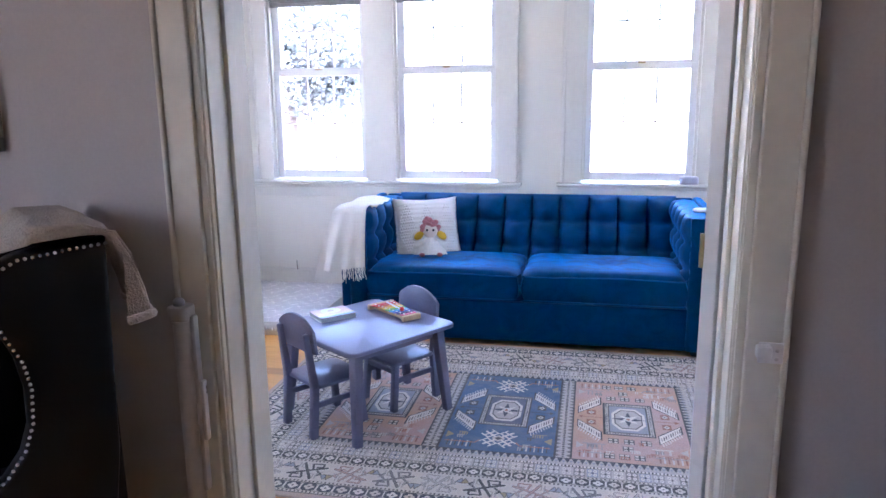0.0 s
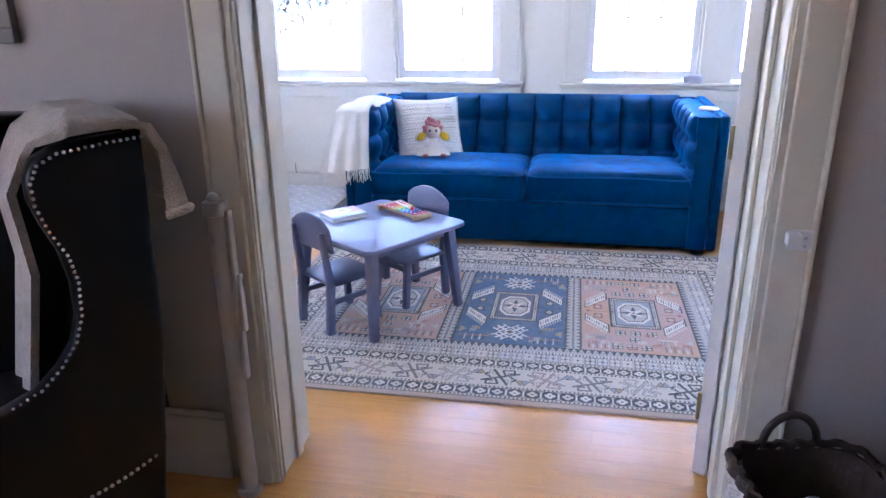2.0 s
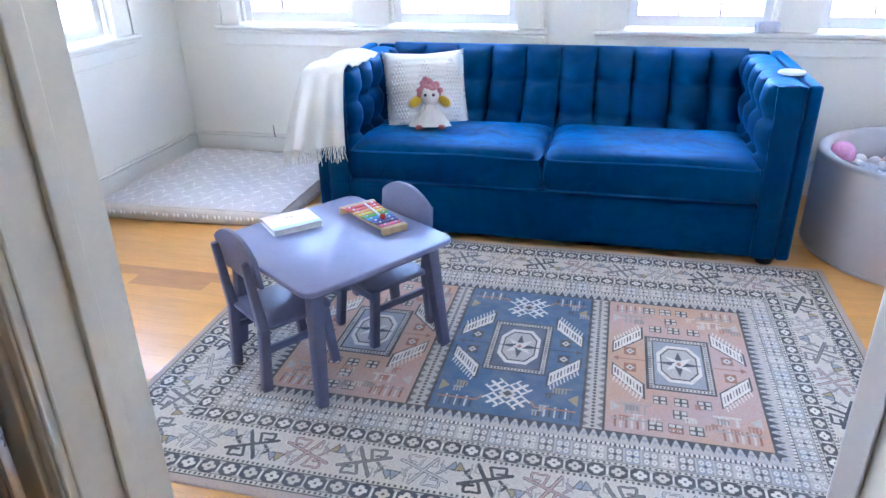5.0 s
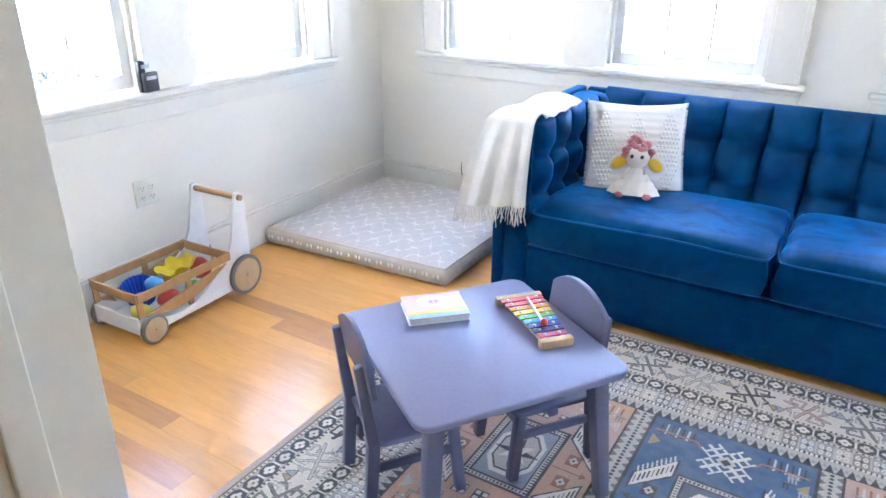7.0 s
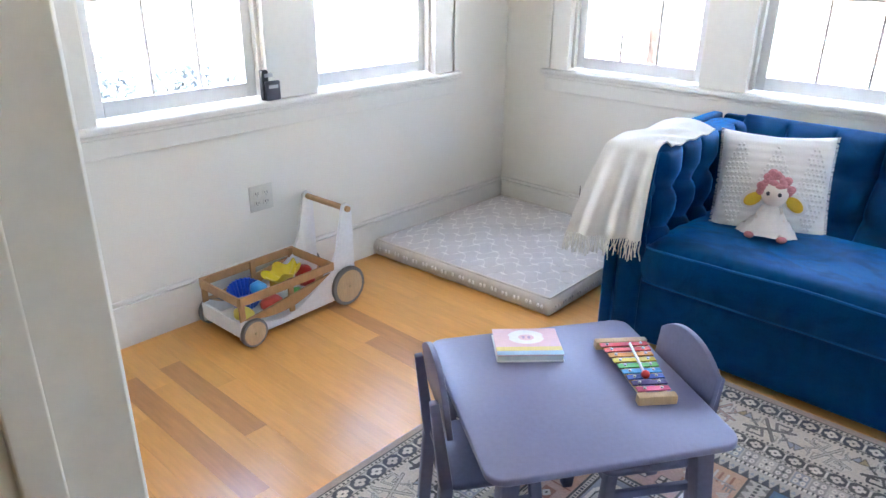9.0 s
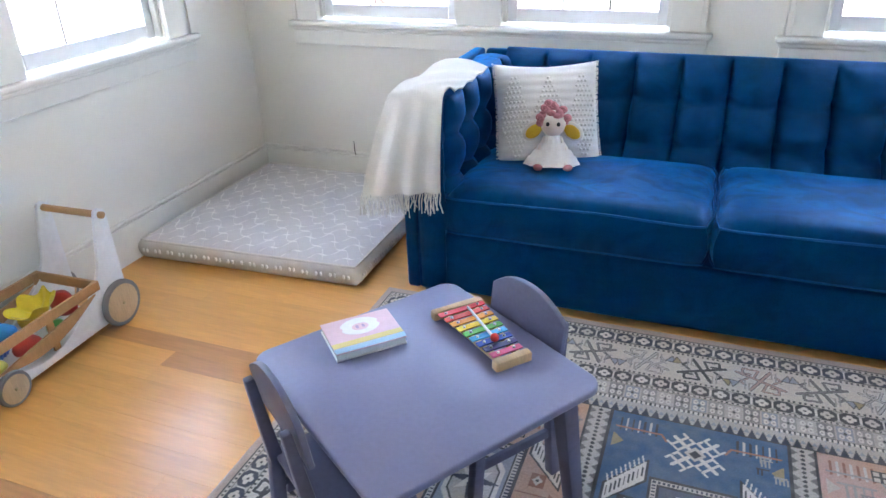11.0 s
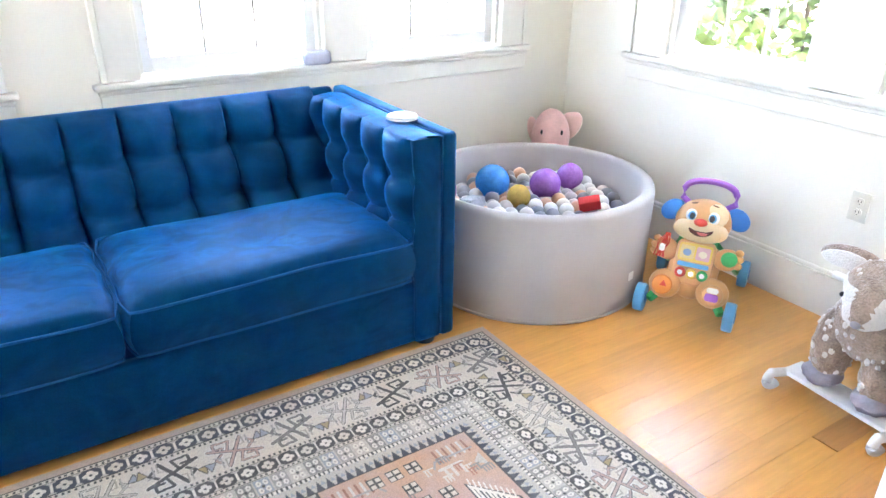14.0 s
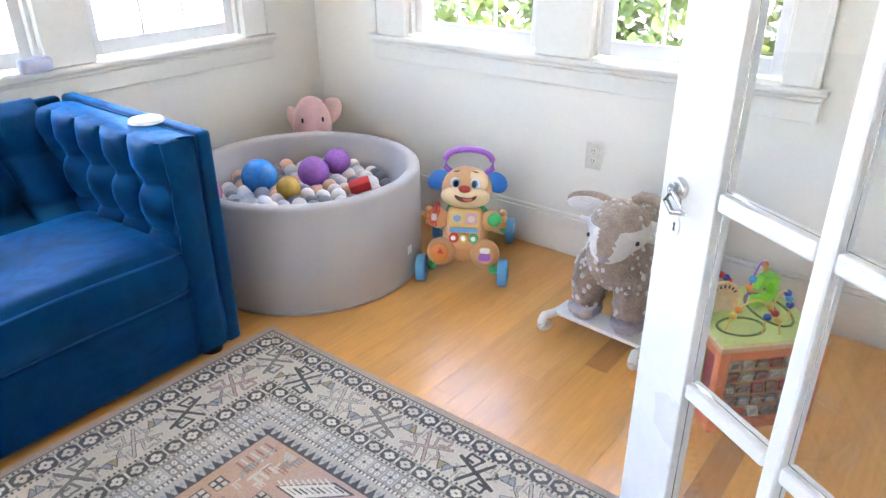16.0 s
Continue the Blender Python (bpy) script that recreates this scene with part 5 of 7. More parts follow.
cb = thing("cable", pose(1.16, 5.16, SILL + 0.001), "thin white cord beside the device on the sill", "cable")
part("cord", tube([(0.02 + 0.1 * -math.sin(q * 0.5) * 0.5 - q * 0.008, 0.012 * math.cos(q * 0.9), 0.004) for q in range(12)], 0.003, seg=6), M_WHITE, cb, smooth=60)
ph = thing("coaster", pose(1.225, 4.425, 0.812), "round white disc lying on the sofa arm", "coaster")
part("disc", cyl(0.058, 0.052, 0.012, 36, bev=0.003), M_WHITE, ph, smooth=40)
# telephone wire stub at the baseboard
wb = thing("wire_stub", pose(-1.62, NY - 0.03, 0.198), "thin dark wire stub standing above the baseboard", "cable")
part("wire", tube([(0, 0.018, -0.02), (0, 0.010, 0.01), (0.001, 0.008, 0.045), (-0.002, 0.010, 0.062)], 0.0028, seg=6), flat("brown wire", (0.10, 0.07, 0.05)), wb)

# ---- ball pit ----
PX, PY, PR, PH = 1.925, 4.507, 0.500, 0.462
pit = thing("ball_pit", pose(PX, PY, 0), "round pale grey fabric ball pit full of balls", "ball pit")
prof = [(PR - 0.010, 0.002), (PR, 0.012), (PR, PH - 0.022), (PR - 0.008, PH - 0.006), (PR - 0.027, PH), (PR - 0.046, PH - 0.006), (PR - 0.054, PH - 0.022), (PR - 0.054, 0.030)]


def ring(u, v):
    a = u * math.tau
    t = v * (len(prof) - 1)
    i = min(int(t), len(prof) - 2)
    r_, z = (prof[i][k_] + (prof[i + 1][k_] - prof[i][k_]) * (t - i) for k_ in (0, 1))
    r_ += 0.0015 * math.sin(a * 17) * (1 if 0 < v < 1 else 0)
    return (r_ * math.cos(a), r_ * math.sin(a), z)


part("wall", sheet(ring, 96, (len(prof) - 1) * 2, close_u=True), M_FELT, pit, smooth=60)
part("bottom", cyl(PR - 0.05, PR - 0.05, 0.026, 64, m=pose(0, 0, 0.003)), M_FELT, pit)
part("zip_seam", tube([((PR + 0.001) * math.cos(a), (PR + 0.001) * math.sin(a), 0.020) for a in np.linspace(0, math.tau, 97)[:-1]], 0.003, seg=6, closed=True), M_FELT, pit)
ta = math.atan2(-0.66, -0.23) + 0.56
part("tag", box(-0.016, 0.016, -0.0012, 0.0012, -0.018, 0.018), M_WHITE, pit, "small white sewn tag", m=pose((PR + 0.006) * math.cos(ta), (PR + 0.006) * math.sin(ta), 0.155, 0, 0, math.degrees(ta) + 90))
BALLS = [paint(n, c, 0.35) for n, c in (("white ball plastic", (0.74, 0.73, 0.72)), ("grey ball plastic", (0.20, 0.21, 0.24)), ("light grey ball plastic", (0.48, 0.48, 0.50)), ("peach ball plastic", (0.70, 0.42, 0.28)), ("pearl ball plastic", (0.70, 0.64, 0.60)))]
BLAB = ("white", "dark grey", "light grey", "peach", "pearl")
bmesh_balls = []
for mt_ in BALLS:
    bmesh_balls.append(mesh_of(ball(0.033, u=16, v=10), "play_ball", mt_, 60))
rng = random.Random(12)
n = 0
for lay, zc in enumerate((0.275, 0.320)):
    for i in range(-7, 8):
        for j in range(-8, 9):
            x = (i + 0.5 * (j % 2) + 0.25 * lay) * 0.068 + rng.uniform(-0.006, 0.006)
            y = (j + 0.5 * lay) * 0.060 + rng.uniform(-0.006, 0.006)
            if math.hypot(x, y) < PR - 0.092 and (lay == 1 or math.hypot(x, y) > 0.30):
                c_ = rng.choices(range(5), (2.2, 4, 1.4, 2.4, 1.8))[0]
                ob = new("play_ball", bmesh_balls[c_])
                ob.matrix_basis = pose(PX + x, PY + y, zc + rng.uniform(-0.010, 0.012))
                tagged(ob, BLAB[c_] + " plastic ball in the ball pit", "ball", "balls in the ball pit")
part("filling", cyl(PR - 0.056, PR - 0.056, 0.245, 48, m=pose(0, 0, 0.028)), BALLS[1], pit, "hidden lower balls")


def big_ball(x, y, z, r, c, lab):
    return solo("glitter_ball", ball(r, u=28, v=18), mat("glitter vinyl", c, 0.22, var=0.18, scale=60, grain=400, bump=0.1), lab, "ball", pose(x, y, z), smooth=60)


big_ball(1.850, 4.712, 0.378, 0.078, (0.03, 0.28, 0.72), "shiny blue glitter ball in the ball pit")
big_ball(2.035, 4.565, 0.378, 0.070, (0.36, 0.14, 0.54), "shiny purple glitter ball in the ball pit")
big_ball(2.190, 4.575, 0.384, 0.061, (0.38, 0.15, 0.56), "second shiny purple glitter ball in the ball pit")
big_ball(1.862, 4.535, 0.362, 0.052, (0.55, 0.36, 0.06), "shiny golden yellow ball in the ball pit")
big_ball(1.570, 4.690, 0.395, 0.060, (0.72, 0.30, 0.48), "shiny pink glitter ball in the ball pit")
big_ball(1.545, 4.560, 0.365, 0.036, (0.05, 0.42, 0.12), "bright green ball in the ball pit")
solo("soft_block", box(-0.045, 0.045, -0.030, 0.030, -0.022, 0.022, 0.006), paint("red cloth", (0.55, 0.03, 0.03), 0.7), "small red soft block on the balls", "toy block", pose(2.060, 4.305, 0.366, 10, -14, -40), smooth=40)
solo("soft_block", box(-0.055, 0.055, -0.035, 0.035, -0.028, 0.028, 0.008), mat("grey speckled cloth", (0.40, 0.42, 0.46), 0.8, var=0.25, scale=60, grain=200), "grey speckled soft block on the balls", "toy block", pose(1.628, 4.555, 0.368, -8, 6, 20), smooth=40)

# ---- pink plush behind the pit ----
M_PLUSH = mat("pink plush", (0.86, 0.53, 0.50), 0.95, var=0.12, scale=18, grain=220, bump=0.7, dist=0.004, sheen=0.4, spec=0.2)
M_PLUSHL = mat("pale pink plush", (0.87, 0.58, 0.54), 0.95, var=0.1, scale=18, grain=220, bump=0.7, dist=0.004, sheen=0.3, spec=0.2)
el = thing("plush_elephant", pose(2.432, 4.985, 0, 0, 0, -38), "soft pink plush elephant sitting behind the ball pit", "plush toy")
part("body", egg(0, 0.02, 0.16, 0.135, 0.120, 0.165), M_PLUSH, el, smooth=80)
part("head", egg(-0.012, -0.035, 0.440, 0.098, 0.095, 0.150), M_PLUSH, el, smooth=80)
bm = egg(0.082, -0.015, 0.500, 0.062, 0.020, 0.072, rot=(0, 24, -14))
for v in bm.verts:
    v.co.z += 0.35 * max(0, v.co.x - 0.09)
part("ear", bm, M_PLUSHL, el, "floppy pale pink ear", smooth=80)
part("ear", egg(-0.100, 0.0, 0.470, 0.030, 0.022, 0.070, rot=(0, -14, 14)), M_PLUSHL, el, "floppy pale pink ear", smooth=80)
for s in (-1, 1):
    part("eye", egg(-0.012 + s * 0.050, -0.112, 0.488, 0.006, 0.006, 0.013), M_DOLL_EYE, el, smooth=60)
    part("leg", egg(s * 0.10, -0.11, 0.062, 0.055, 0.10, 0.060), M_PLUSH, el, smooth=80)
part("trunk", tube([(0, -0.122, 0.42), (0, -0.165, 0.38), (0, -0.175, 0.31), (0.01, -0.19, 0.27)], 0.032, seg=12), M_PLUSH, el, smooth=80)

# ---- puppy walker ----
M_DOG = paint("tan toy plastic", (0.66, 0.36, 0.16), 0.35)
M_DOGL = paint("cream toy plastic", (0.80, 0.62, 0.38), 0.35)
M_TBLUE = paint("blue toy plastic", (0.02, 0.20, 0.60), 0.35)
M_TLB = paint("light blue toy plastic", (0.10, 0.36, 0.65), 0.35)
M_TGREEN = paint("green toy plastic", (0.05, 0.46, 0.14), 0.35)
M_TPURP = paint("purple toy plastic", (0.34, 0.12, 0.55), 0.35)
M_TRED = paint("red toy plastic", (0.58, 0.05, 0.03), 0.35)
M_TYEL = paint("yellow toy plastic", (0.72, 0.50, 0.10), 0.35)
M_TORANGE = paint("orange toy plastic", (0.72, 0.26, 0.05), 0.35)
wk = thing("walker_toy", pose(2.170, 3.842, 0, 0, 0, -61.0), "puppy-shaped baby walker in tan, blue and green plastic", "baby walker")
lean = pose(0, 0.055, 0.068, -20, 0, 0)
# the panel leans back; local z runs up it, local -y faces out
part("body", egg(0, 0.004, 0.135, 0.098, 0.042, 0.135), M_DOG, wk, smooth=80, m=lean)
part("chest_plate", slab(rounded(0.150, 0.180, 0.030), -0.012, 0.012, 0.006, m=lean @ pose(0, -0.030, 0.150, 90, 0, 0)), M_DOG, wk, smooth=50)
part("head", egg(0, -0.010, 0.318, 0.108, 0.066, 0.090), M_DOG, wk, smooth=80, m=lean)
part("muzzle", egg(0, -0.046, 0.282, 0.104, 0.046, 0.050), M_DOGL, wk, smooth=80, m=lean)
part("face_patch", egg(0.046, -0.048, 0.345, 0.046, 0.024, 0.048), M_DOGL, wk, smooth=80, m=lean)
part("nose", egg(0, -0.092, 0.312, 0.026, 0.014, 0.016), M_TRED, wk, smooth=80, m=lean)
smile = [(0.046 * math.cos(math.pi + math.pi * q / 14), 0.030 * math.sin(math.pi + math.pi * q / 14)) for q in range(15)]
mouth = part("mouth", slab(smile + [(0.020, -0.010), (-0.020, -0.010)], -0.003, 0.003, m=lean @ pose(0.006, -0.094, 0.288, 100, 0, 8)), flat("dark brown print", (0.10, 0.02, 0.015)), wk)
part("tongue", slab([(0.020 * math.cos(math.pi + math.pi * q / 10), 0.012 * math.sin(math.pi + math.pi * q / 10)) for q in range(11)], -0.0035, 0.0035, m=lean @ pose(0.014, -0.0945, 0.274, 100, 0, 8)), paint("coral print", (0.70, 0.16, 0.14)), mouth)
for s in (-1, 1):
    e = part("eye", egg(s * 0.042, -0.070, 0.336, 0.021, 0.008, 0.024), M_WHITE, wk, smooth=80, m=lean)
    part("iris", egg(s * 0.039, -0.0765, 0.334, 0.0145, 0.005, 0.017), M_TLB, e, smooth=80)
    part("pupil", egg(s * 0.037, -0.0805, 0.333, 0.010, 0.003, 0.013), M_DOLL_EYE, e, smooth=80)
    part("eyebrow", egg(s * 0.040, -0.062, 0.384, 0.014, 0.005, 0.003, rot=(0, s * 12, 0)), flat("brown print", (0.15, 0.06, 0.02)), wk, smooth=80, m=lean)
    part("ear", egg(s * 0.124, 0.0, 0.345, 0.050, 0.022, 0.040, rot=(0, s * 38, 0)), M_TBLUE, wk, "blue ear", smooth=80, m=lean)
    arm = part("arm", egg(s * 0.115, -0.018, 0.185, 0.050, 0.032, 0.044, rot=(0, s * -15, 0)), M_DOG, wk, smooth=80, m=lean)
    for k_ in range(3):
        a = radians(-35 + 45 * k_)
        part("paw_toe", egg(s * (0.150 + 0.012 * math.cos(a)), -0.020, 0.190 + 0.036 * math.sin(a), 0.017, 0.018, 0.015, u=12, v=8), M_DOG, arm, smooth=80)
    if s > 0:
        part("knob", egg(0.126, -0.044, 0.190, 0.031, 0.016, 0.030), M_TGREEN, arm, "green light-up knob", smooth=60)
    else:
        part("knob", slab(rounded(0.022, 0.030, 0.008), -0.002, 0.002, m=pose(-0.128, -0.050, 0.188, 90, 0, 0)), M_WHITE, arm, "white printed patch")
    leg = part("leg", egg(s * 0.092, -0.034, 0.046, 0.062, 0.046, 0.060), M_DOG, wk, smooth=80, m=lean)
    dial = part("paw_dial", cyl(0.042, 0.038, 0.016, 24, bev=0.003, m=pose(s * 0.096, -0.068, 0.044, 96, 0, 0)), M_DOG if s > 0 else M_TORANGE, leg, smooth=40)
    if s > 0:
        part("print", slab(rounded(0.050, 0.030, 0.010), -0.002, 0.002, m=pose(0.096, -0.086, 0.034, 96, 0, 0)), M_TPURP, leg, "purple slider")
        part("print", slab(rounded(0.044, 0.022, 0.010), -0.002, 0.002, m=pose(0.096, -0.084, 0.062, 96, 0, 0)), M_WHITE, leg)
    else:
        part("print", slab([(-0.014, -0.010), (0.014, -0.010), (0, 0.014)], -0.002, 0.002, m=pose(-0.090, -0.086, 0.050, 96, 0, 0)), M_TRED, leg, "red triangle print")
    part("fork", bar((s * 0.100, 0.06, 0.09), (s * 0.140, 0.0, 0.058), 0.030, 0.030, bev=0.006), M_TGREEN, wk, smooth=40)
    part("rear_frame", bar((s * 0.060, 0.12, 0.30), (s * 0.150, 0.41, 0.062), 0.028, 0.022, bev=0.005), M_TGREEN, wk, smooth=40)
    for y in (0.0, 0.43):
        w = part("wheel", cyl(0.058, 0.058, 0.040, 28, bev=0.007, m=pose(s * 0.172 - 0.020, y, 0.058, 0, 90, 0)), M_TLB, wk, "light blue wheel", smooth=40)
        part("hub", cyl(0.022, 0.022, 0.046, 16, m=pose(s * 0.172 - 0.023, y, 0.058, 0, 90, 0)), M_TBLUE, w)
part("handle", tube([(-0.060, 0.215, 0.405)] + [(0.102 * math.cos(a), 0.225, 0.435 + 0.080 * abs(math.sin(a)) ** 0.5) for a in np.linspace(math.pi, 0, 15)] + [(0.060, 0.215, 0.405)], 0.013, seg=10), M_TPURP, wk, "purple carrying handle", smooth=70)
pn = part("panel", slab(rounded(0.128, 0.072, 0.012), -0.003, 0.003, 0.001, m=lean @ pose(0, -0.046, 0.190, 90, 0, 0)), M_TYEL, wk, "yellow printed panel")
for s in (-1, 1):
    part("page", slab(rounded(0.052, 0.052, 0.006), -0.002, 0.002, m=lean @ pose(s * 0.030, -0.0505, 0.190, 90, 0, 0)), paint("amber print" if s < 0 else "rose print", (0.66, 0.52, 0.22) if s < 0 else (0.62, 0.36, 0.40)), pn)
    part("print", slab([(0.016 * math.cos(q * math.tau / 12), 0.014 * math.sin(q * math.tau / 12)) for q in range(12)], -0.001, 0.001, m=lean @ pose(s * 0.030, -0.0537, 0.188, 90, 0, 0)), paint("blue print" if s < 0 else "cream print", (0.20, 0.30, 0.50) if s < 0 else (0.70, 0.60, 0.45)), pn)
part("strip", slab(rounded(0.120, 0.018, 0.006), -0.003, 0.003, m=lean @ pose(0, -0.046, 0.140, 90, 0, 0)), M_TLB, wk)
for i, mt_ in enumerate((M_TRED, M_TYEL, M_TGREEN)):
    bt = part("button", cyl(0.022, 0.020, 0.012, 20, bev=0.003, m=lean @ pose((i - 1) * 0.042, -0.0415, 0.105, 90, 0, 0)), mt_, wk, smooth=40)
    part("print", cyl(0.010, 0.010, 0.002, 12, m=lean @ pose((i - 1) * 0.042, -0.054, 0.105, 90, 0, 0)), M_WHITE, bt)
bm = bmesh.new()
rngp = random.Random(6)
for i in range(14):
    p = Vector((-0.115 + rngp.uniform(-0.012, 0.012), -0.04, 0.25))
    tube([lean @ p, lean @ (p + Vector((rngp.uniform(-0.03, 0.01), -0.01, -0.04))), lean @ (p + Vector((rngp.uniform(-0.05, 0.0), -0.01, -0.10)))], 0.002, bm, seg=5)
part("tassel", bm, M_TRED, wk, "red fringe of ribbon")

# ---- rocking deer ----
M_FUR = mat("grey brown fur", (0.46, 0.35, 0.28), 0.95, var=0.3, scale=30, grain=180, bump=1.0, dist=0.008, sheen=0.4, spec=0.2)
M_FURW = mat("white fur", (0.74, 0.71, 0.68), 0.95, var=0.08, scale=30, grain=180, bump=0.9, dist=0.006, sheen=0.4, spec=0.2)
M_HOOF = mat("lilac grey felt", (0.40, 0.37, 0.42), 0.9, var=0.1, scale=20, grain=200, bump=0.4)
dr = thing("rocking_deer", pose(2.095, 3.168, 0, 0, 0, -95) @ Matrix.Scale(1.09, 4), "grey brown spotted plush rocking deer on white runners", "rocking toy")
for s in (-1, 1):
    pts = [(s * 0.170, -0.075 + 0.72 * t, 0.045 * (2 * t - 1) ** 2 * 1.2 + 0.020) for t in np.linspace(0, 1, 24)]
    curl = [radians(122 - 13 * k_) for k_ in range(14)]
    bm = tube([(s * 0.170, -0.060 - 0.030 * math.cos(a), 0.050 - 0.024 * math.sin(a)) for a in curl] + pts, 0.0145, seg=10)
    part("runner", bm, M_WHITE, dr, "white painted curved runner", smooth=40)
part("platform", box(-0.176, 0.176, -0.020, 0.075, 0.055, 0.070, 0.004), M_WHITE, dr)
part("platform", box(-0.176, 0.176, 0.430, 0.520, 0.055, 0.070, 0.004), M_WHITE, dr)


def fur(name, *shapes, material=M_FUR, label="", seed=0):
    """A furry lump: joined eggs with a tufted surface."""
    bm = bmesh.new()
    for sh in shapes:
        egg(*sh, bm=bm, u=44, v=30)
    for v in bm.verts:
        d = noise.noise_vector(v.co * 52 + Vector((seed, 0, 0)))
        v.co += d * 0.007
    return part(name, bm, material, dr, label, smooth=80)


fur("body", (0, 0.270, 0.300, 0.115, 0.235, 0.125), (0, 0.080, 0.300, 0.105, 0.110, 0.120))
fur("neck", (0, 0.045, 0.380, 0.080, 0.085, 0.110), seed=2)
for s in (-1, 1):
    for y in (0.045, 0.455):
        fur("leg", (s * 0.078, y, 0.195, 0.058, 0.062, 0.125), seed=3 + s)
        fur("hoof", (s * 0.080, y - 0.012, 0.098, 0.055, 0.062, 0.032), material=M_HOOF, label="lilac grey felt hoof", seed=5)
HC = Vector((0.040, -0.010, 0.448))
MZ = Vector((0.20, -0.90, -0.30)).normalized()
ML = MZ.cross(Vector((0, 0, 1))).normalized()
MU = ML.cross(MZ)


def head_point(d, grow=0.0):
    f = max(-1.0, min(1.0, d.dot(MZ)))
    r = 1 / math.sqrt((d.x / 0.092) ** 2 + (d.y / 0.090) ** 2 + (d.z / 0.076) ** 2)
    r += 0.070 * math.exp(-(math.acos(f) / 0.55) ** 2) + grow
    return HC + d * r + noise.noise_vector((HC + d * r) * 42) * 0.004


def is_mask(d):
    f, l_, h_ = d.dot(MZ), abs(d.dot(ML)), d.dot(MU)
    if f < -0.05 or h_ > 0.50 - 0.20 * (1 - f):
        return False
    return l_ > 0.08 + 0.34 * max(0, h_ + 0.05) or h_ < -0.20


for nm, mt_, lab, mask in (("head", M_FUR, "", False), ("face_mask", M_FURW, "white furry muzzle and cheeks", True)):
    bm = bmesh.new()
    bmesh.ops.create_icosphere(bm, subdivisions=5, radius=1)
    if mask:
        bmesh.ops.delete(bm, geom=[f for f in bm.faces if not is_mask(f.calc_center_median().normalized())], context="FACES")
    for v in bm.verts:
        v.co = head_point(v.co.normalized(), 0.004 if mask else 0.0)
    part(nm, bm, mt_, dr, lab, smooth=80)
for s in (-1, 1):
    d = (MZ * 0.66 + ML * 0.62 * s + MU * 0.06).normalized()
    e = head_point(d, 0.005)
    part("eye", egg(e.x, e.y, e.z, 0.0075, 0.0075, 0.0075, u=12, v=8), M_DOLL_EYE, dr, smooth=80)
    bm = egg(HC.x + s * 0.130, 0.030, 0.464 - s * 0.012, 0.092, 0.020, 0.036, rot=(0, 4 + 12 * s, 0))
    part("ear", bm, M_FUR, dr, "", smooth=80)
    bm = egg(HC.x + s * 0.135, 0.014, 0.459 - s * 0.013, 0.074, 0.010, 0.026, rot=(0, 4 + 12 * s, 0))
    part("inner_ear", bm, M_FURW, dr, "white ear lining", smooth=80)
n_ = head_point(MZ, 0.002)
part("nose", egg(n_.x, n_.y, n_.z, 0.013, 0.010, 0.010), M_HOOF, dr, smooth=80)
part("topknot", tube([(0.055, 0.03, 0.515), (0.075, 0.04, 0.532), (0.105, 0.05, 0.530), (0.13, 0.05, 0.512), (0.135, 0.05, 0.49)], 0.019, seg=10), M_FUR, dr, "furry topknot", smooth=80)
part("handle", rod((-0.13, 0.04, 0.405), (0.13, 0.04, 0.405), 0.011, seg=14), M_WHITE, dr, "white hand grip", smooth=40)
bm = bmesh.new()
rngp = random.Random(5)
SPOTTED = (((0, 0.270, 0.300), (0.115, 0.235, 0.125), 120), ((0, 0.080, 0.300), (0.105, 0.110, 0.120), 120), ((-0.078, 0.045, 0.195), (0.058, 0.062, 0.125), 70),
           ((0.078, 0.045, 0.195), (0.058, 0.062, 0.125), 70), ((0, 0.045, 0.380), (0.080, 0.085, 0.110), 40), (tuple(HC), (0.092, 0.090, 0.076), 40))
for c_, r_, n_ in SPOTTED:
    for i in range(n_):
        d = Vector((rngp.gauss(0, 1), rngp.gauss(0, 1), rngp.gauss(0, 1))).normalized()
        p = Vector((c_[0] + d.x * r_[0], c_[1] + d.y * r_[1], c_[2] + d.z * r_[2]))
        if p.z < 0.12 or (c_ == tuple(HC) and is_mask(d)):
            continue
        k_ = rngp.uniform(0.005, 0.010)
        q = d.to_track_quat("Z", "Y").to_matrix().to_4x4()
        bmesh.ops.create_icosphere(bm, subdivisions=1, radius=1, matrix=Matrix.Translation(p) @ q @ Matrix.Diagonal((k_, k_ * 1.3, 0.006, 1)))
part("spots", bm, M_FURW, dr, "white fur spots", smooth=80)["kind"] = "stuff"

# ---- activity cube ----
M_CORAL = paint("coral painted wood", (0.66, 0.19, 0.08), 0.4)
M_MAROON = paint("maroon painted wood", (0.30, 0.05, 0.06), 0.4)
M_LIME = paint("lime painted wood", (0.42, 0.50, 0.14), 0.4)
M_APPLE = paint("apple green plastic", (0.22, 0.62, 0.03), 0.35)
M_OLIVE = paint("dark green line", (0.10, 0.14, 0.03), 0.5)
cu = thing("activity_cube", pose(2.085, 2.690, 0, 0, 0, -44), "wooden activity cube with beads and picture tiles", "activity toy")
S_ = 0.15
for sx in (-1, 1):
    for sy in (-1, 1):
        part("corner_post", box(sx * S_ - 0.016, sx * S_ + 0.016, sy * S_ - 0.016, sy * S_ + 0.016, 0.0, 0.285, 0.004), M_CORAL, cu, smooth=40)
part("top", box(-S_ - 0.020, S_ + 0.020, -S_ - 0.020, S_ + 0.020, 0.2855, 0.305, 0.005), M_WOOD, cu, smooth=40)
part("top_print", box(-S_ - 0.012, S_ + 0.012, -S_ - 0.012, S_ + 0.012, 0.3055, 0.3075, 0.001), M_LIME, cu, "lime green printed top")
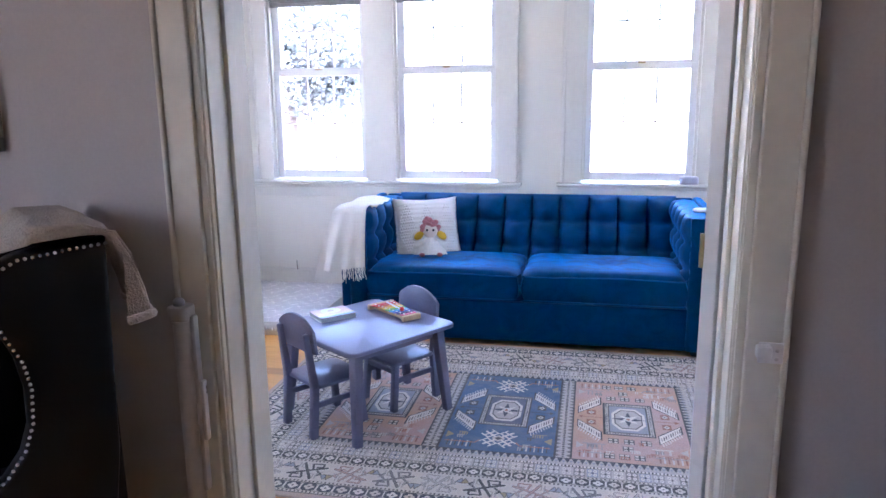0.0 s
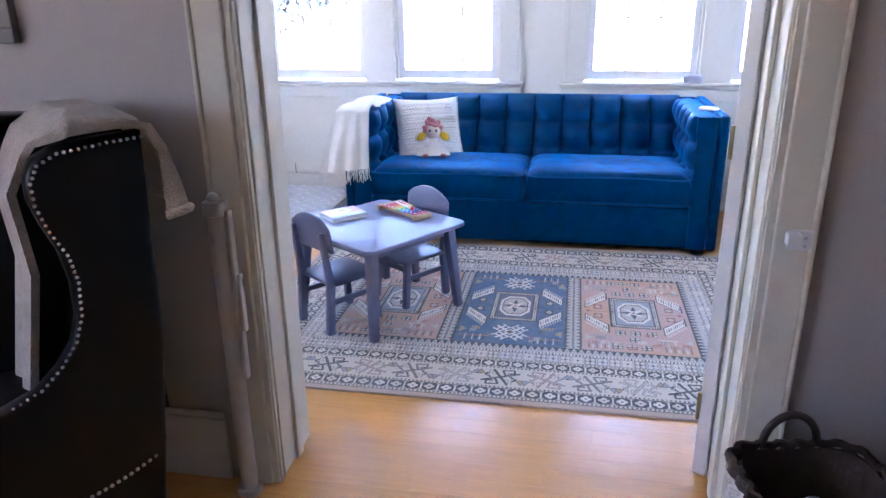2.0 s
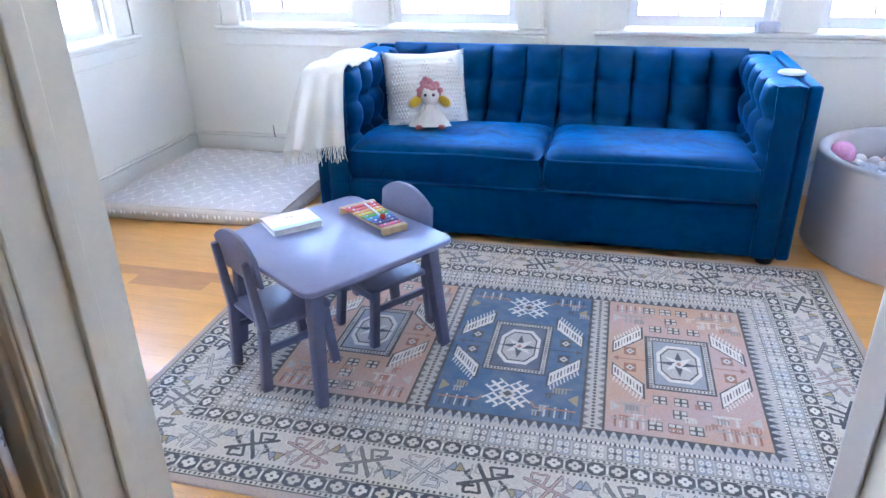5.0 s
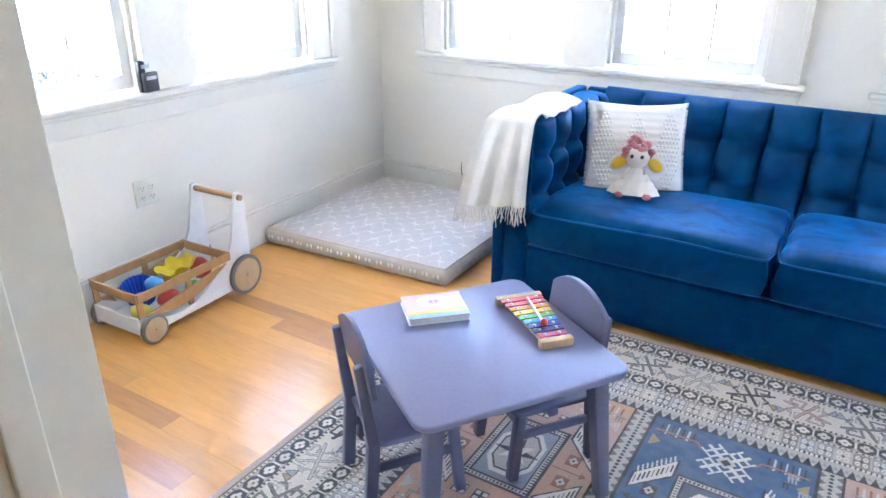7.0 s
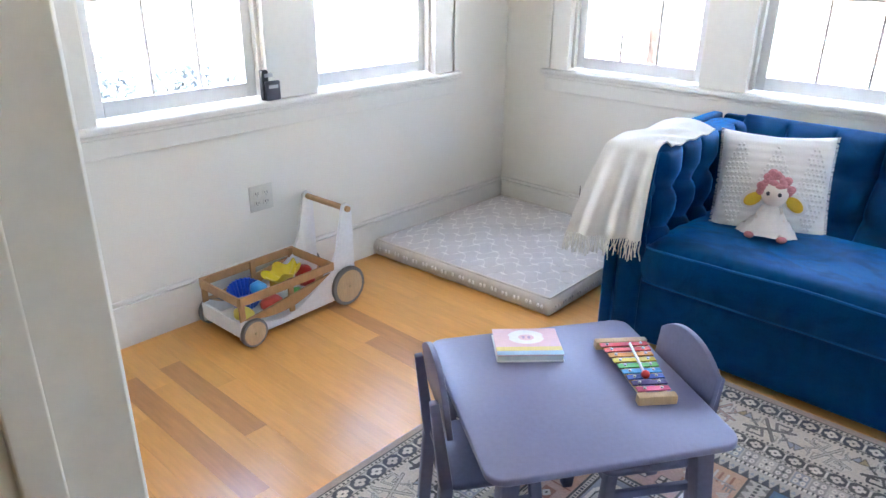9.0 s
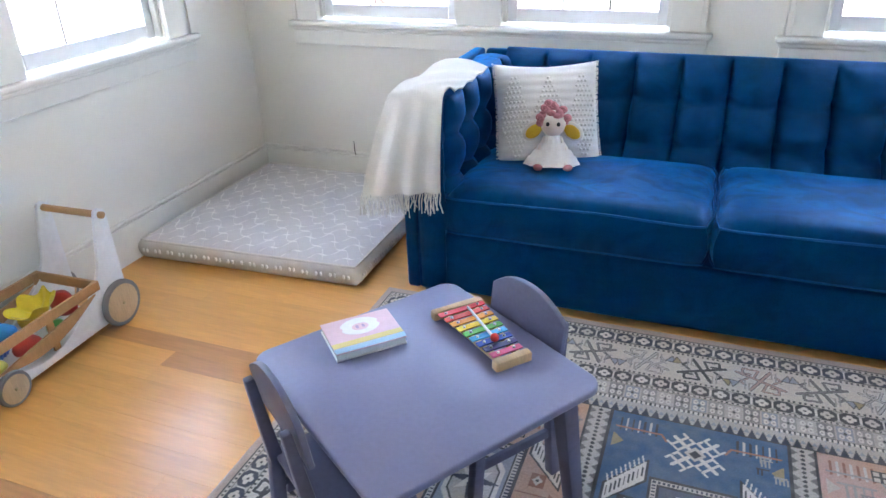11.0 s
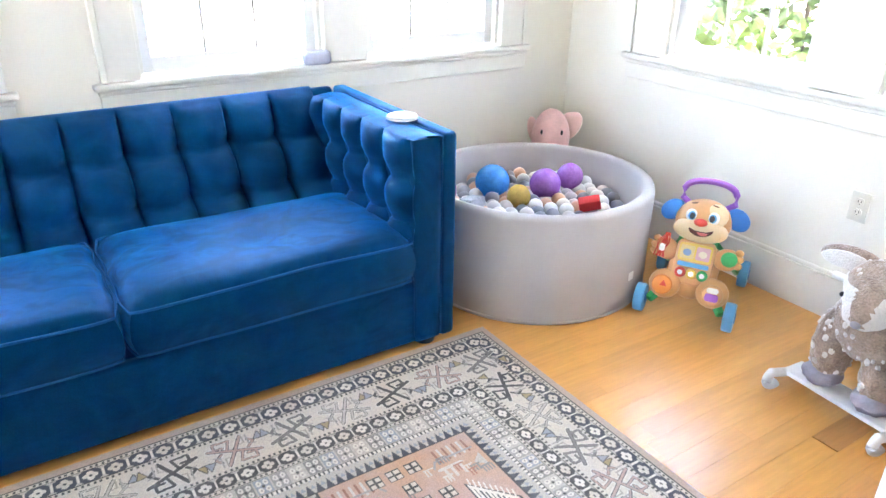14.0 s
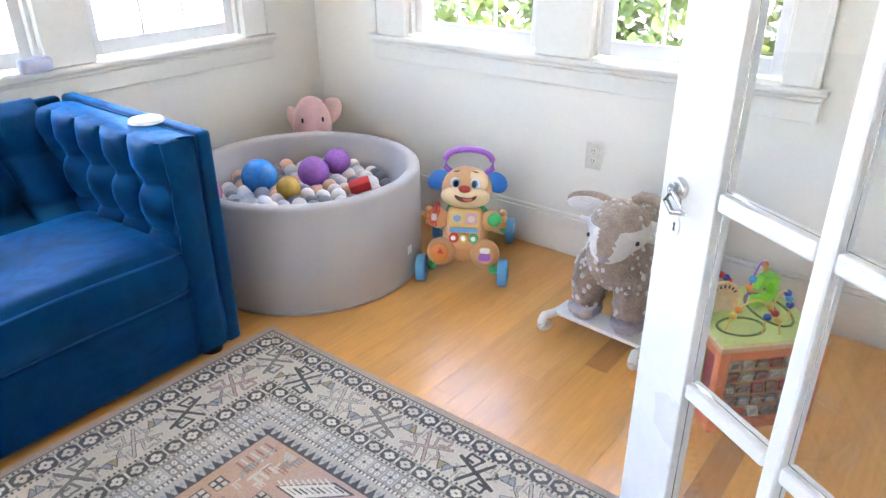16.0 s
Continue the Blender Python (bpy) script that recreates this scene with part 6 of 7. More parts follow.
for z0, z1 in ((0.0, 0.032), (0.253, 0.285)):
    for s in (-1, 1):
        part("rail", box(-S_ + 0.0165, S_ - 0.0165, s * S_ - 0.012, s * S_ + 0.012, z0, z1, 0.002), M_CORAL, cu)
        part("rail", box(s * S_ - 0.012, s * S_ + 0.012, -S_ + 0.0165, S_ - 0.0165, z0, z1, 0.002), M_CORAL, cu)
part("side_panel", box(-S_ - 0.004, -S_ + 0.004, -S_ + 0.017, S_ - 0.017, 0.033, 0.252), M_MAROON, cu)
part("side_panel", box(S_ - 0.004, S_ + 0.004, -S_ + 0.017, S_ - 0.017, 0.033, 0.252), M_CORAL, cu)
part("side_panel", box(-S_ + 0.017, S_ - 0.017, S_ - 0.004, S_ + 0.004, 0.033, 0.252), M_MAROON, cu)
part("side_panel", box(-S_ + 0.017, S_ - 0.017, -S_ + 0.006, -S_ + 0.012, 0.033, 0.252), M_WOODM, cu)
TILES = [paint("tile print", c, 0.5, var=0.3, scale=50) for c in ((0.55, 0.48, 0.34), (0.28, 0.26, 0.24), (0.50, 0.10, 0.08), (0.34, 0.22, 0.14), (0.60, 0.55, 0.48))]
rngp = random.Random(3)
for r in range(5):
    part("spindle", rod((-S_ + 0.017, -S_, 0.056 + r * 0.0435), (S_ - 0.017, -S_, 0.056 + r * 0.0435), 0.003, seg=6), M_WOODM, cu)
    for c in range(6):
        x = -S_ + 0.040 + c * 0.044 + (0.004 if r % 2 else 0)
        tl = part("tile", box(-0.018, 0.018, -0.006, 0.006, -0.016, 0.016, 0.002), rngp.choice(TILES), cu, m=pose(x, -S_, 0.056 + r * 0.0435, rngp.uniform(-25, 25), 0, 0))
        part("print", box(-0.011, 0.011, -0.0072, -0.0064, -0.009, 0.009), rngp.choice(TILES), tl)
part("door", box(-S_ - 0.022, -S_ - 0.005, -0.075, 0.045, 0.12, 0.25, 0.006), M_APPLE, cu, "green sliding shape")
part("window", box(-S_ - 0.0245, -S_ - 0.0225, -0.050, 0.015, 0.15, 0.20), flat("navy print", (0.04, 0.06, 0.20)), cu)
WIRES = ((-0.110, -0.075, 0.030, -0.125, 0.105, M_TYEL, 1), (-0.020, -0.115, 0.105, -0.050, 0.120, M_TYEL, 1), (0.020, 0.050, 0.130, 0.125, 0.125, M_TPURP, 1),
         (-0.130, 0.125, 0.010, 0.125, 0.110, M_TGREEN, 2), (-0.135, -0.010, -0.120, 0.110, 0.080, M_TRED, 1))
for i, (x0_, y0_, x1_, y1_, hgt, mt_, waves) in enumerate(WIRES):
    pts = []
    for q in range(25):
        t = q / 24
        pts.append((x0_ + (x1_ - x0_) * t, y0_ + (y1_ - y0_) * t, 0.307 + hgt * (math.sin(math.pi * t) ** 0.6 - 0.30 * (waves - 1) * math.sin(math.pi * t) * (0.5 - 0.5 * math.cos(2 * math.tau * t)))))
    wr = part("bead_wire", tube(pts, 0.0032, seg=6), mt_, cu, smooth=60)
    for q in (2, 4, 17, 20, 22):
        part("bead", egg(*pts[q], 0.012, 0.012, 0.011, u=14, v=9), (XMAT[0], XMAT[5], M_TYEL, XMAT[6], M_TORANGE)[(q + i) % 5], wr, smooth=60)
ac = part("arch", slab([(-0.055, 0.0)] + [(0.055 * math.cos(a), 0.045 + 0.055 * math.sin(a)) for a in np.linspace(math.pi, 0, 13)] + [(0.055, 0.0)], -0.008, 0.008, 0.002, m=pose(-0.075, 0.030, 0.3078, 90, 0, 0)), M_WOOD, cu, "pale wooden arch with small lettering", smooth=40)
for k_ in range(7):
    a = math.pi * (0.82 - 0.107 * k_)
    part("letter", box(-0.003, 0.003, -0.0006, 0.0006, -0.005, 0.005), M_SLOT, ac, m=pose(-0.075 + 0.042 * math.cos(a), 0.0215, 0.3528 + 0.042 * math.sin(a), 0, 90 - math.degrees(a), 0))
part("handle_block", slab([(-0.05, 0), (0.05, 0), (0.05, 0.075), (0.02, 0.10), (-0.03, 0.10), (-0.05, 0.06), (-0.02, 0.06), (0.0, 0.075), (0.02, 0.06), (0.02, 0.025), (-0.05, 0.025)], -0.014, 0.014, 0.004, m=pose(0.085, 0.06, 0.3078, 90, 0, 20)), M_APPLE, cu, "apple green climbing block", smooth=40)
for cx_, cy_, rx_, ry_ in ((-0.060, -0.070, 0.070, 0.050), (0.075, 0.010, 0.055, 0.100)):
    pts = [(cx_ + rx_ * math.cos(q * math.tau / 28), cy_ + ry_ * math.sin(q * math.tau / 28), 0.3080) for q in range(28)]
    part("groove", tube(pts, 0.0045, seg=5, closed=True), M_OLIVE, cu, "dark green cut track")

# ---- open french door ----
LEAF = pose(0.925, 2.150, 0, 0, 0, 90 - 31.9)
dl = thing("door_1", LEAF, "open white french door with glass panes", "door", kind="structure")
X0, X1, D0, D1, ZB, ZT = -0.045, 0.647, -0.020, 0.020, 0.012, 2.030
M_DOORW = mat("white door paint", (0.80, 0.80, 0.79), 0.3, var=0.03, scale=3, grain=35, bump=0.1, dist=0.002)
part("stile", box(X1 - 0.140, X1, D0, D1, ZB, ZT, 0.003), M_DOORW, dl)
part("stile", box(X0, X0 + 0.102, D0, D1, ZB, ZT, 0.003), M_DOORW, dl)
part("rail", box(X0 + 0.1025, X1 - 0.1405, D0, D1, ZB, 0.235, 0.003), M_DOORW, dl)
part("rail", box(X0 + 0.1025, X1 - 0.1405, D0, D1, 1.920, ZT, 0.003), M_DOORW, dl)
gx0, gx1 = X0 + 0.1025, X1 - 0.1405
zs = [0.235, 0.611, 0.990, 1.367, 1.744]
part("muntin", box(0.2715, 0.3045, D0 + 0.003, D1 - 0.003, 0.2355, 1.9195, 0.006), M_DOORW, dl)
for z in zs[1:]:
    for a, b in ((gx0, 0.271), (0.305, gx1)):
        part("muntin", box(a, b, D0 + 0.003, D1 - 0.003, z - 0.0165, z + 0.0165, 0.006), M_DOORW, dl)
for i in range(5):
    z0_, z1_ = (zs[i] + (0.0165 if i else 0)), (zs[i + 1] - 0.0165 if i < 4 else 1.9195)
    for a, b in ((gx0, 0.2715), (0.3045, gx1)):
        p = part("pane", box(a + 0.0005, b - 0.0005, -0.002, 0.002, z0_ + 0.0005, z1_ - 0.0005), M_GLASS, dl)
        p.visible_shadow = False
for s in (-1, 1):
    d = D1 * s
    hd = part("door_handle", cyl(0.021, 0.018, 0.012, 24, bev=0.003, m=pose(0.594, d, 0.985, -90 * s, 0, 0)), M_STEEL, dl, "nickel lever handle on a round rose", smooth=40)
    part("neck", rod((0.594, d + s * 0.008, 0.985), (0.594, d + s * 0.022, 0.985), 0.011, seg=14), M_STEEL, hd, smooth=40)
    part("lever", tube([(0.594, d + s * 0.022, 0.985), (0.606, d + s * 0.021, 0.962), (0.586, d + s * 0.020, 0.945), (0.556, d + s * 0.020, 0.955), (0.572, d + s * 0.021, 0.972), (0.594, d + s * 0.022, 0.985)], 0.0055, seg=10), M_STEEL, hd, "nickel lever bent into a loop", smooth=60)
    es = part("keyhole_plate", slab([(0.013 * math.cos(q * math.tau / 24), 0.021 * math.sin(q * math.tau / 24)) for q in range(24)], -0.001, 0.0015, 0.0005, m=pose(0.596, d + s * 0.001, 0.912, 90, 0, 0)), M_DOORW, dl, "painted oval keyhole plate")
    part("keyhole", slab([(0.0030 * math.cos(q * math.tau / 12), 0.004 + 0.0035 * math.sin(q * math.tau / 12)) for q in range(-2, 9)] + [(-0.003, -0.009), (0.003, -0.009)], -0.0003, 0.0003, m=pose(0.596, d + s * 0.0030, 0.912, 90, 0, 0)), M_SLOT, es)
part("latch_plate", box(X1 + 0.0003, X1 + 0.0018, -0.011, 0.011, 0.90, 1.03, 0.0004), M_STEEL, dl)
for z in (0.25, 1.05, 1.80):
    part("hinge", rod((X0 - 0.004, D1 + 0.002, z - 0.045), (X0 - 0.004, D1 + 0.002, z + 0.045), 0.006, seg=12), M_BRASS, dl, "small painted hinge", smooth=40)

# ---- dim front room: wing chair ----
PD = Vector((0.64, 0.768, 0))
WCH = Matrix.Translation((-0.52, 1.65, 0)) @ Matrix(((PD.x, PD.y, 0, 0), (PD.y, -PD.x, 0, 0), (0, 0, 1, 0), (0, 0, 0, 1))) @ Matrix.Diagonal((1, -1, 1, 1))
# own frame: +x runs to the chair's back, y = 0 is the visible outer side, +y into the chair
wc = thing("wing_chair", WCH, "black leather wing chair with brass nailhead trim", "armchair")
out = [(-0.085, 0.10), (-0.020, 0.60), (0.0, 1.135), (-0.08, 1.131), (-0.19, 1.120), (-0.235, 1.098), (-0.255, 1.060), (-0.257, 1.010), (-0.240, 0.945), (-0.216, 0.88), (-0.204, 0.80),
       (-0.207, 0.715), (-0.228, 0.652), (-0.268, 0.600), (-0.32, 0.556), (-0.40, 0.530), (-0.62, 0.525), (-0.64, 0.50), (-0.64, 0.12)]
XZ = Matrix(((1, 0, 0, 0), (0, 0, 1, 0), (0, 1, 0, 0), (0, 0, 0, 1)))
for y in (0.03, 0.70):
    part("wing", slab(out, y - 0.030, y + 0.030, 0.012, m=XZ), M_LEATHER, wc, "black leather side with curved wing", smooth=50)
part("back", bar((-0.10, 0.365, 0.12), (0.0, 0.365, 1.14), 0.12, 0.62, bev=0.02, up=(1, 0, 0)), M_LEATHER, wc, smooth=50)
part("seat", box(-0.64, -0.06, 0.064, 0.666, 0.14, 0.40, 0.03, seg=3), M_LEATHER, wc, smooth=50)
part("seat_cushion", box(-0.66, -0.06, 0.070, 0.660, 0.402, 0.50, 0.035, seg=4), M_LEATHER, wc, smooth=60)
for x in (-0.58, -0.10):
    for y in (0.06, 0.67):
        part("leg", cyl(0.016, 0.026, 0.125, 14, m=pose(x, y, 0)), M_BLACK, wc, smooth=40)
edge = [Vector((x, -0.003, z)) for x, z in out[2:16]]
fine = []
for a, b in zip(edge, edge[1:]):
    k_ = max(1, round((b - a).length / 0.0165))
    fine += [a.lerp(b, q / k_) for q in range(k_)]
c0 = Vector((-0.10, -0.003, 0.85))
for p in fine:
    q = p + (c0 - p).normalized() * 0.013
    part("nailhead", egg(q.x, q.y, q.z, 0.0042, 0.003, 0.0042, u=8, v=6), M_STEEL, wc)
for i in range(16):
    part("nailhead", egg(-0.34 + i * 0.0165, -0.003, 0.235 + 0.05 * (i / 15) ** 2, 0.0055, 0.0035, 0.0055, u=8, v=6), M_STEEL, wc)

# ---- knitted blanket over the chair ----
M_OAT = mat("oatmeal knit", (0.56, 0.50, 0.43), 0.95, var=0.15, scale=25, grain=180, bump=0.9, dist=0.006, sheen=0.2, spec=0.2)


OUTER = ((0.088, 0.935), (0.075, 1.00), (0.045, 1.09), (0.005, 1.155), (-0.05, 1.185), (-0.15, 1.190), (-0.215, 1.14), (-0.275, 1.02), (-0.262, 0.82), (-0.330, 0.46))
INNER = ((0.030, 0.925), (0.034, 1.00), (0.036, 1.09), (0.018, 1.142), (-0.05, 1.146), (-0.15, 1.142), (-0.212, 1.118), (-0.268, 1.01), (-0.256, 0.82), (-0.324, 0.46))


def along(profile, v):
    q = v * (len(profile) - 1)
    i = min(int(q), len(profile) - 2)
    f = q - i
    f = f * f * (3 - 2 * f) * 0.4 + f * 0.6
    return Vector(profile[i]).lerp(Vector(profile[i + 1]), f)


def chair_throw(u, v):
    """Rolled over the chair's top corner: hangs behind the back at v 0, over the crest, down the inside at v 1."""
    s = min(1, u / 0.2)
    o, i = along(OUTER, v), along(INNER, v)
    p = i.lerp(o, math.sin(s * math.pi / 2))
    inside = min(1, max(0, (v - 0.58) / 0.12))
    y = -0.020 * math.sin(math.pi * s) * (1 - inside) + 0.09 * inside + max(0, u - 0.2) * (0.40 - 0.08 * inside)
    return (p.x + 0.006 * math.sin(u * 22), y, p.y + 0.006 * math.sin(u * 15 + v * 4))


tw = thing("chair_throw", WCH, "oatmeal knitted blanket draped over the wing chair", "blanket")
part("cloth", sheet(lambda u, v: Vector(chair_throw(u, v)) - Vector((0.004, 0, 0.006)), 60, 90, sheet(chair_throw, 60, 90)), M_OAT, tw, smooth=80)
part("hem", tube([Vector(chair_throw(k_ / 40, 0.0)) for k_ in range(41)], 0.012, seg=8), M_OAT, tw, "thick knitted hem", smooth=80)

# ---- retractable gate ----
M_GATE = flat("grey beige plastic", (0.42, 0.39, 0.35), 0.45)
gt = thing("baby_gate", pose(-0.450, SY0 - 0.085, 0), "rolled-up retractable baby gate beside the doorway", "baby gate")
part("roll", cyl(0.024, 0.024, 0.86, 24, bev=0.004, m=pose(0, 0, 0.025)), M_GATE, gt, smooth=40)
part("foot_cap", slab(rounded(0.070, 0.060, 0.020), 0.0, 0.024, 0.004), M_GATE, gt, smooth=40)
part("top_cap", slab(rounded(0.060, 0.060, 0.020), 0.886, 0.925, 0.005), M_GATE, gt, smooth=40)
part("knob", egg(-0.005, 0, 0.932, 0.016, 0.016, 0.014), M_GATE, gt, smooth=60)
part("pull_bar", box(0.027, 0.041, -0.012, 0.012, 0.40, 0.90, 0.005), M_GATE, gt, smooth=40)
part("handle", box(0.042, 0.052, -0.010, 0.010, 0.55, 0.72, 0.004), M_STEEL, gt, smooth=40)
part("bracket", box(-0.030, 0.010, 0.026, 0.0425, 0.86, 0.92, 0.003), M_GATE, gt)
part("bracket", box(-0.030, 0.010, 0.026, 0.0425, 0.03, 0.09, 0.003), M_GATE, gt)
lt = thing("gate_latch", pose(1.003, SY0 - 0.0425, 0.875), "small pale gate latch on the door casing", "latch")
part("plate", box(-0.028, 0.028, -0.006, 0.0, -0.028, 0.022, 0.003), M_WHITE, lt, smooth=40)
part("catch", box(-0.036, -0.004, -0.034, -0.0065, -0.010, 0.020, 0.005), M_WHITE, lt, smooth=40)
part("screw", egg(0.012, -0.007, 0.004, 0.005, 0.002, 0.005, u=10, v=6), M_STEEL, lt)
part("screw", egg(0.012, -0.007, -0.016, 0.005, 0.002, 0.005, u=10, v=6), M_STEEL, lt)

# ---- basket ----
M_WICK = mat("whitewashed wicker", (0.74, 0.67, 0.58), 0.8, var=0.3, scale=20, grain=120, bump=0.4)
M_WICKD = mat("dark brown wicker", (0.06, 0.035, 0.022), 0.7, var=0.3, scale=20, grain=120, bump=0.4)
bs = thing("wicker_basket", pose(1.075, 1.596, 0, 0, 0, 11), "woven wicker basket with a dark rim and handles", "basket")
bw, bd, bh = 0.170, 0.200, 0.365


def loop(z, grow):
    o = rounded((bw + grow) * 2, (bd + grow) * 2, 0.07, 8)
    return [(x, y, z) for x, y in o]


NL = 17
for i in range(NL):
    t = i / (NL - 1)
    base = loop(0.012 + t * (bh - 0.02), -0.035 * (1 - t))
    dense = []
    for a, b in zip(base, base[1:] + base[:1]):
        a, b = Vector(a), Vector(b)
        k_ = max(1, round((b - a).length / 0.012))
        dense += [a.lerp(b, q / k_) for q in range(k_)]
    pts = []
    for q, p in enumerate(dense):
        n_ = Vector((p.x, p.y, 0)).normalized()
        pts.append(p + n_ * 0.0045 * (1 if (q // 2 + i) % 2 else -1))
    part("weave", tube(pts, 0.0105, seg=6, closed=True), M_WICKD if i >= NL - 2 else M_WICK, bs, "dark woven rim" if i == NL - 1 else "", smooth=60)
part("inner_wall", sheet(lambda u, v: (Vector(loop(0.01 + v * (bh - 0.02), -0.020 - 0.03 * (1 - v))[round(u * 36) % 36])), 36, 6, close_u=True), M_WICKD, bs)
part("bottom", slab(rounded((bw - 0.03) * 2, (bd - 0.03) * 2, 0.06, 6), 0.004, 0.014), M_WICKD, bs)
for s in (-1, 1):
    part("handle", tube([(0.068 * math.cos(a), s * (bd + 0.002), bh - 0.01 + 0.085 * math.sin(a)) for a in np.linspace(0, math.pi, 17)], 0.010, seg=8), M_WICKD, bs, "dark wrapped handle", smooth=60)
M_LAV = mat("pale lavender fleece", (0.62, 0.57, 0.68), 0.95, var=0.15, scale=12, grain=160, bump=0.8, dist=0.006, sheen=0.3)
bl = thing("folded_blanket", pose(1.085, 1.575, 0.016, 0, 0, 11), "pale lavender fleece blanket folded inside the basket", "blanket")
part("cloth", sheet(lambda u, v: ((u - 0.5) * 0.285, (v - 0.5) * 0.345, (0.285 - 0.05 * v) * (1 - abs(2 * u - 1) ** 8) * (1 - abs(2 * v - 1) ** 8) + 0.018 * math.sin(u * 17 + v * 6) + 0.02 * math.sin(v * 9)), 40, 40), M_LAV, bl, smooth=80)

# ---- framed picture ----
pc = thing("framed_picture", pose(-1.28, SY0 - 0.022, 1.62), "dark framed picture with a pale mat on the wall", "picture")
for a in ((-0.30, 0.30, -0.30, -0.262), (-0.30, 0.30, 0.262, 0.30), (-0.30, -0.262, -0.2615, 0.2615), (0.262, 0.30, -0.2615, 0.2615)):
    part("frame", box(a[0], a[1], -0.028, 0.0, a[2], a[3], 0.003), flat("grey stained wood", (0.16, 0.15, 0.14), 0.5), pc)
part("mat_board", box(-0.2615, 0.2615, -0.012, -0.006, -0.2615, 0.2615), flat("off white mat board", (0.45, 0.44, 0.42), 0.8), pc)
part("print", box(-0.19, 0.19, -0.0140, -0.0122, -0.19, 0.19), flat("dark print", (0.04, 0.04, 0.045), 0.7), pc)
# dim sideboard edge by the basket
sb = thing("dark_cabinet", pose(1.575, 1.50, 0), "black cabinet standing by the wall in shadow", "cabinet")
part("body", box(-0.25, 0.25, -0.25, 0.25, 0.06, 0.64, 0.006), M_BLACK, sb)
part("plinth", box(-0.23, 0.23, -0.23, 0.23, 0.0, 0.0595), M_BLACK, sb)

# ---- raised blinds in the north windows ----
M_BLIND = mat("grey woven blind", (0.33, 0.31, 0.30), 0.8, var=0.15, scale=30, grain=150, bump=0.4)
for ends, ops in WALLS["north"][3]:
    for a, b in ops:
        bd_ = thing("window_blind", pose((a + b) / 2, NY + 0.030, 2.13), "grey pleated blind drawn up to the window's top", "blind", "blinds in the north windows")
        w_ = (b - a) / 2 - 0.022
        for i in range(8):
            part("slat", box(-w_, w_, -0.012, 0.012, i * 0.0135, i * 0.0135 + 0.011, 0.003), M_BLIND, bd_)
        part("headrail", box(-w_, w_, -0.014, 0.014, 0.109, 0.138, 0.003), M_BLIND, bd_)

# ---- outside ----
# Paler than grass, so light bounced indoors is brighter and less green.
M_BOUNCE_GROUND = mat("pale light-bouncing ground", (0.36, 0.34, 0.30), 0.9, var=0.3, scale=0.8, grain=30, bump=0.5, dist=0.03)
M_LEAF = mat("bright leaves", (0.13, 0.20, 0.05), 0.55, var=0.35, scale=2.0, grain=14, bump=0.0)
M_LEAFD = mat("dull leaves", (0.12, 0.15, 0.155), 0.6, var=0.3, scale=2.0, grain=14, bump=0.0)
M_BARK = mat("bark", (0.13, 0.10, 0.08), 0.9, var=0.3, scale=6, grain=40, bump=0.8, dist=0.02)
solo("ground", box(-400, 400, -400, 400, -0.75, -0.60), M_BOUNCE_GROUND, "pale ground around the house that bounces light indoors", "ground", kind="structure")


def leaves(rng, points, size, bm=None):
    """Small folded leaves at the given points."""
    bm = bm or bmesh.new()
    for p in points:
        d = Vector((rng.gauss(0, 1), rng.gauss(0, 1), rng.gauss(0, 0.7))).normalized()
        s = d.cross(Vector((rng.gauss(0, 1), rng.gauss(0, 1), rng.gauss(0, 1)))).normalized()
        l, w = size * rng.uniform(0.7, 1.3), size * rng.uniform(0.28, 0.45)
        a, b, c, e = (bm.verts.new(Vector(p) + q) for q in (-d * l / 2, s * w - d * l * 0.05, d * l / 2, -s * w - d * l * 0.05))
        bm.faces.new((a, b, c))
        bm.faces.new((a, c, e))
    return bm


def hedge(x, y0, y1, top, name, label):
    rng_ = random.Random(9)
    t = thing(name, pose(x, (y0 + y1) / 2, -0.6), label, "hedge")
    pts = []
    for i in range(18000):
        y = rng_.uniform(y0, y1)
        h = top + 0.25 * math.sin(y * 2.3) + 0.15 * math.sin(y * 5.1)
        z = rng_.uniform(-0.6, h)
        bulge = 0.22 * math.sin(y * 3.1 + z * 2.2) + 0.15 * math.sin(y * 7.3 - z * 4.1)
        pts.append((x + rng_.uniform(-0.25, 0.5) - bulge, y, z))
    part("foliage", leaves(rng_, pts, 0.13), M_LEAF, t, m=rel(t))["kind"] = "stuff"
    for i in range(8):
        y = y0 + (y1 - y0) * (i + 0.5) / 8
        part("stem", rod((x + 0.2, y, -0.6), (x + 0.25, y + 0.15, top * 0.6), 0.03, seg=8, r1=0.015), M_BARK, t, m=rel(t))


hedge(5.4, 0.5, 9.5, 2.3, "hedge", "sunlit leafy green hedge outside the east windows")


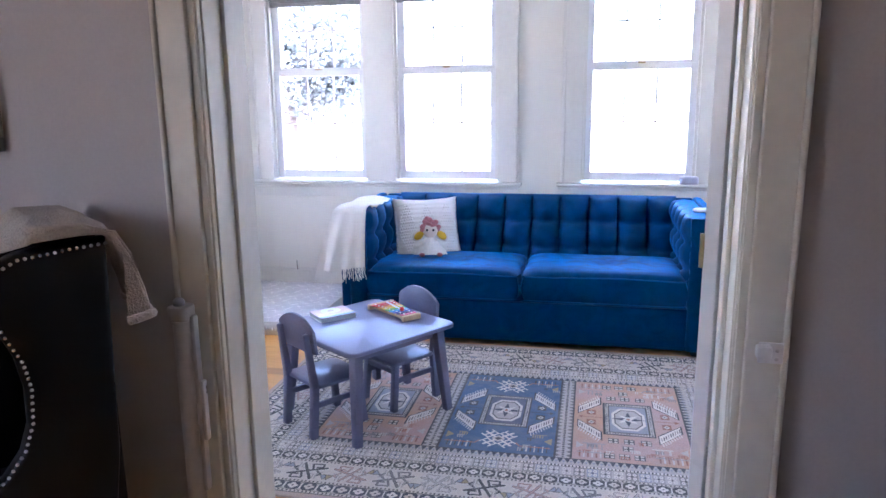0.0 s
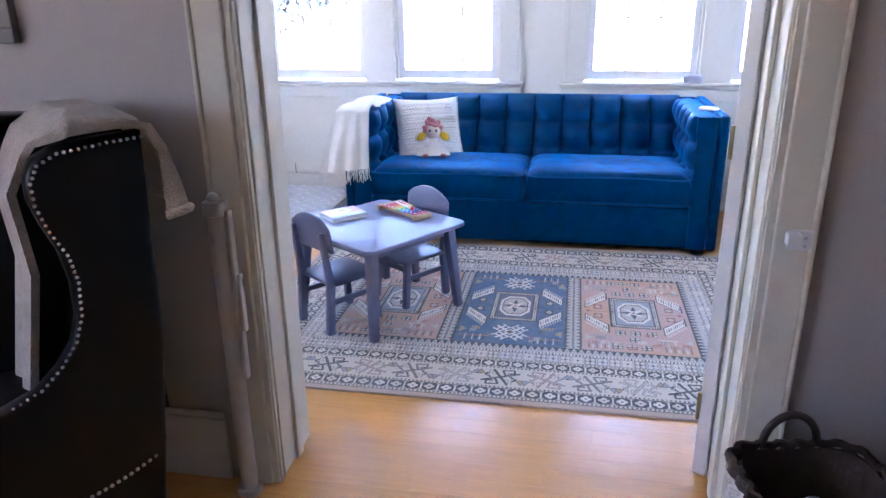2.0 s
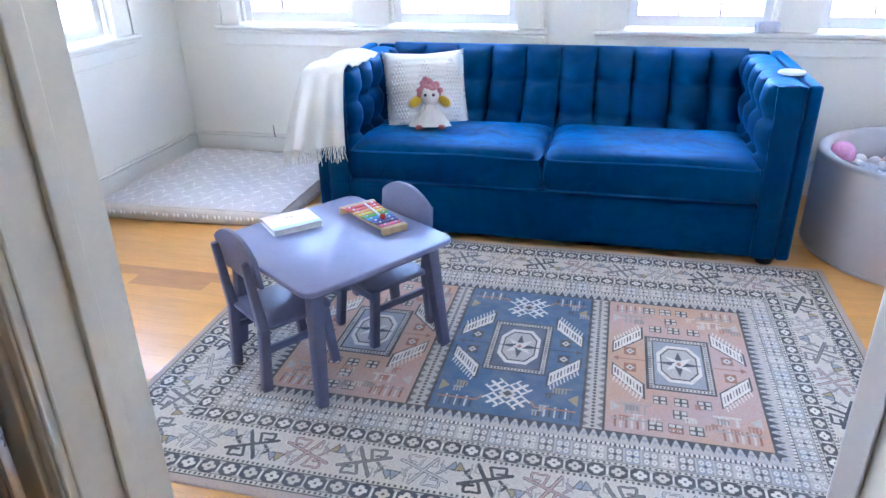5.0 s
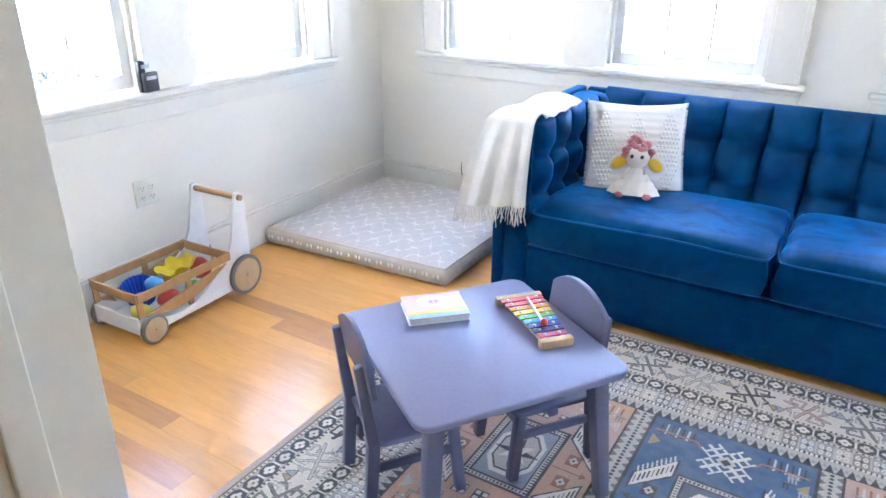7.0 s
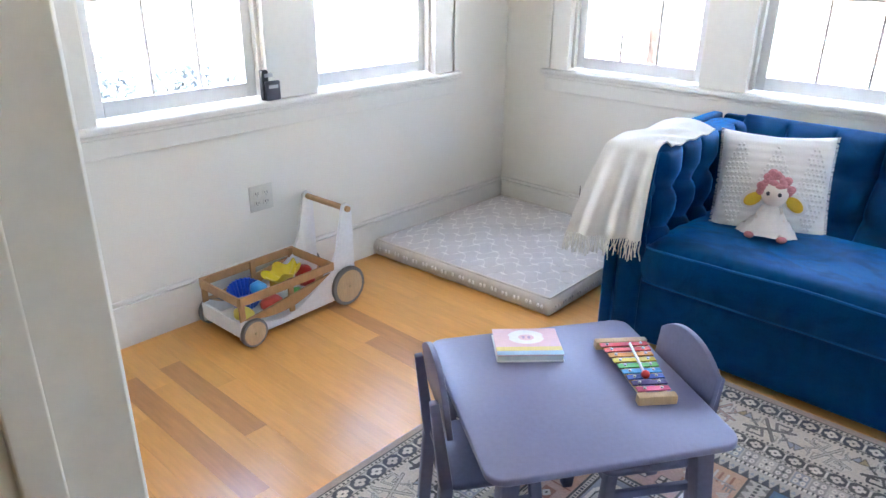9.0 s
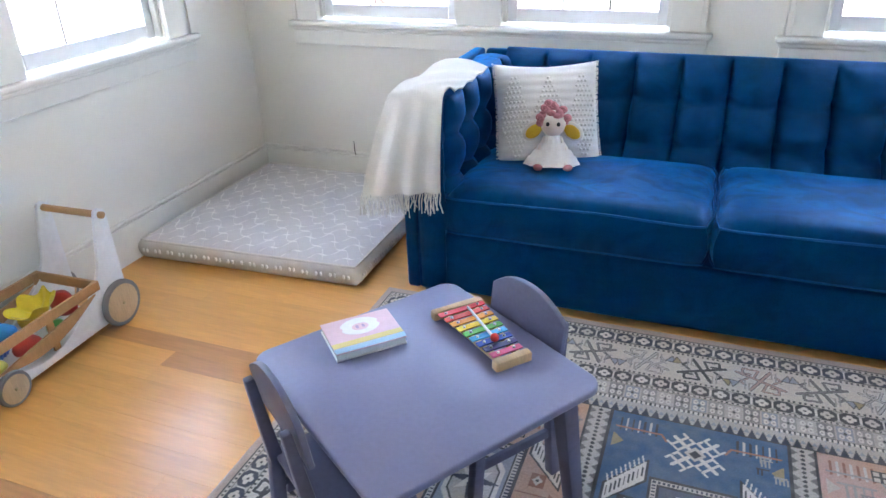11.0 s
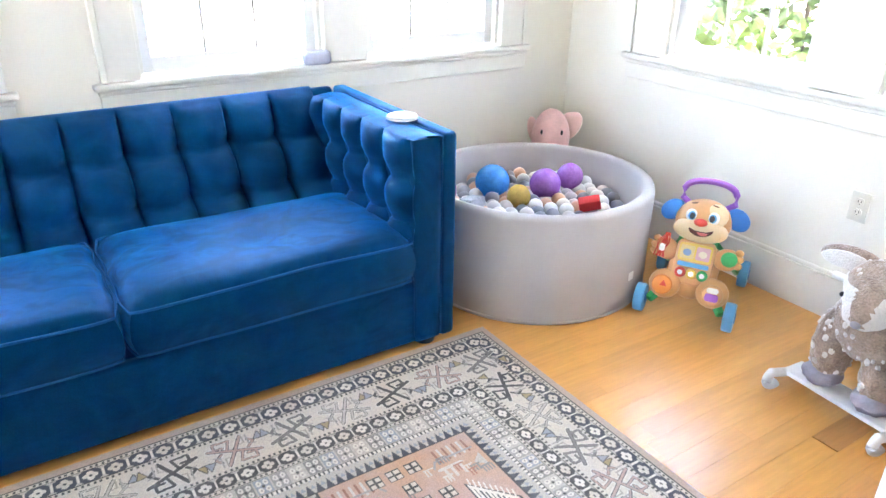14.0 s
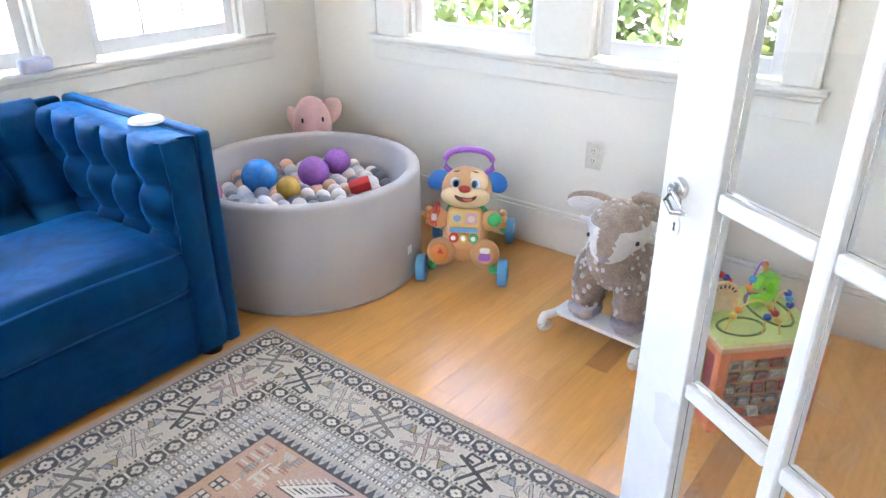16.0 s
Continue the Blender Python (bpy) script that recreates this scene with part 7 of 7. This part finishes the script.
def tree(x, y, h, crown, seed, label):
    rng_ = random.Random(seed)
    t = thing("tree", pose(x, y, -0.6), label, "tree")
    part("trunk", tube([(0, 0, 0), (0.08, 0.03, h * 0.25), (0.02, -0.05, h * 0.5), (0.10, 0.05, h * 0.8)], 0.20, seg=10), M_BARK, t, smooth=60)
    pts = []
    for i in range(12):
        a, e = rng_.uniform(0, math.tau), rng_.uniform(0.1, 0.9)
        p0 = Vector((0.05, 0, h * rng_.uniform(0.35, 0.75)))
        p1 = p0 + Vector((math.cos(a) * crown * rng_.uniform(0.6, 1.0), math.sin(a) * crown * rng_.uniform(0.6, 1.0), h * 0.3 * e))
        mid_ = p0.lerp(p1, 0.5) + Vector((0, 0, 0.15))
        part("limb", tube([p0, mid_, p1], 0.05, seg=6), M_BARK, t, smooth=60)
        for k_ in range(1500):
            q = p0.lerp(p1, rng_.uniform(0.35, 1.08))
            pts.append(q + Vector((rng_.gauss(0, 0.32), rng_.gauss(0, 0.32), rng_.gauss(0, 0.24))))
    part("crown", leaves(rng_, pts, 0.10), M_LEAFD, t)["kind"] = "stuff"


tree(-5.2, 13.0, 4.6, 1.7, 1, "garden tree with uneven dull green crown")
# Glare haze is put into these leaves as a pale blue colour.
M_LEAF_HAZE = mat("leaves with painted haze", (0.20, 0.25, 0.27), 0.6, var=0.3, scale=2.0, grain=14, bump=0.0)
for x, y, r in ((-9.0, 5.6, 0.55), (-9.4, 6.9, 0.40), (-9.2, 7.7, 0.30)):
    rg = random.Random(round(y * 10))
    sh = thing("shrub", pose(x, y, -0.6), "low garden shrub outside the west windows, haze painted into its leaves", "shrub", "shrubs outside the west windows")
    pts = [Vector((rg.gauss(0, 0.45) * r, rg.gauss(0, 0.5) * r, abs(rg.gauss(0.5, 0.28)) * (r + 0.25))) for _ in range(1500)]
    part("foliage", leaves(rg, pts, 0.10), M_LEAF_HAZE, sh)["kind"] = "stuff"
    for k_ in range(4):
        part("stem", rod((0, 0, 0), (rg.uniform(-0.2, 0.2), rg.uniform(-0.2, 0.2), 0.4), 0.012, seg=6), M_BARK, sh)

# ---- floorboards ----
floor = solo("floor", box(HW, HE, HS, NY, -0.10, -0.014), M_SUBFLOOR, "honey coloured fir floorboards, glossy and worn", "floor", kind="structure")
PW = 0.083
rng = random.Random(4)
lengths = (0.75, 1.05, 1.35, 1.7, 2.1)
boards = {}
# single short dark boards let into the floor: row, start, length
inlay = {round((3.44 - SY0) / PW): (-1.53, 0.36), round((2.61 - SY0) / PW): (-1.95, 0.85), round((2.80 - SY0) / PW): (-1.94, 0.58), round((3.10 - SY0) / PW): (1.95, 0.5)}


def board(x, y, L, dark):
    key = (round(L, 3), dark)
    if key not in boards:
        boards[key] = mesh_of(box(0, L - 0.0003, 0, PW - 0.0003, -0.012, 0.0, 0.0003, seg=1), "plank", M_PLANK_DARK if dark else M_PLANK)
    ob = new("plank", boards[key])
    ob.parent = floor
    ob.matrix_basis = pose(x, y, 0)


row, y = 0, SY0
while y < NY - 0.01:
    x, first = WX + 0.001, True
    while x < EX - 0.02:
        L = min(rng.choice(lengths) * (rng.choice((0.3, 0.5, 0.8)) if first else 1), EX - 0.001 - x)
        first = False
        if row in inlay and x < inlay[row][0] < x + L:
            a_, l_ = inlay[row]
            if a_ - x > 0.05:
                board(x, y, round(a_ - x, 2), False)
            board(a_, y, l_, True)
            x = a_ + l_
            continue
        board(x, y, L, rng.random() < 0.03)
        x += L
    y += PW
    row += 1
bm = bmesh.new()
y = SY0 - PW
while y > HS:
    x = HW - rng.uniform(0, 1.2)
    while x < HE:
        L = rng.choice(lengths)
        box(max(x, HW), min(x + L, HE) - 0.0012, y, y + PW - 0.0012, -0.012, 0.0, bm=bm)
        x += L
    y -= PW
ob = part("floorboards", bm, M_PLANK, floor)
ob["kind"] = "stuff"
